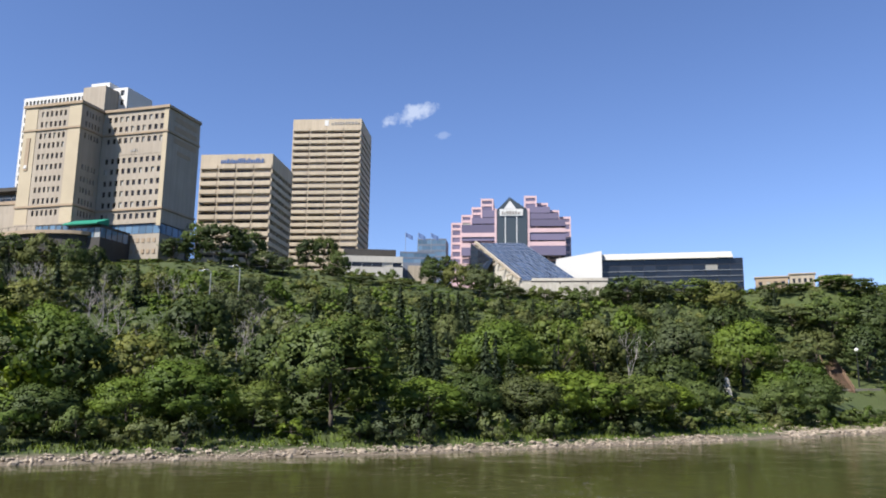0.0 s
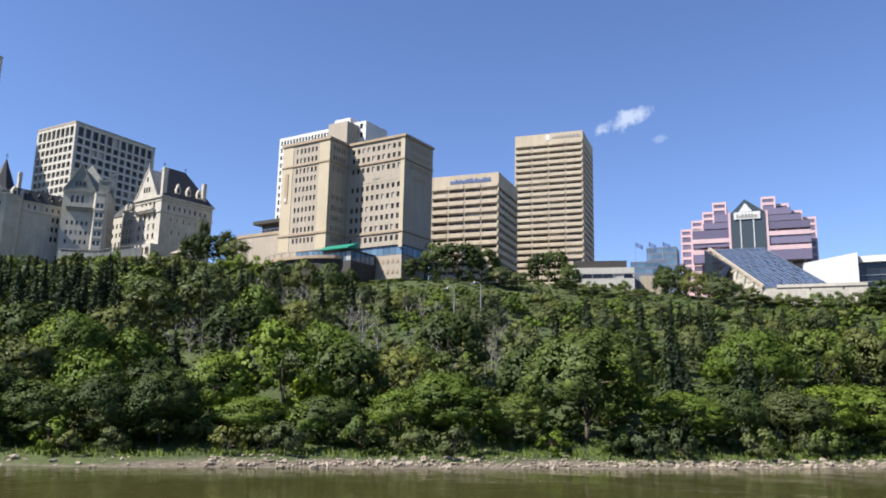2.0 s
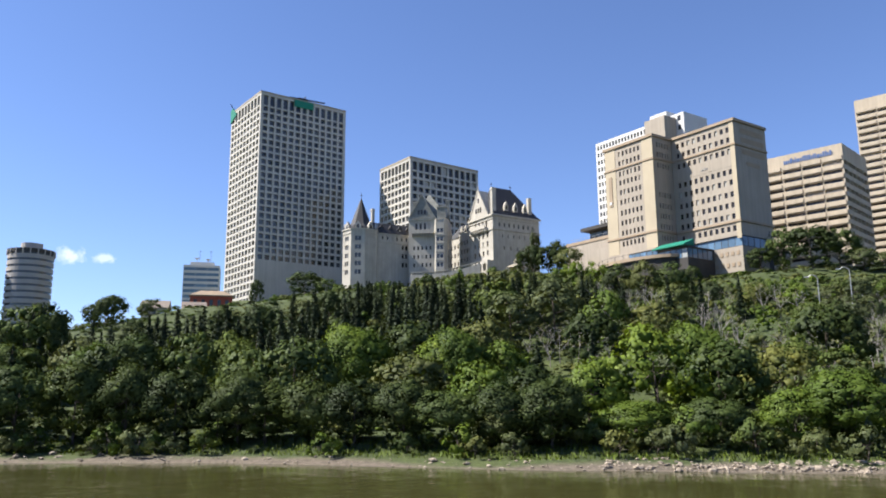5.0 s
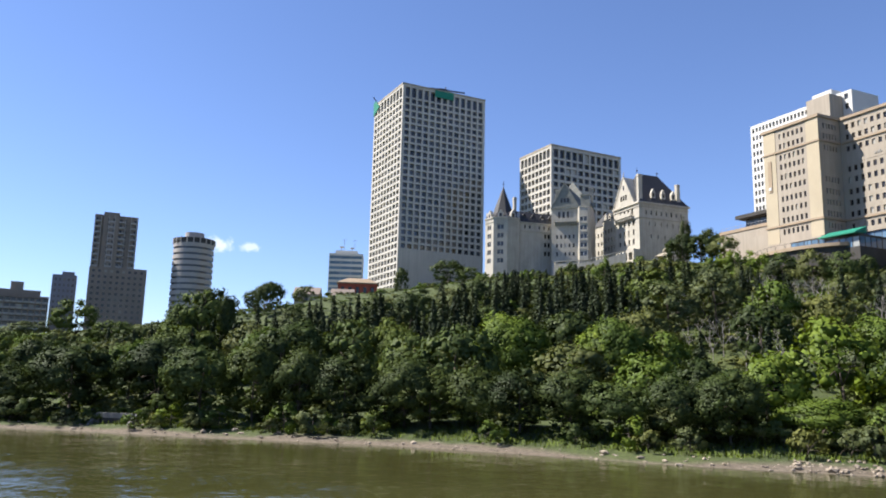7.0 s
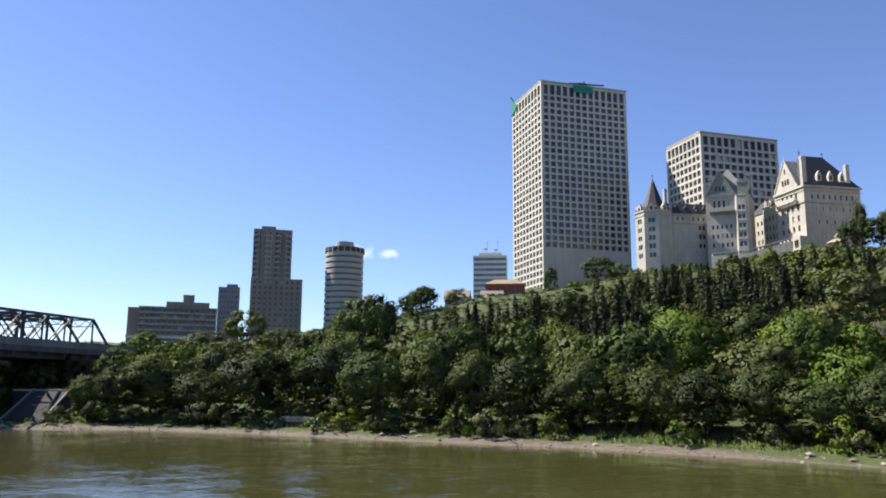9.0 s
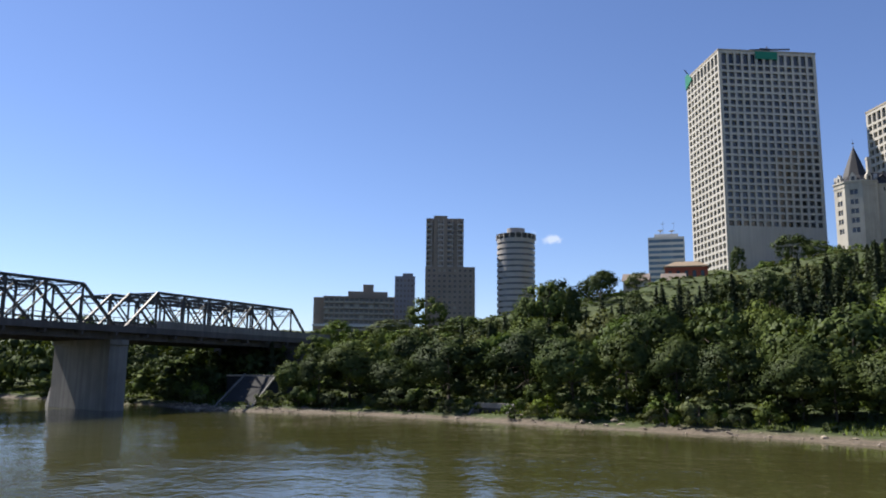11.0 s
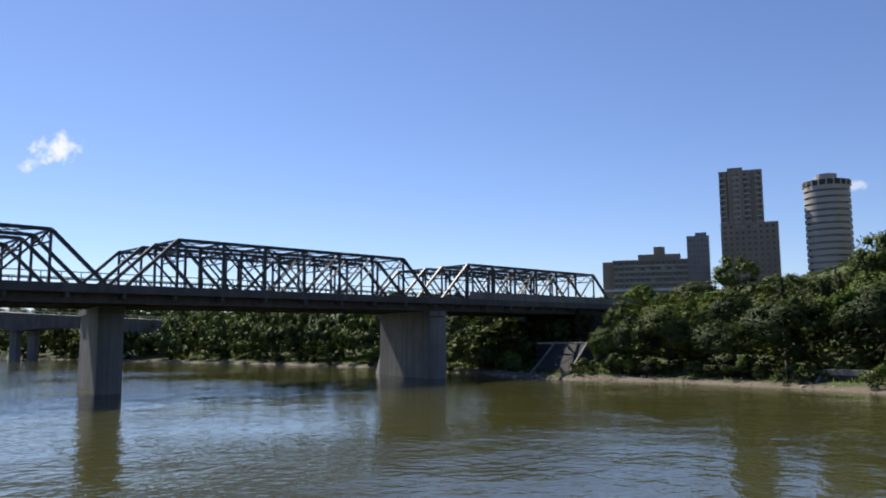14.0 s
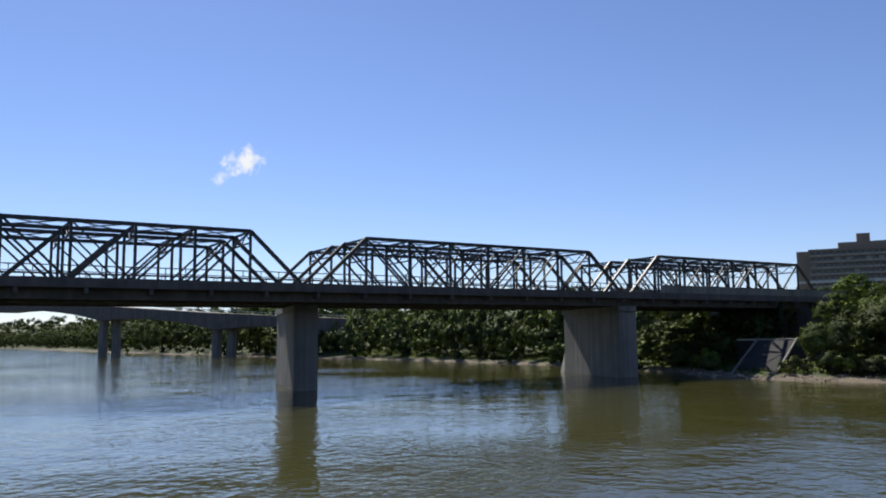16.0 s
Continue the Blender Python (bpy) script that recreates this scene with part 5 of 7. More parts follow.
def truss_bridge(ya, yb, edge0, edge1, label):
    br = thing("truss_bridge", BRIDGE, label, "bridge", "twin truss bridges")
    for s in (-2, -1, 0, 1):
        x0 = s * PITCH_S
        for y in (ya, yb):
            truss(br, x0, y)
        for k in range(7):
            x = x0 + PANEL * k
            part("sway_strut", Build().beam((x, ya, zg(x, TOP - 0.05)), (x, yb, zg(x, TOP - 0.05)), 0.2, 0.28), M_STEEL, br)
            b = Build()
            b.beam((x, ya, zg(x, TOP - 1.5)), (x, yb, zg(x, TOP - 1.5)), 0.14, 0.2)
            n = 4
            for j in range(n):
                u0, u1 = ya + (yb - ya) * j / n, ya + (yb - ya) * (j + 1) / n
                hi, lo = zg(x, TOP - 0.2), zg(x, TOP - 1.4)
                b.beam((x, u0, hi if j % 2 else lo), (x, u1, lo if j % 2 else hi), 0.12)
            part("sway_frame", b, M_STEEL, br)
            if k < 6:
                part("top_brace", Build().beam((x, ya, zg(x, TOP)), (x + PANEL, yb, zg(x + PANEL, TOP)), 0.12), M_STEEL, br)
                part("top_brace", Build().beam((x, yb, zg(x, TOP)), (x + PANEL, ya, zg(x + PANEL, TOP)), 0.12), M_STEEL, br)
    a, c = -130.0, 140.0
    b = Build()
    b.prism([(a, edge0, zg(a, 13.4)), (c, edge0, zg(c, 13.4)), (c, edge1, zg(c, 13.4)), (a, edge1, zg(a, 13.4))], [(a, edge0, zg(a, 14.3)), (c, edge0, zg(c, 14.3)), (c, edge1, zg(c, 14.3)), (a, edge1, zg(a, 14.3))])
    part("deck_slab", b, M_DECK, br, "weathered concrete deck")
    for y in (ya, yb):
        b = Build()
        b.beam((a, y, zg(a, 12.9)), (c, y, zg(c, 12.9)), 0.5, 1.4)
        part("girder", b, M_DECK, br)
    for y in (edge0, edge1):
        b = Build()
        b.beam((a, y, zg(a, 14.0)), (c, y, zg(c, 14.0)), 0.3, 1.1)
        part("fascia", b, M_DECK, br)
        b = Build()
        b.beam((a, y, zg(a, 15.9)), (c, y, zg(c, 15.9)), 0.1, 0.12)
        b.beam((a, y, zg(a, 15.2)), (c, y, zg(c, 15.2)), 0.07, 0.09)
        part("handrail", b, M_STEEL, br)
        b = Build()
        x = a
        while x < c:
            b.beam((x, y, zg(x, 14.4)), (x, y, zg(x, 15.9)), 0.09)
            x += 2.33
        tagged(part("railing", b, M_STEEL, br), kind="stuff")
    # solid pale parapet over the landward span
    for k in range(24):
        x = 57 + 2.4 * k
        part("parapet_panel", Build().box(x, edge0 - 0.05, zg(x, 14.4), x + 2.3, edge0 + 0.05, zg(x, 15.9)), M_PIER, br)
    for k in range(38):
        x = a + 3 + PANEL * k
        part("floor_beam", Build().beam((x, edge0, zg(x, 13.2)), (x, edge1, zg(x, 13.2)), 0.4, 0.9), M_DECK, br)
    return br


truss_bridge(0, 7.1, -2.0, 9.2, "grey riveted steel through-truss road bridge on concrete piers")
truss_bridge(11.8, 20.0, 10.6, 22.0, "second grey steel through-truss road bridge beside the first")


def pier(x, y):
    """A long concrete river pier with a sloping cutwater at its far end."""
    p = thing("bridge_pier", BRIDGE @ pose(x, y, 0, 0, 0, -12.8), "tall streaked concrete river pier with a flared cutwater", "bridge pier", "bridge piers")
    b = Build()
    w0, w1 = 1.75, 1.4
    top, x = zg(x, 12.2), 0.0
    prof = lambda w, y0, y1, n: [(x - w, y0), (x, y0 - n), (x + w, y0), (x + w, y1), (x, y1 + n * 1.6), (x - w, y1)]
    lo, mid, hi = prof(w1 + 0.15, 0, 19.6, 0.6), prof(w1 + 0.06, 0, 19.4, 0.6), prof(w1, 0, 19.4, 0.6)
    lo[4] = (x, 24.0)
    rings = [[(*q, z) for q in ring] for ring, z in ((lo, -3), (lo, 0.3), (mid, 3.9), (hi, top - 0.9))]
    b.add(sum(rings, []), [(6 * j + i, 6 * j + (i + 1) % 6, 6 * j + 6 + (i + 1) % 6, 6 * j + 6 + i) for j in range(3) for i in range(6)])
    part("added_shaft", Build().prism([(-w1 - 0.3, -0.8, -3), (w1 + 0.3, -0.8, -3), (w1 + 0.3, 9.4, -3), (-w1 - 0.3, 9.4, -3)],
                                      [(-w1 - 0.3, -0.8, top - 0.95), (w1 + 0.3, -0.8, top - 0.95), (w1 + 0.3, 9.4, top - 0.95), (-w1 - 0.3, 9.4, top - 0.95)]), M_PIER, p)
    part("shaft", b, M_PIER, p)
    b = Build()
    b.prism([(*q, top - 0.9) for q in prof(w1 + 0.35, -0.9, 19.6, 0.7)], [(*q, top) for q in prof(w1 + 0.35, -0.9, 19.6, 0.7)])
    part("cap", b, M_PIER, p)
    return p


for xp, yp in ((-5.3, 9.1), (50.3, 0.4), (-63.0, 14.0)):
    pier(xp, yp)
abut = thing("bridge_abutment", BRIDGE, "concrete bridge abutment above a dark stone-pitched slope", "abutment")
# concrete in the darker girder colour, which stands for shade beneath the deck
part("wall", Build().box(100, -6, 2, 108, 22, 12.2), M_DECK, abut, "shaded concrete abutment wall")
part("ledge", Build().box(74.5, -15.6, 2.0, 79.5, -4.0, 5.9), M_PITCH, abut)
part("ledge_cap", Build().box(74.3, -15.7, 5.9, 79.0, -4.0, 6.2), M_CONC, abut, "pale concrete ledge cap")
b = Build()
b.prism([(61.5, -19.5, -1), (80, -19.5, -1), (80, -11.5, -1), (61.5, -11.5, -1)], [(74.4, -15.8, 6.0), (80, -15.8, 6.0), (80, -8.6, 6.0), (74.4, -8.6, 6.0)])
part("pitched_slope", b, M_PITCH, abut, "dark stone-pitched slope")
for y0, y1 in ((-19.7, -16.0), (-11.3, -8.4)):
    part("slope_kerb", Build().beam((61.3, y0, -0.6), (74.6, y1, 6.3), 0.3, 0.3), M_PIER, abut, "pale concrete kerb")

# far concrete road bridge
FAR = [(-292, -165, 14.5), (-298.4, -229.6, 18.2), (-314, -306.5, 23.7), (-330, -392, 29.8), (-350, -490, 34.5), (-372, -600, 37.0)]
far = thing("girder_bridge", pose(0, 0, 0), "distant concrete girder road bridge on paired columns", "bridge")
b = Build()
ring = []
for n, ((ax, ay, az), (cx, cy, cz)) in enumerate(zip(FAR, FAR[1:])):
    d = Vector((cx - ax, cy - ay, 0)).normalized()
    s = Vector((-d.y, d.x, 0)) * 5.5
    for k in range(0 if n == 0 else 1, 9):
        u = k / 8
        down = Vector((0, 0, 4.4 + 2.6 * (2 * u - 1) ** 2))
        c = Vector((ax + (cx - ax) * u, ay + (cy - ay) * u, az + (cz - az) * u))
        ring += [c - s - down, c + s - down, c + s, c - s]
b.add(ring, [(4 * j + i, 4 * j + (i + 1) % 4, 4 * j + 4 + (i + 1) % 4, 4 * j + 4 + i) for j in range(len(ring) // 4 - 1) for i in range(4)])
part("deck", b, M_DECK, far)
for px, py, pz in FAR[1:3]:
    d = Vector((FAR[2][0] - FAR[1][0], FAR[2][1] - FAR[1][1], 0)).normalized()
    for off in (-3.2, 3.2):
        q = Vector((-d.y, d.x, 0)) * off * 0.55 + d * off * 0.8
        part("column", Build().beam((px + q.x, py + q.y, -3), (px + q.x, py + q.y, pz - 6), 3.5, sides=8), M_PIER, far)
b = Build()
for (ax, ay, az), (cx, cy, cz) in zip(FAR, FAR[1:]):
    for s in (5.2, -5.2):
        d = Vector((cx - ax, cy - ay, 0)).normalized()
        q = Vector((-d.y, d.x, 0)) * s
        b.beam((ax + q.x, ay + q.y, az + 1.0), (cx + q.x, cy + q.y, cz + 1.0), 0.15, 0.2)
part("guard_rail", b, M_METAL, far)

# storm drain outlet
cul = thing("storm_drain_outlet", pose(-136.6, 15.6, -0.2, 0, 0, 40) @ Matrix.Scale(0.82, 4), "concrete storm drain headwall with sloping wing walls and a dark mouth", "culvert")
b = Build()
b.box(-4.2, 0.0, -1, 3.6, 0.8, 3.3)
b.box(-4.2, -2.2, -1, 3.6, 0, 0.35)
b.prism([(3.6, 0.8, -1), (3.6, -2.6, -1), (4.1, -2.6, -1), (4.1, 0.8, -1)][::-1], [(3.6, 0.8, 3.3), (3.6, -2.6, 0.6), (4.1, -2.6, 0.6), (4.1, 0.8, 3.3)][::-1])
b.prism([(-4.7, 0.8, -1), (-4.7, -2.6, -1), (-4.2, -2.6, -1), (-4.2, 0.8, -1)][::-1], [(-4.7, 0.8, 3.3), (-4.7, -2.6, 0.6), (-4.2, -2.6, 0.6), (-4.2, 0.8, 3.3)][::-1])
part("headwall", b, M_PIER, cul)
# no hole: a flat black panel stands for the shade inside the drain
part("mouth", Build().box(-3.4, -0.06, 0.4, 2.6, 0.02, 2.4), M_BLACK, cul)

# riverside details
mon = thing("white_obelisk", pose(42.9, 187.1, at(42.9, 187.1) - 0.7), "small whitish tapered monument among shrubs", "monument")
b = Build()
b.prism([(-1.25, -1.25, -1.0), (1.25, -1.25, -1.0), (1.25, 1.25, -1.0), (-1.25, 1.25, -1.0)], [(-0.45, -0.45, 4.6), (0.45, -0.45, 4.6), (0.45, 0.45, 4.6), (-0.45, 0.45, 4.6)])
b.cone([(-0.45, -0.45), (0.45, -0.45), (0.45, 0.45), (-0.45, 0.45)], 4.6, (0, 0, 5.2))
part("shaft", b, M_STONE, mon)
part("base", Build().box(-1.5, -1.5, -1.2, 1.5, 1.5, 0.4), M_STONE, mon)
st = thing("timber_stairway", pose(80.0, 216.7, at(80.0, 216.7) - 0.2, 0, 0, -7), "weathered timber stairway up the bank with handrails", "stairway")
for k in range(33):
    part("tread", Build().box(-1.7, 0.62 * k, 0.28 * k, 1.7, 0.62 * k + 0.66, 0.28 * k + 0.14), M_TIMBER, st)
for x in (-1.8, 1.8):
    part("stringer", Build().beam((x, 0, -0.1), (x, 20.5, 9.2), 0.2, 0.6), M_TIMBER, st)
    part("handrail", Build().beam((x, 0, 1.2), (x, 20.5, 10.5), 0.16, 0.2), M_TIMBER, st)
    part("midrail", Build().beam((x, 0, 0.7), (x, 20.5, 10.0), 0.1, 0.14), M_TIMBER, st)
    for k in range(0, 33, 3):
        part("baluster", Build().beam((x, 0.62 * k, 0.28 * k - 1.0), (x, 0.62 * k, 0.28 * k + 1.2), 0.16), M_TIMBER, st)
for name, p, q in (("low", (76.0, 214.6), (92.0, 226.0)), ("up", (68.0, 228.0), (79.0, 234.4))):
    k = thing("path_kerb", pose(p[0], p[1], at(*p), 0, 0, 0), "pale concrete edge of the riverside path", "kerb", "path kerbs")
    for j in range(6):
        u0, u1 = [Vector((p[0] + (q[0] - p[0]) * u, p[1] + (q[1] - p[1]) * u, 0)) for u in (j / 6, (j + 0.97) / 6)]
        c0, c1 = [(u.x - p[0], u.y - p[1], at(u.x, u.y) - at(*p) + 0.15) for u in (u0, u1)]
        part("kerb_block", Build().beam(c0, c1, 0.5, 0.7), M_CONC, k)


def street_lamp(x, y, high, arm, label, globe=False):
    lp = thing("street_lamp", pose(x, y, at(x, y), 0, 0, 200), label, "street lamp", "street lamps")
    part("pole", Build().beam((0, 0, -1), (0, 0, high), 0.36 if globe else 0.26, sides=8, taper=0.55), M_BLACK if globe else M_METAL, lp)
    if globe:
        b = Build()
        rings = [[(0.6 * math.sin(t) * math.cos(a), 0.6 * math.sin(t) * math.sin(a), high + 0.6 - 0.6 * math.cos(t)) for a in np.linspace(0, math.tau, 10, endpoint=False)] for t in np.linspace(0.3, 2.8, 6)]
        for r0, r1 in zip(rings, rings[1:]):
            b.add(r0 + r1, [(i, (i + 1) % 10, 10 + (i + 1) % 10, 10 + i) for i in range(10)])
        part("globe", b, M_SIGNWHITE, lp, "white globe", True)
    else:
        b = Build()
        pts = [(0, 0, high), (arm * 0.35, 0, high + 0.55), (arm * 0.75, 0, high + 0.6), (arm, 0, high + 0.35)]
        for p, q in zip(pts, pts[1:]):
            b.beam(p, q, 0.16, sides=6)
        part("arm", b, M_METAL, lp)
        part("lamp_head", Build().box(arm - 0.15, -0.18, high + 0.15, arm + 0.75, 0.18, high + 0.4), M_METAL, lp)
    return lp


street_lamp(86.1, 224.6, 9.4, 0, "black riverside lamp post with a white globe", True)

# ---- trees ----
CORNERS = np.array([(x, y, z) for x in (-1, 1) for y in (-1, 1) for z in (-1, 1)]) / 3 ** 0.5
SIDES = np.array([(0, 1, 3, 2), (4, 6, 7, 5), (0, 4, 5, 1), (2, 3, 7, 6), (0, 2, 6, 4), (1, 5, 7, 3)])


def foliage(clumps, leaves, size, seed, flat=0.34, heart=None):
    """Leaf sprays on the outside of a heap of clumps, (centre, radius) each: small bent quads, none buried inside another clump."""
    r = np.random.default_rng(seed)
    centres = np.array([c for c, _ in clumps])
    radii = np.array([q for _, q in clumps])
    heart = centres.mean(0) - np.array([0, 0, 0.8]) if heart is None else np.array(heart)
    tries = leaves * 5
    pick = r.choice(len(clumps), tries, p=radii ** 2 / (radii ** 2).sum())
    way = r.normal(size=(tries, 3))
    way /= np.linalg.norm(way, axis=1)[:, None]
    deep = 1.22 - 0.5 * r.random(tries)
    pos = centres[pick] + way * (radii[pick] * deep)[:, None] * np.array([1, 1, 0.85])
    inside = np.zeros(tries, dtype=int)
    for c, q in zip(centres, radii):
        inside += np.linalg.norm((pos - c) / np.array([1, 1, 0.85]), axis=1) < q * 0.78
    out = pos - heart
    out /= np.linalg.norm(out, axis=1)[:, None]
    good = np.flatnonzero((inside == 0) & ((way * out).sum(1) > -0.25))[:leaves]
    pos, way, out, n = pos[good], way[good], out[good], len(good)
    nrm = 0.6 * out + 0.55 * way + r.normal(size=(n, 3)) * flat
    nrm /= np.linalg.norm(nrm, axis=1)[:, None]
    s = np.cross(nrm, r.normal(size=(n, 3)))
    s /= np.linalg.norm(s, axis=1)[:, None]
    t = np.cross(nrm, s)
    a, b = size * (0.55 + 0.75 * r.random(n)), size * (0.4 + 0.5 * r.random(n))
    a, b = a[:, None] / 2, b[:, None] / 2
    v = np.stack([pos - s * a - t * b * 0.5, pos + s * a * 0.3 - t * b, pos + s * a + t * b * 0.4, pos - s * a * 0.2 + t * b], 1)
    soft = 0.8 * out + 0.22 * way + 0.42 * nrm
    soft /= np.linalg.norm(soft, axis=1)[:, None]
    return v.reshape(-1, 3), np.repeat(soft, 4, axis=0)


def core(clumps, seed, share=0.7):
    """Leafy inner masses: a rough lump inside each clump."""
    r = np.random.default_rng(seed)
    out, nrm = [], []
    for c, q in clumps:
        turn = np.array(Euler(r.uniform(0, 3, 3)).to_matrix())
        k = CORNERS @ turn * (1 + r.uniform(-0.2, 0.2, (8, 1))) * q * share * np.array([1, 1, 0.8])
        out.append((k + np.array(c))[SIDES].reshape(-1, 3))
        nrm.append((k / np.linalg.norm(k, axis=1)[:, None])[SIDES].reshape(-1, 3))
    return np.concatenate(out), np.concatenate(nrm)


def leaf_mesh(name, *pieces, material):
    """One mesh of quads from (corners, normals) pieces; the normals follow the clump, so that it is lit as a soft mass."""
    v, nrm = np.concatenate([p[0] for p in pieces]), np.concatenate([p[1] for p in pieces])
    me = bpy.data.meshes.new(name)
    n = len(v) // 4
    me.vertices.add(4 * n)
    me.vertices.foreach_set("co", v.astype(np.float32).ravel())
    me.loops.add(4 * n)
    me.loops.foreach_set("vertex_index", np.arange(4 * n, dtype=np.int32))
    me.polygons.add(n)
    me.polygons.foreach_set("loop_start", np.arange(0, 4 * n, 4, dtype=np.int32))
    me.polygons.foreach_set("use_smooth", np.ones(n, dtype=bool))
    me.materials.append(material)
    me.update(calc_edges=True)
    me.normals_split_custom_set_from_vertices(nrm.tolist())
    return me


def crown_clumps(high, wide, low, count, seed, lobes=5, fat=1.0):
    """Clump centres for an uneven domed crown from height low to high: most on the dome, a few hanging under it."""
    r = random.Random(seed)
    lob = [(r.uniform(0, math.tau), r.uniform(0.1, 0.32), r.uniform(-0.14, 0.1)) for _ in range(lobes)]
    mid = low + (high - low) * 0.42
    out = []
    for k in range(count):
        a = r.uniform(0, math.tau)
        swell = 1.0 + sum(s * math.exp(-4.0 * (1 - math.cos(a - b))) for b, s, _ in lob) * 0.6
        lift = sum(h * math.exp(-4.0 * (1 - math.cos(a - b))) for b, _, h in lob)
        if k % 5 == 4:
            q, d, z = r.uniform(0.15, 0.24), r.uniform(0.2, 0.62), low + (mid - low) * r.uniform(0.1, 0.9)
        else:
            up = math.asin(r.uniform(-0.12, 1.0))
            q, d = r.uniform(0.17, 0.31), 0.78 * math.cos(up) * r.uniform(0.8, 1.0)
            z = mid + (high - mid) * (0.86 * math.sin(up) + lift) * r.uniform(0.88, 1.0)
        q *= wide * fat
        out.append(((math.cos(a) * d * swell * wide, math.sin(a) * d * swell * wide, max(q * 0.5, min(z, high - q * 0.6))), q))
    return out


def trunk_build(high, thick, clumps, limbs, seed):
    r = random.Random(seed)
    b = Build()
    bend = [(0, 0, -0.6)]
    for k in range(1, 5):
        bend.append((bend[-1][0] + r.uniform(-0.2, 0.2), bend[-1][1] + r.uniform(-0.2, 0.2), high * 0.19 * k))
    for k in range(4):
        b.beam(bend[k], bend[k + 1], thick * (1 - 0.19 * k), sides=6, taper=(1 - 0.19 * (k + 1)) / (1 - 0.19 * k))
    for c, _ in r.sample(clumps, min(limbs, len(clumps))):
        k = r.randint(1, 3)
        b.beam(bend[k], c, thick * 0.38, sides=5, taper=0.3)
    return b


def broadleaf(high, wide, leaves, size, material, seed, low=0.16, clumps=26, lobes=5):
    cl = crown_clumps(high, wide, high * low, clumps, seed, lobes)
    trunk = trunk_build(high * 0.9, 0.028 * high + 0.06, cl, 7, seed).mesh("trunk", M_BARK, True)
    return trunk, leaf_mesh("crown", foliage(cl, leaves, size, seed, heart=(0, 0, high * (low + 0.44))), core(cl, seed), material=material)


def conifer(high, wide, leaves, size, seed):
    """A spruce: drooping needle sprays in ragged tiers round a straight stem."""
    r = np.random.default_rng(seed)
    f = 0.04 + 0.95 * r.random(leaves) ** 1.25
    tier = (f * 9.0 + 0.25 * np.sin(seed + f * 31)) % 1.0
    a = r.uniform(0, math.tau, leaves)
    reach = wide * ((1 - f) ** 0.85 * (1.0 - 0.45 * tier) + 0.03) * (0.55 + 0.5 * r.random(leaves)) * (1 + 0.18 * np.sin(3 * a + seed))
    out = np.stack([np.cos(a), np.sin(a), np.zeros(leaves)], 1)
    pos = out * reach[:, None]
    pos[:, 2] = high * f - 0.25 * reach
    side = np.stack([-out[:, 1], out[:, 0], np.zeros(leaves)], 1) + r.normal(size=(leaves, 3)) * 0.25
    fall = out * 0.85 + np.array([0, 0, -0.5]) + r.normal(size=(leaves, 3)) * 0.25
    w, h = (size * (0.45 + 0.5 * r.random(leaves)) * (1.15 - 0.6 * f))[:, None] / 2, (size * (0.8 + 0.7 * r.random(leaves)) * (1.15 - 0.6 * f))[:, None] / 2
    v = np.stack([pos + side * w - fall * h, pos - side * w - fall * h, pos - side * w * 0.5 + fall * h, pos + side * w * 0.5 + fall * h], 1)
    nrm = out * 0.8 + np.array([0, 0, 0.5]) + r.normal(size=(leaves, 3)) * 0.25
    nrm /= np.linalg.norm(nrm, axis=1)[:, None]
    b = Build()
    b.beam((0, 0, -0.5), (0, 0, high), 0.02 * high + 0.08, sides=6, taper=0.1)
    heart = [((0, 0, high * (0.12 + 0.1 * k)), wide * 0.5 * (1 - 0.105 * k)) for k in range(8)]
    return b.mesh("trunk", M_BARK, True), leaf_mesh("crown", (v.reshape(-1, 3), np.repeat(nrm, 4, axis=0)), core(heart, seed, 0.8), material=L_FIR)


def dead_tree(high, seed):
    """A leafless grey tree: forked limbs and fine twigs."""
    r = random.Random(seed)
    b, tw = Build(), Build()

    def grow(p, way, long, thick, depth):
        q = p + way * long
        (b if depth > 1 else tw).beam(p, q, thick, sides=5 if depth > 1 else 3, taper=0.6)
        if depth:
            for _ in range(3 if depth > 1 else 4):
                w = (way + Vector((r.gauss(0, 0.42), r.gauss(0, 0.42), r.uniform(-0.1, 0.35)))).normalized()
                grow(p + way * long * r.uniform(0.55, 1.0), w, long * r.uniform(0.5, 0.75), thick * 0.55, depth - 1)

    grow(Vector((0, 0, -0.5)), Vector((0, 0, 1)), high * 0.42, 0.22, 4)
    return b.mesh("trunk", M_DEAD), tw.mesh("crown", M_DEAD)


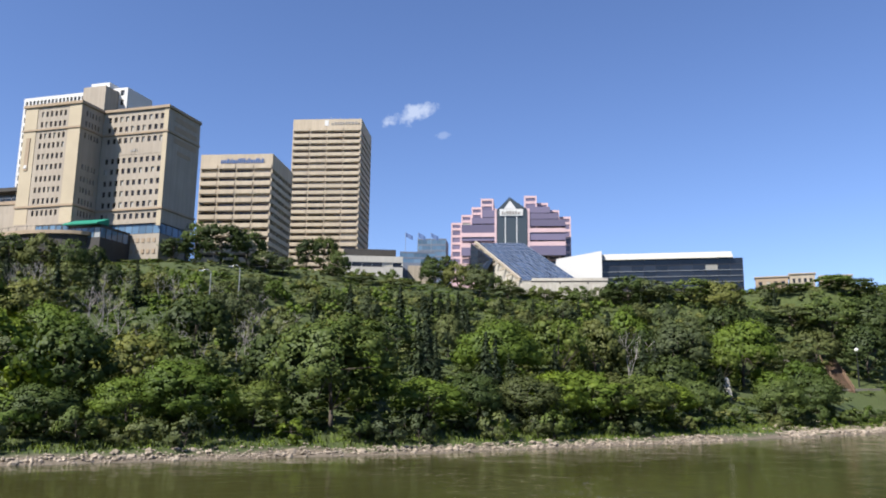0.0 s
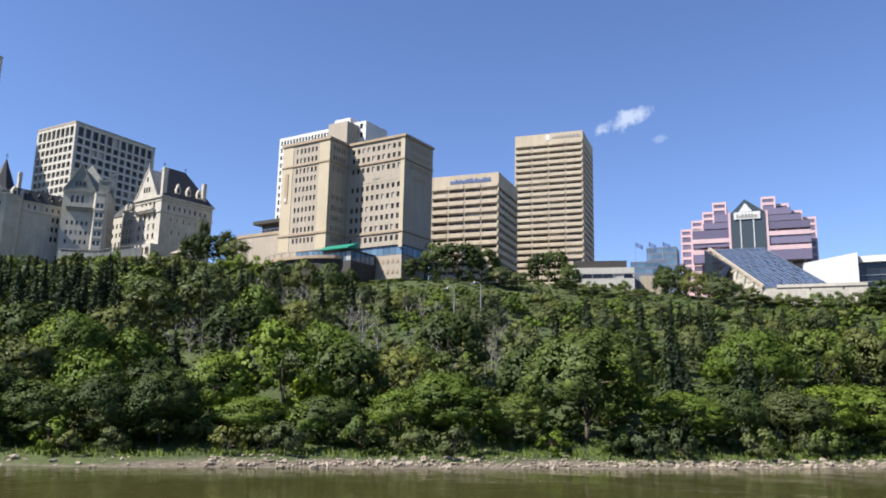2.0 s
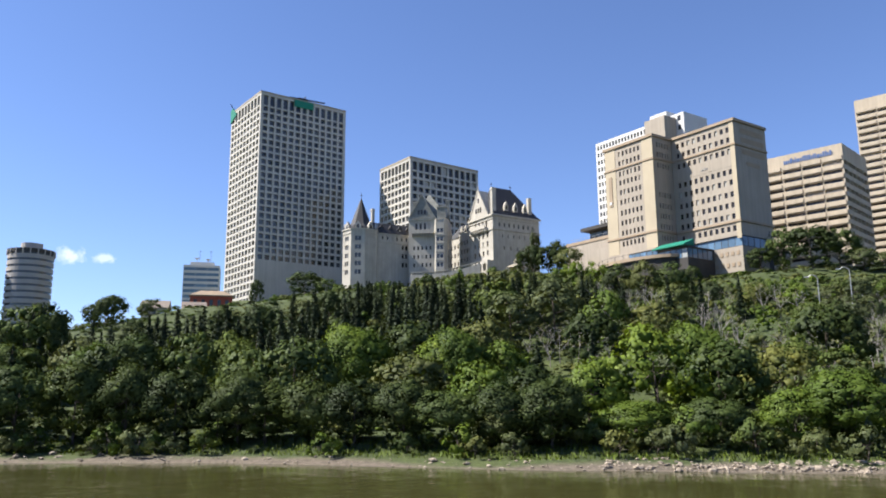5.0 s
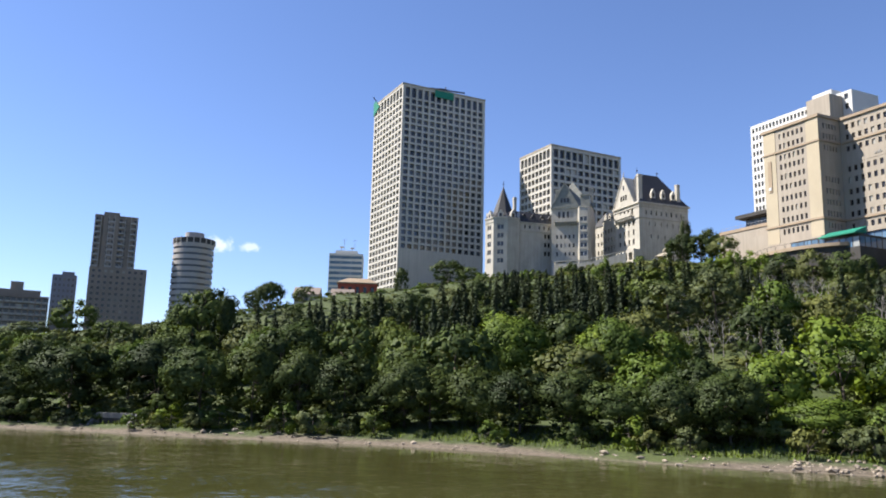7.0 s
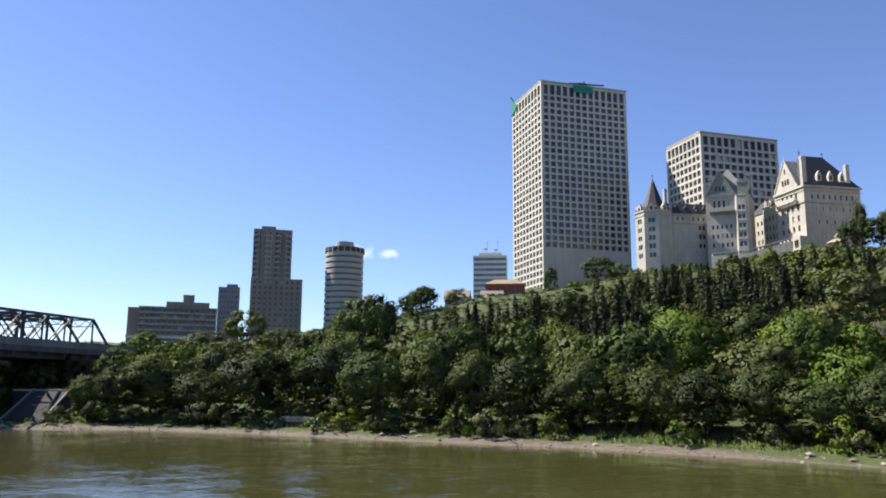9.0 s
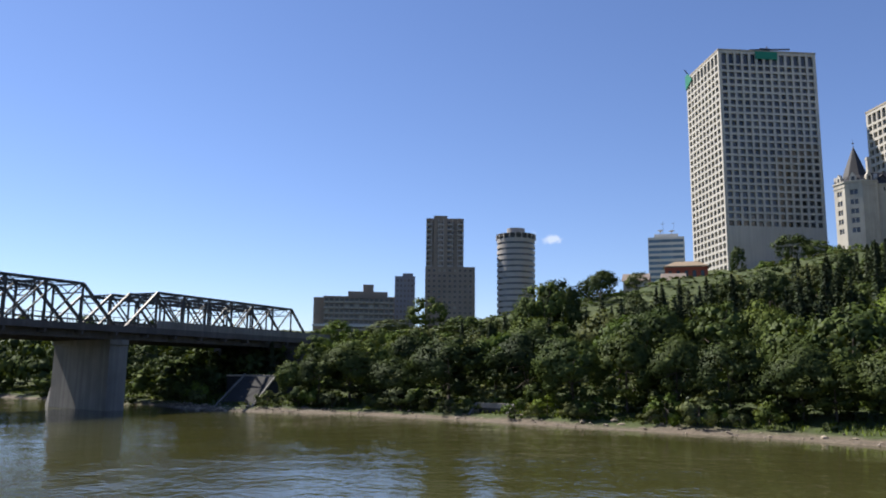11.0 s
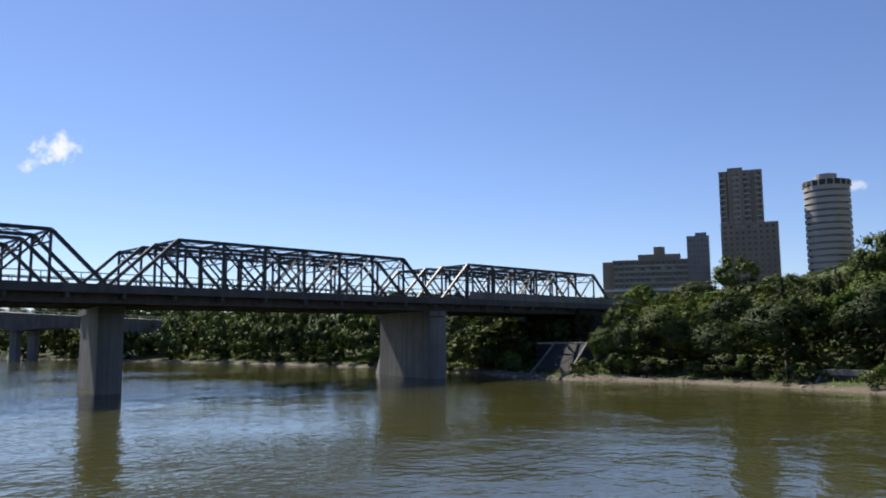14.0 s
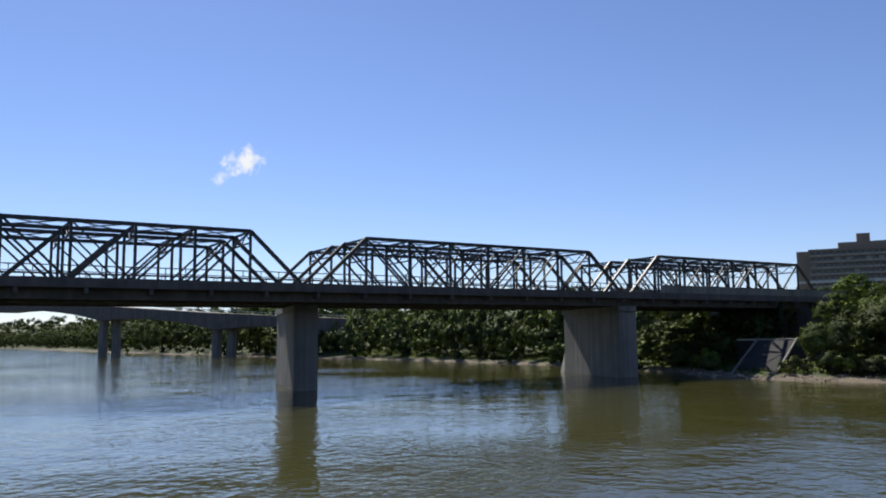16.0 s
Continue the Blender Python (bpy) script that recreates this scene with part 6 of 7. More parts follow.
PROTOS = {
    "big": [broadleaf(14, 6.0, 4000, 0.44, L_MID, 11, 0.06, 62, 8), broadleaf(13, 6.0, 4000, 0.44, L_BRIGHT, 12, 0.05, 62, 8), broadleaf(12, 5.4, 3700, 0.44, L_MID, 13, 0.05, 56, 7),
            broadleaf(12, 5.4, 3700, 0.44, L_GREY, 14, 0.04, 56, 7), broadleaf(11, 5.6, 3700, 0.44, L_OLIVE, 15, 0.05, 56, 8), broadleaf(13, 5.8, 3700, 0.44, L_DARK, 16, 0.05, 56, 8)],
    "mid": [broadleaf(10, 4.6, 1400, 0.47, L_MID, 21, 0.05, 44, 7), broadleaf(9, 4.6, 1400, 0.47, L_BRIGHT, 22, 0.04, 44, 7), broadleaf(11, 4.0, 1300, 0.47, L_GREY, 23, 0.08, 40, 6),
            broadleaf(8.5, 4.8, 1400, 0.47, L_OLIVE, 24, 0.04, 44, 7), broadleaf(10.5, 3.8, 1300, 0.46, L_MID, 25, 0.08, 40, 6), broadleaf(10, 4.4, 1300, 0.47, L_DARK, 26, 0.05, 42, 6)],
    "bush": [broadleaf(4.5, 2.7, 450, 0.44, L_BRIGHT, 31, 0.0, 16, 5), broadleaf(4.0, 2.9, 450, 0.44, L_GREY, 32, 0.0, 16, 5), broadleaf(3.4, 2.4, 460, 0.4, L_OLIVE, 33, 0.0, 14, 5),
             broadleaf(4.2, 2.5, 450, 0.44, L_MID, 34, 0.0, 16, 5)],
    "fir": [conifer(11, 2.9, 620, 0.7, 41), conifer(9, 2.6, 540, 0.68, 42), conifer(12, 2.7, 640, 0.7, 43)],
    "dead": [dead_tree(9, 51), dead_tree(11, 52)],
}
SIZES = {"big": [(14, 6.0), (13, 6.0), (12, 5.4), (12, 5.4), (11, 5.6), (13, 5.8)], "mid": [(10, 4.6), (9, 4.6), (11, 4.0), (8.5, 4.8), (10.5, 3.8), (10, 4.4)]}
LABELS = {"big": ("large leafy deciduous tree at the foot of the bank", "tree", "trees along the river"), "mid": ("leafy deciduous tree on the wooded slope", "tree", "trees on the slope"),
          "bush": ("low dense leafy shrub on the bank", "shrub", "shrubs on the bank"), "fir": ("dark green spruce on the slope", "spruce", "spruces on the slope"),
          "dead": ("bare grey leafless tree on the slope", "bare tree", "bare trees on the slope")}
NAMES = {"big": "deciduous_tree", "mid": "deciduous_tree", "bush": "shrub", "fir": "spruce_tree", "dead": "bare_tree"}


def plant(kind, which, x, y, scale=1.0, tall=1.0, sink=0.0):
    trunk, crown = PROTOS[kind][which % len(PROTOS[kind])]
    root = thing(NAMES[kind], pose(x, y, at(x, y) - sink, 0, 0, rng.uniform(0, 360)) @ Matrix.Diagonal((scale, scale, scale * tall, 1)), *LABELS[kind])
    TAKEN.append((x, y, {"big": 3.6, "mid": 3.3, "bush": 1.1, "fir": 1.3, "dead": 1.4}[kind] * scale))
    part("trunk", trunk, None, root)
    part("crown", crown, None, root)
    return root


TAKEN = []


def sized(kind, which, x, y, high, wide):
    """A tree of a given height and crown radius."""
    h0, w0 = SIZES[kind][which]
    plant(kind, which, x, y, wide / w0, (high / h0) / (wide / w0), 0.3)

# ---- woods on the bank ----
def clear(x, y, r):
    return all((x - a) ** 2 + (y - c) ** 2 > (r + q) ** 2 for a, c, q in TAKEN)


def course(points, step):
    """Places and inland directions at even steps along a shore line."""
    out = []
    for (ax, ay), (bx, by) in zip(points, points[1:]):
        n = max(1, int(math.hypot(bx - ax, by - ay) / step))
        for k in range(n):
            u = k / n
            dx, dy = bx - ax, by - ay
            long = math.hypot(dx, dy)
            out.append((ax + dx * u, ay + dy * u, dy / long, -dx / long))
    return out


GAPS = [(42.9, 187.0, 3.5), (39.5, 174, 3.0), (36, 162, 2.5), (80, 219, 4.5), (81, 228, 4.5), (82, 236, 4.0), (88, 224, 5.0), (77, 208, 4.5), (74, 198, 4.0), (86, 212, 4.5), (80, 202, 4.0),
        (-136, 14.8, 4.5), (-133.5, 11.5, 4.0), (-138, 12, 3.0), (-131, 14, 3.0), (-170, -24, 7.0), (-178, -25, 7.0), (-166, -28, 5.0), (-174, -16, 5.0), (-184, -24, 6.0)]
TAKEN += GAPS
near_shore = [p for p in course(NORTH[2:19], 2.0) if -190 < p[0] < 110]

# leading trees: place, height, crown radius, sort
EAST_TREES = [
    (-73.4, 66.3, 4.6, 4.3, 3), (-69.3, 68.9, 8.3, 4.4, 0), (-61, 74.6, 5.3, 4.9, 1), (-53, 80.1, 5.8, 4.2, 2), (-46.2, 84.4, 6.9, 4.2, 1), (-41.1, 87.9, 9, 5.7, 1),
    (-34.4, 92.6, 6.4, 4, 2), (-26.2, 98.1, 14.7, 7.5, 0), (-14.9, 107.1, 7.3, 5.6, 1), (-8.5, 112.2, 8, 4.2, 2), (-1, 118.3, 7.7, 5.3, 4),
    (7.9, 126.4, 8.9, 6.6, 1), (16.6, 134.5, 8.4, 6, 2), (2.4, 121, 8.8, 4.9, 1), (11.6, 130, 7.9, 5.2, 4), (22.2, 140.3, 7.3, 4.7, 1), (28.6, 146.2, 7.9, 4.3, 2),
    (46.5, 163.5, 8.5, 5.2, 2), (58.5, 175.0, 10, 6.0, 0)]
# sort 5 here: darker leaves carry the backlit shade of these crowns
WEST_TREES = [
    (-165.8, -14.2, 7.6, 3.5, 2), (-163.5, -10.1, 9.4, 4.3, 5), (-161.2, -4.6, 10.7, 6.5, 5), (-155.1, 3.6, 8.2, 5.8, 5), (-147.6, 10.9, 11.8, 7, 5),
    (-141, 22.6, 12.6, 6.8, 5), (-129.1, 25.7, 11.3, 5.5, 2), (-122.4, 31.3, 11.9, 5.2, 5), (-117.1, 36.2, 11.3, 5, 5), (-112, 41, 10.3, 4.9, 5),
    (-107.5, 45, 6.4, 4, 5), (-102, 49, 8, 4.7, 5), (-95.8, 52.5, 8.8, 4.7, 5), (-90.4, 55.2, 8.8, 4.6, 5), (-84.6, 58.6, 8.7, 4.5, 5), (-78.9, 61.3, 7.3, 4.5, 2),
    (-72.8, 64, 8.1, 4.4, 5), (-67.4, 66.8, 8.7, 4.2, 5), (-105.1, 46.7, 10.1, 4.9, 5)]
TIER_TREES = [
    (-113.7, 74.1, 13.5, 6.8, 1), (-98.5, 82.1, 13.1, 5.7, 1), (-145.4, 47.8, 13.5, 6.4, 0), (-66.7, 101, 13, 6.2, 1), (-5.2, 148.3, 12.2, 6.6, 1),
    (-164.5, 33.3, 12.1, 6.9, 2), (-55.1, 109, 9.8, 4.5, 0), (-115.1, 73.3, 14.2, 6.9, 1), (-100.6, 81, 11.6, 5.6, 1), (-7.6, 146.3, 13.5, 7.5, 1),
    (32.3, 184.7, 16.3, 7.5, 3), (50.2, 200.8, 17.7, 9.1, 1), (-131.5, 60.3, 13.5, 5.1, 0), (-68.4, 99.6, 11.3, 5.3, 3)]
CREST_EAST_TREES = [
    (-36.3, 259.5, 13.2, 3.8, 5), (-30.5, 260.2, 13.6, 4.2, 5), (-22.8, 261, 11.6, 4.8, 2), (-15.9, 261.5, 9.6, 4.8, 0), (-10.1, 261.8, 7.6, 3.8, 3),
    (77.9, 250.2, 6.7, 9.6, 2), (88.5, 246.6, 13.7, 10.5, 0), (99.4, 245.6, 17.6, 10.6, 5), (77.4, 230.4, 10.6, 7.4, 3), (91.2, 230.6, 16.2, 7.6, 5),
    (62.6, 236.9, 10.1, 8.9, 5), (63.7, 215.8, 10.7, 7.4, 2), (-117, 157.3, 9.8, 4.3, 2), (-110.8, 159.2, 10.4, 4.2, 3), (-105.5, 162.8, 10, 4.2, 0),
    (-102.2, 167.2, 8.3, 3.1, 5), (-96.4, 193.3, 7.3, 4.4, 5), (-8.8, 237.8, 4.2, 6.1, 2), (1.6, 245, 3.3, 6.3, 3), (14, 247.6, 4.2, 6.3, 0),
    (23.8, 248.9, 5.6, 5.5, 5), (-41.1, 221.2, 2.5, 4.9, 3), (-50.8, 219.2, 2.5, 4.9, 2), (-58.9, 217.2, 3.5, 4.1, 5), (-93.8, 201.2, 13.4, 4.9, 0),
    (-84.8, 197.6, 11.8, 7.1, 5), (-81.1, 206.7, 11.3, 4.9, 0), (-74, 201.9, 6.5, 3.9, 2), (-69.6, 203.4, 5.9, 3.9, 2), (-70.6, 229.4, 11.6, 4.4, 5),
    (-66.2, 232.8, 13.4, 4.9, 5), (-61.3, 232, 8.8, 3.5, 0), (-31.8, 237.9, 8.9, 4.4, 0), (-24.2, 233.7, 8.2, 5.1, 3), (-17, 229.4, 9.7, 5, 2),
    (28.3, 248.4, 10.5, 7.3, 0), (35.1, 247.5, 8.7, 7.3, 2), (47.8, 250.5, 8.1, 8.4, 0), (56, 248.8, 11.3, 7.4, 3)]
CREST_MID_TREES = [
    (80.4, 268.2, 3.3, 8.2, 0), (96.7, 268.1, 4.7, 8.3, 1), (102.8, 265.8, 7.1, 8.3, 5), (111.3, 267.8, 9.6, 6.3, 0), (-174.6, 195.1, 17, 2.5, 3),
    (-172.3, 204.5, 16, 4.3, 5), (-168.1, 205.3, 14.4, 3.9, 5), (-267.9, 143, 13.2, 3.5, 5), (-254.3, 155.5, 12.5, 7.3, 5), (-250.1, 161.6, 8.9, 5.4, 0),
    (-247.2, 81.9, 9.8, 6, 5), (-244, 75.9, 7.7, 4.6, 5), (-247.9, 93.6, 7.8, 3.8, 2)]
CREST_WEST_TREES = [
    (-191.5, 43.1, 16.5, 6.9, 0), (-190.1, 48, 14.2, 4.2, 5), (-196.6, 48, 15.8, 6.2, 5), (-194.1, 40, 12.5, 4, 0), (-234.1, 75.4, 9.7, 4.3, 5),
    (-244.1, 25.4, 12.6, 5.9, 0), (-236.1, 12.6, 7.1, 6.4, 2), (-217.6, -3, 7.5, 5.1, 1), (-222.5, 30.8, 6.5, 5.4, 0), (-210.6, 36.9, 6.6, 4.4, 2)]
BARE_TREES = [
    (-78.9, 139.2, 3.4, 1.2, 0), (-71.5, 148.7, 4, 1.2, 1), (-69.4, 133, 3.1, 1.1, 0), (-76.1, 129.3, 2.5, 1.1, 1), (-89.6, 138.6, 2.7, 1.2, 0),
    (-91.3, 131.4, 2.5, 1.2, 1), (-62, 125.5, 3.8, 1, 0), (-86.5, 157.8, 2.5, 1.3, 1), (-66.9, 145.3, 2.6, 1.2, 0), (-103.4, 141.2, 2.5, 1.3, 1),
    (-46.8, 184.1, 4.6, 1.4, 0), (19, 168.9, 16.5, 1.2, 1)]
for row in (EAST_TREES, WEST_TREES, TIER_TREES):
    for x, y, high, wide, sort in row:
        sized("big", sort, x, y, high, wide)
for row in (CREST_EAST_TREES, CREST_MID_TREES, CREST_WEST_TREES):
    for x, y, high, wide, sort in row:
        sized("mid", sort, x, y, high, wide)
for x, y, high, wide, sort in BARE_TREES:
    plant("dead", sort, x, y, high / (9 if sort == 0 else 11), 1.0, 0.3)
for x, y, top in ((-67.5, 147.0, 26.5), (-64.0, 148.0, 27.0), (-61.0, 149.5, 27.5), (-65.5, 152.0, 27.0), (-58.5, 152.5, 27.5)):
    sized("mid", 2, x, y, max(3.0, top - at(x, y)), 2.8)
for x, y, k in ((-141.0, 9.5, 1), (-140.0, 13.0, 3), (-130.5, 17.0, 0), (-128.5, 19.5, 2), (-133.0, 19.5, 3)):
    plant("bush", k, x, y, 0.7, 0.9, 0.2)
# how high the woods reach, by bearing from the river (degrees left of +y), as a slope
BROW_AZ = [-30, -14, -2.3, 10.3, 18.7, 30.2, 36.3, 42.6, 54.5, 62.8, 66.5, 70.5, 76, 85, 100]
BROW_UP = [0.125, 0.122, 0.112, 0.130, 0.142, 0.146, 0.160, 0.166, 0.146, 0.120, 0.104, 0.098, 0.072, 0.052, 0.04]


def head_room(x, y, ground_z=None):
    dx, dy = x + 8, y + 7
    up = float(np.interp(math.degrees(math.atan2(-dx, dy)), BROW_AZ, BROW_UP))
    return max(1.5, 7.5 + up * math.hypot(dx, dy) - (at(x, y) if ground_z is None else ground_z))


# trees and shrubs on the brow between the chateau and the podium, and under the conference terrace
for x, y, high, wide, sort in ((-166.5, 183.5, 11.0, 4.6, 5), (-159.5, 183.0, 10.0, 4.8, 5), (-152.0, 184.0, 9.0, 4.6, 2), (-172.0, 186.0, 9.0, 3.6, 5)):
    sized("mid", sort, x, y, high, wide)
for x, y in ((-147.5, 172.0), (-143.5, 174.5), (-139.5, 172.0), (-135.5, 174.0), (-131.5, 171.5), (-127.5, 174.5), (-0.5, 258.0), (4.0, 257.0), (9.0, 258.0), (14.0, 257.2), (19.0, 258.2), (24.0, 257.5), (-63.0, 247.0), (-58.0, 248.0), (-53.0, 249.0), (-48.0, 250.0)):
    plant("bush", 0 if x < -100 else rng.choice((1, 3)), x, y, rng.uniform(1.1, 1.35), rng.uniform(0.9, 1.1), 0.3)
# shrubs below the chateau's terrace and at its foot
for k in range(26):
    u = k / 25
    x, y = -238 + 62 * u + rng.uniform(-1.5, 1.5), 157 + 33 * u + rng.uniform(-2, 2)
    plant("bush", rng.choice((0, 2, 3)), x, y, rng.uniform(0.75, 1.15), min(1.2, max(0.3, (head_room(x, y) + 1.2) / 4.4)), 0.3)
for k, (x, y, nx_, ny_) in enumerate(near_shore):
    for d in (rng.uniform(3.6, 6.0) if x < -85 else rng.uniform(4.6, 7.5), rng.uniform(8.0, 11.0)):
        if rng.random() > (0.85 if x < -85 else 0.5 if x < 20 or d > 8 else 0.08):
            continue
        px, py = x + nx_ * d, y + ny_ * d
        if clear(px, py, 0.6):
            plant("bush", rng.randrange(4), px, py, rng.uniform(0.6, 1.05), rng.uniform(0.8, 1.1), 0.3)

# the slope
tries, made = 0, {"mid": 0, "fir": 0, "dead": 0, "bush": 0}
while tries < 16000 and sum(made.values()) < 700:
    tries += 1
    x, y = rng.uniform(-345, 150), rng.uniform(-60, 300)
    d = inland_at(x, y)
    if not 17 < d < (165 if x > -255 else 260):
        continue
    room = head_room(x, y)
    if room < 1.6 or room < 4.0 and rng.random() < 0.7:
        continue
    if x < -185 and d > 70 and rng.random() < 0.8:
        continue
    grove = noise.noise(Vector((x * 0.03, y * 0.03, 3.0)))
    if -120 < x < -50 and 105 < y < 170 and rng.random() < 0.55:
        kind = "dead"
    elif rng.random() < (0.72 if -190 < x < -102 and 42 < d < 126 else 0.35 if grove < -0.15 and x < 0 else 0.04):
        kind = "fir"
    else:
        kind = "mid"
    s, tall = rng.uniform(0.95, 1.55), rng.uniform(0.85, 1.08)
    if kind == "dead":
        s = rng.uniform(0.7, 1.0)
    elif kind == "fir":
        s = rng.uniform(0.75, 1.25)
    elif x > -80 and d > 55:
        s = rng.uniform(0.55, 0.9)
    if 11 * s * tall > room:
        s = room / (11 * tall)
        if s < 0.5:
            kind, s = "bush", min(1.3, room / 4.4)
    if kind == "bush" and made["bush"] > 140 or kind == "mid" and made["mid"] > 192 or not clear(x, y, {"mid": 2.6, "fir": 1.1, "dead": 1.2, "bush": 1.6}[kind] * s):
        continue
    plant(kind, rng.choice((0, 1, 1, 3, 4, 5, 5) if d < 55 else (2, 3, 3, 2, 1, 0) if x > -105 else (2, 2, 4, 3, 5, 0)) if kind == "mid" else rng.randrange(6), x, y, s, tall, 0.3)
    made[kind] += 1


# ---- undergrowth, far woods, grass and stones ----
def stuff_crowns(name, places, leaves, size, material, label, category):
    """Many crowns in one mesh, turned and scaled from a dozen patterns: places of (x, y, z, height, radius)."""
    forms = []
    for k in range(12):
        cl = crown_clumps(4.0, 3.0, 0.0, 6, 900 + k, 4, 1.5)
        leaf, mass = foliage(cl, leaves, size, 300 + k, 0.34, (0, 0, 1.4)), core(cl, 300 + k)
        forms.append((np.concatenate([leaf[0], mass[0]]), np.concatenate([leaf[1], mass[1]])))
    spot, face = [], []
    for k, (x, y, z, high, wide) in enumerate(places):
        a = k * 2.4
        turn = np.array([[math.cos(a), math.sin(a), 0], [-math.sin(a), math.cos(a), 0], [0, 0, 1]])
        v, nrm = forms[k % 12]
        spot.append(v @ turn * np.array([wide / 3, wide / 3, high / 4]) + np.array([x, y, z - 0.5]))
        face.append(nrm @ turn)
    tagged(new(name, leaf_mesh(name, (np.concatenate(spot), np.concatenate(face)), material=material)), label, category, kind="stuff")


under = {0: [], 1: [], 2: [], 3: []}
spots = np.array([(-380 + 4.9 * c + rng.uniform(-2, 2), -60 + 4.9 * k + rng.uniform(-2, 2)) for k in range(76) for c in range(106)])
deep_in, level = away(NORTH, spots[:, 0], spots[:, 1]), lay(spots[:, 0], spots[:, 1])
for (x, y), d, z in zip(spots.tolist(), deep_in.tolist(), level.tolist()):
    if (9.0 < d < 182 or y < 120 and x < -230 and 9.0 < d < 290) and not (x > -60 and 16 < d < 27 and rng.random() < 0.5) and all((x - a) ** 2 + (y - c) ** 2 > q * q for a, c, q in GAPS):
        high = min(rng.uniform(1.2, 3.0) + 1.4 * min(1.0, max(0.0, d - 35) / 40), head_room(x, y, z))
        if x < -185 and d > 70:
            high = min(high, rng.uniform(0.7, 1.8))
        under[rng.randrange(4)].append((x, y, z, max(high, 0.8), rng.uniform(2.4, 3.6)))
for k, m in ((0, L_MID), (1, L_OLIVE), (2, L_BRIGHT), (3, L_GREY)):
    stuff_crowns("undergrowth", under[k], 56, 0.62, m, "tangled green undergrowth covering the slope", "undergrowth")

wood = {0: [], 1: []}
for x, y, nx_, ny_ in course(NORTH[16:21], 4.5) + course(NORTH[20:27], 8.0):
    for row in range(4):
        d = 5 + row * rng.uniform(7, 12)
        px, py = x + nx_ * d + rng.uniform(-3, 3), y + ny_ * d + rng.uniform(-3, 3)
        if all((px - a) ** 2 + (py - c) ** 2 > (q + 2) ** 2 for a, c, q in GAPS):
            wood[0 if rng.random() < 0.3 else 1].append((px, py, at(px, py), (rng.uniform(8, 15) if y < -75 else rng.uniform(4, 8)), rng.uniform(4.0, 6.5)))
for x, y, nx_, ny_ in course(NORTH[19:26], 15.0):
    for d in (48, 72, 100, 135):
        px, py = x + nx_ * d + rng.uniform(-9, 9), y + ny_ * d + rng.uniform(-9, 9)
        wood[rng.randrange(2)].append((px, py, at(px, py), rng.uniform(9, 15), rng.uniform(7, 10)))
for k in range(90):
    u, d = rng.uniform(-1, 1), rng.uniform(850, 940)
    a = radians(124.2 - 2.4 * u)
    px, py = -26 - math.sin(a) * d, -26 + math.cos(a) * d
    wood[k % 2].append((px, py, at(px, py), (12.5 - 9 * u * u) * rng.uniform(0.75, 1.0) + 1, rng.uniform(5, 8)))
# mostly the darker leaves: the far bank's backlit shade is in the colour
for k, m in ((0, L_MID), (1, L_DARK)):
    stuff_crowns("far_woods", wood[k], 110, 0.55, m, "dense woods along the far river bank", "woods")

r = np.random.default_rng(5)
blades = []
for x, y, nx_, ny_ in course(NORTH[3:20], 0.5):
    for _ in range(46):
        d = r.uniform(3.5, 12)
        blades.append((x + nx_ * d + r.uniform(-0.3, 0.3), y + ny_ * d + r.uniform(-0.3, 0.3)))
blades = np.array(blades)
gz = lay(blades[:, 0], blades[:, 1])
h, w, a = r.uniform(0.2, 0.62, len(blades)), r.uniform(0.03, 0.075, len(blades)), r.uniform(0, math.tau, len(blades))
sx, sy = np.cos(a) * w, np.sin(a) * w
lean = r.normal(0, 0.15, (len(blades), 2))
v = np.stack([np.stack([blades[:, 0] - sx, blades[:, 1] - sy, gz - 0.05], 1), np.stack([blades[:, 0] + sx, blades[:, 1] + sy, gz - 0.05], 1),
              np.stack([blades[:, 0] + sx * 0.3 + lean[:, 0], blades[:, 1] + sy * 0.3 + lean[:, 1], gz + h], 1), np.stack([blades[:, 0] - sx * 0.3 + lean[:, 0], blades[:, 1] - sy * 0.3 + lean[:, 1], gz + h], 1)], 1).reshape(-1, 3)
tagged(new("bank_grass", leaf_mesh("bank_grass", (v, np.tile((-0.2, -0.3, 0.93), (len(v), 1))), material=L_BRIGHT)), "rough grass and weeds on the bank", "grass", kind="stuff")

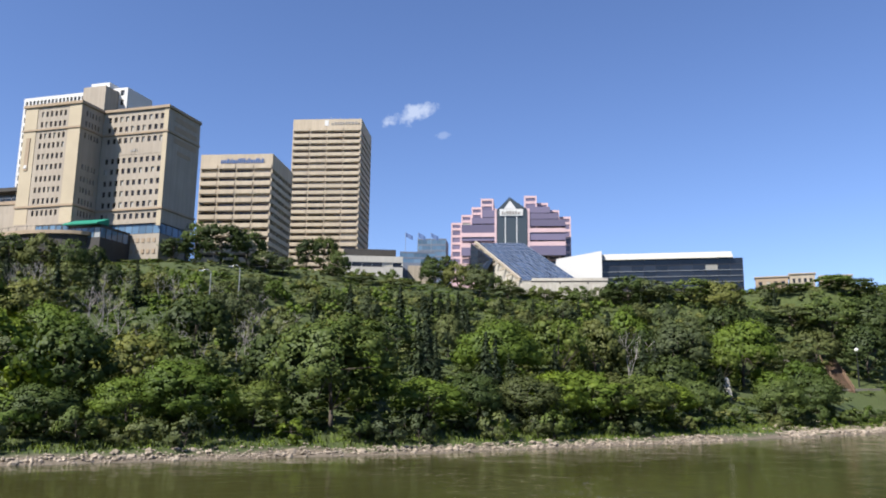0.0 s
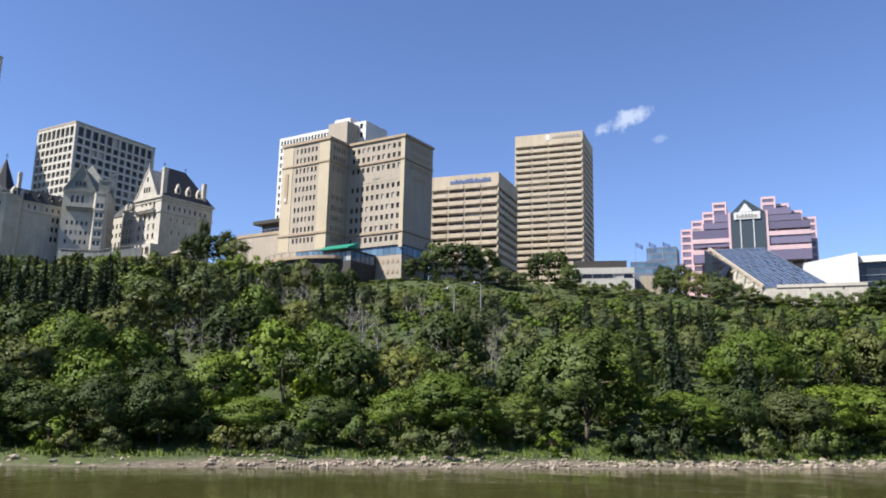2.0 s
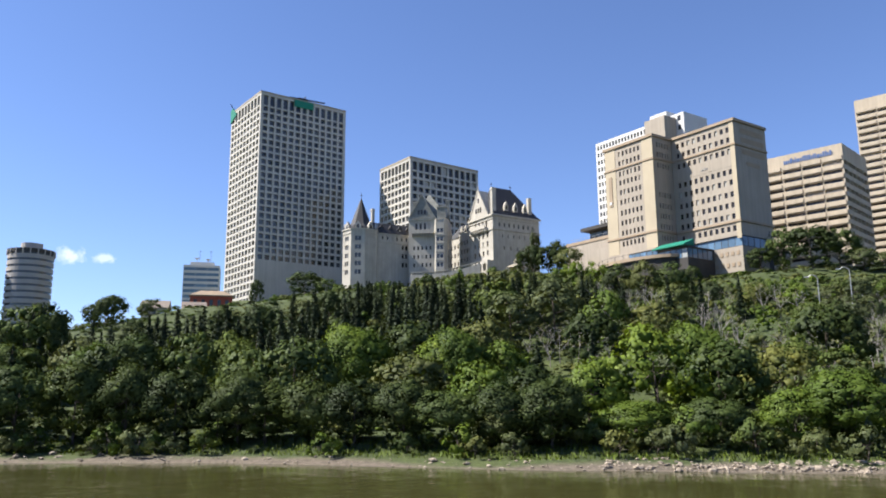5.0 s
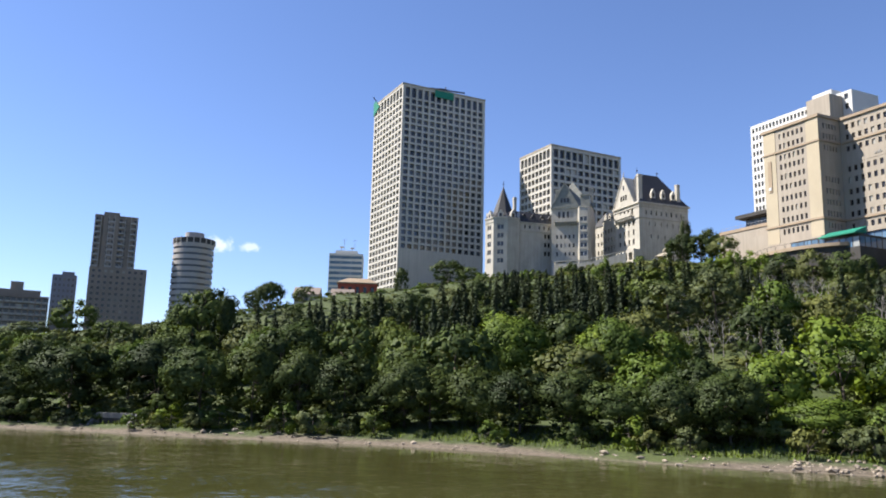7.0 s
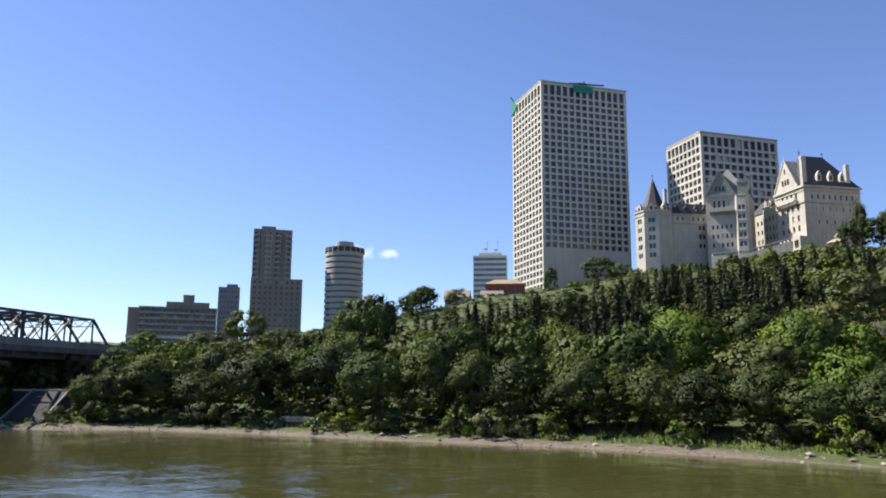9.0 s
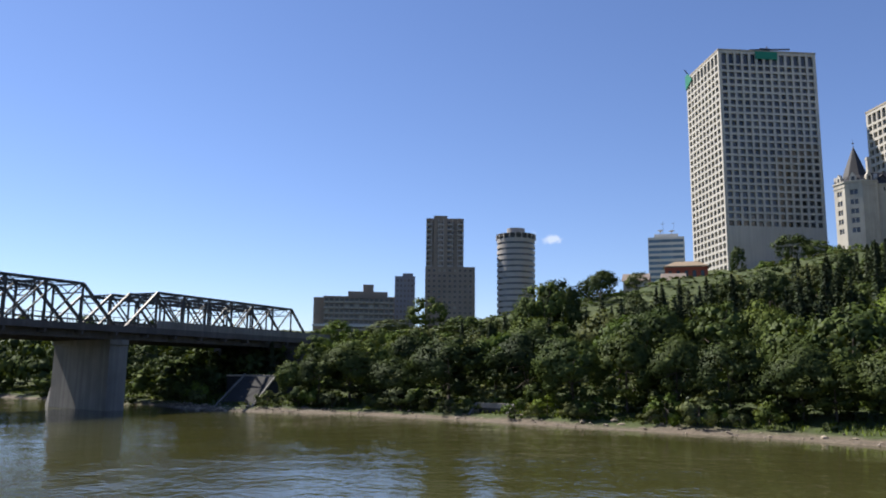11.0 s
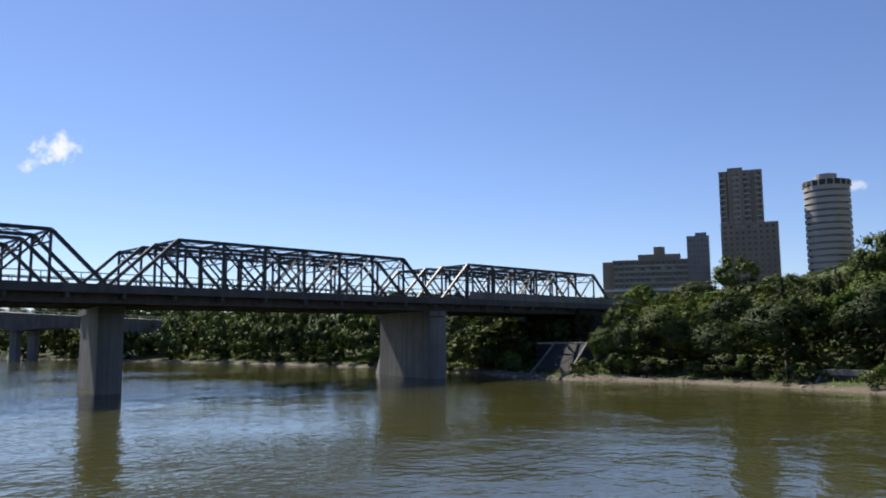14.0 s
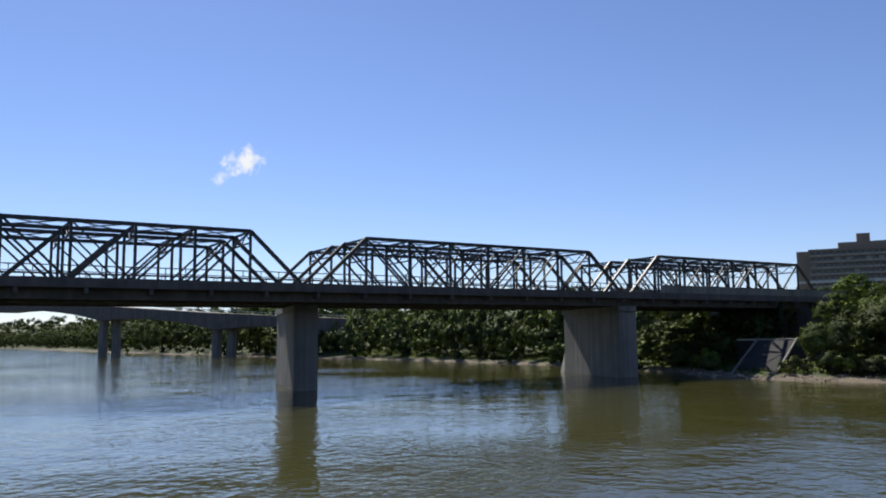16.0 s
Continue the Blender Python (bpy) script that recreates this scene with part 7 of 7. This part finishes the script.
# riprap
ico = bmesh.new()
bmesh.ops.create_icosphere(ico, subdivisions=1, radius=1.0)
unit = np.array([q.co[:] for q in ico.verts])
tris = np.array([[q.index for q in f.verts] for f in ico.faces])
ico.free()
vs, fs, total = [], [], 0
for x, y, nx_, ny_ in course(NORTH[3:21], 0.4):
    rocky = 1.0 if -58 < x < 30 or x > 45 else 0.5 if -190 < x < -155 else 0.12
    big = 2.0 if x > 40 else 1.0
    for _ in range(6 if x > 40 else 5):
        if r.random() > rocky:
            continue
        d = abs(r.normal(0, 1.6 * big)) + r.uniform(-0.3, 1.2)
        px, py = x + nx_ * d, y + ny_ * d
        s = r.uniform(0.06, 0.24) * (2.0 if r.random() < 0.10 else 1.0) * (0.5 + 0.5 * big)
        q = unit * (1 + r.uniform(-0.28, 0.28, (len(unit), 1))) * s * np.array([r.uniform(0.8, 1.6), r.uniform(0.8, 1.4), r.uniform(0.45, 0.8)])
        ang = r.uniform(0, math.tau)
        q = np.stack([q[:, 0] * math.cos(ang) - q[:, 1] * math.sin(ang), q[:, 0] * math.sin(ang) + q[:, 1] * math.cos(ang), q[:, 2]], 1)
        vs.append(q + np.array([px, py, 0]))
        fs.append(tris + total)
        total += len(unit)
vs = np.concatenate(vs)
cent = vs.reshape(-1, len(unit), 3).mean(1)
vs = vs.reshape(-1, len(unit), 3)
vs[:, :, 2] += (np.maximum(lay(cent[:, 0], cent[:, 1]), -0.1) + 0.05)[:, None]
me = bpy.data.meshes.new("riprap_stones")
me.from_pydata(vs.reshape(-1, 3).tolist(), [], np.concatenate(fs).tolist())
me.materials.append(M_ROCK)
tagged(new("riprap_stones", me), "pale broken stones along the waterline", "stones", kind="stuff")

for x, y, z_top in ((-66.7, 150.9, 30.6), (-61.4, 153.1, 31.8)):
    street_lamp(x, y, z_top - at(x, y), 1.6, "tall galvanised street lamp rising out of the trees")

for x, y, w, d, z in ((-774.6, -526.5, 15, 12, 41.0), (-827.7, -435.9, 24, 14, 38.5), (-840, -420, 10, 12, 41.5)):
    hs = thing("distant_building", pose(x, y, 0, 0, 0, 60), "small grey building on the far skyline", "building", "distant buildings")
    blk = Block(hs, M_BALC)
    blk.box(0, w, 0, d, at(x, y) - 2, z, front=rows_of([z - 2 - 3.2 * j for j in range(3)], 1.6, spans(0.5, w - 0.5, 5, 0.7)), deep=0.3, glass=P_DARK)
    blk.done()
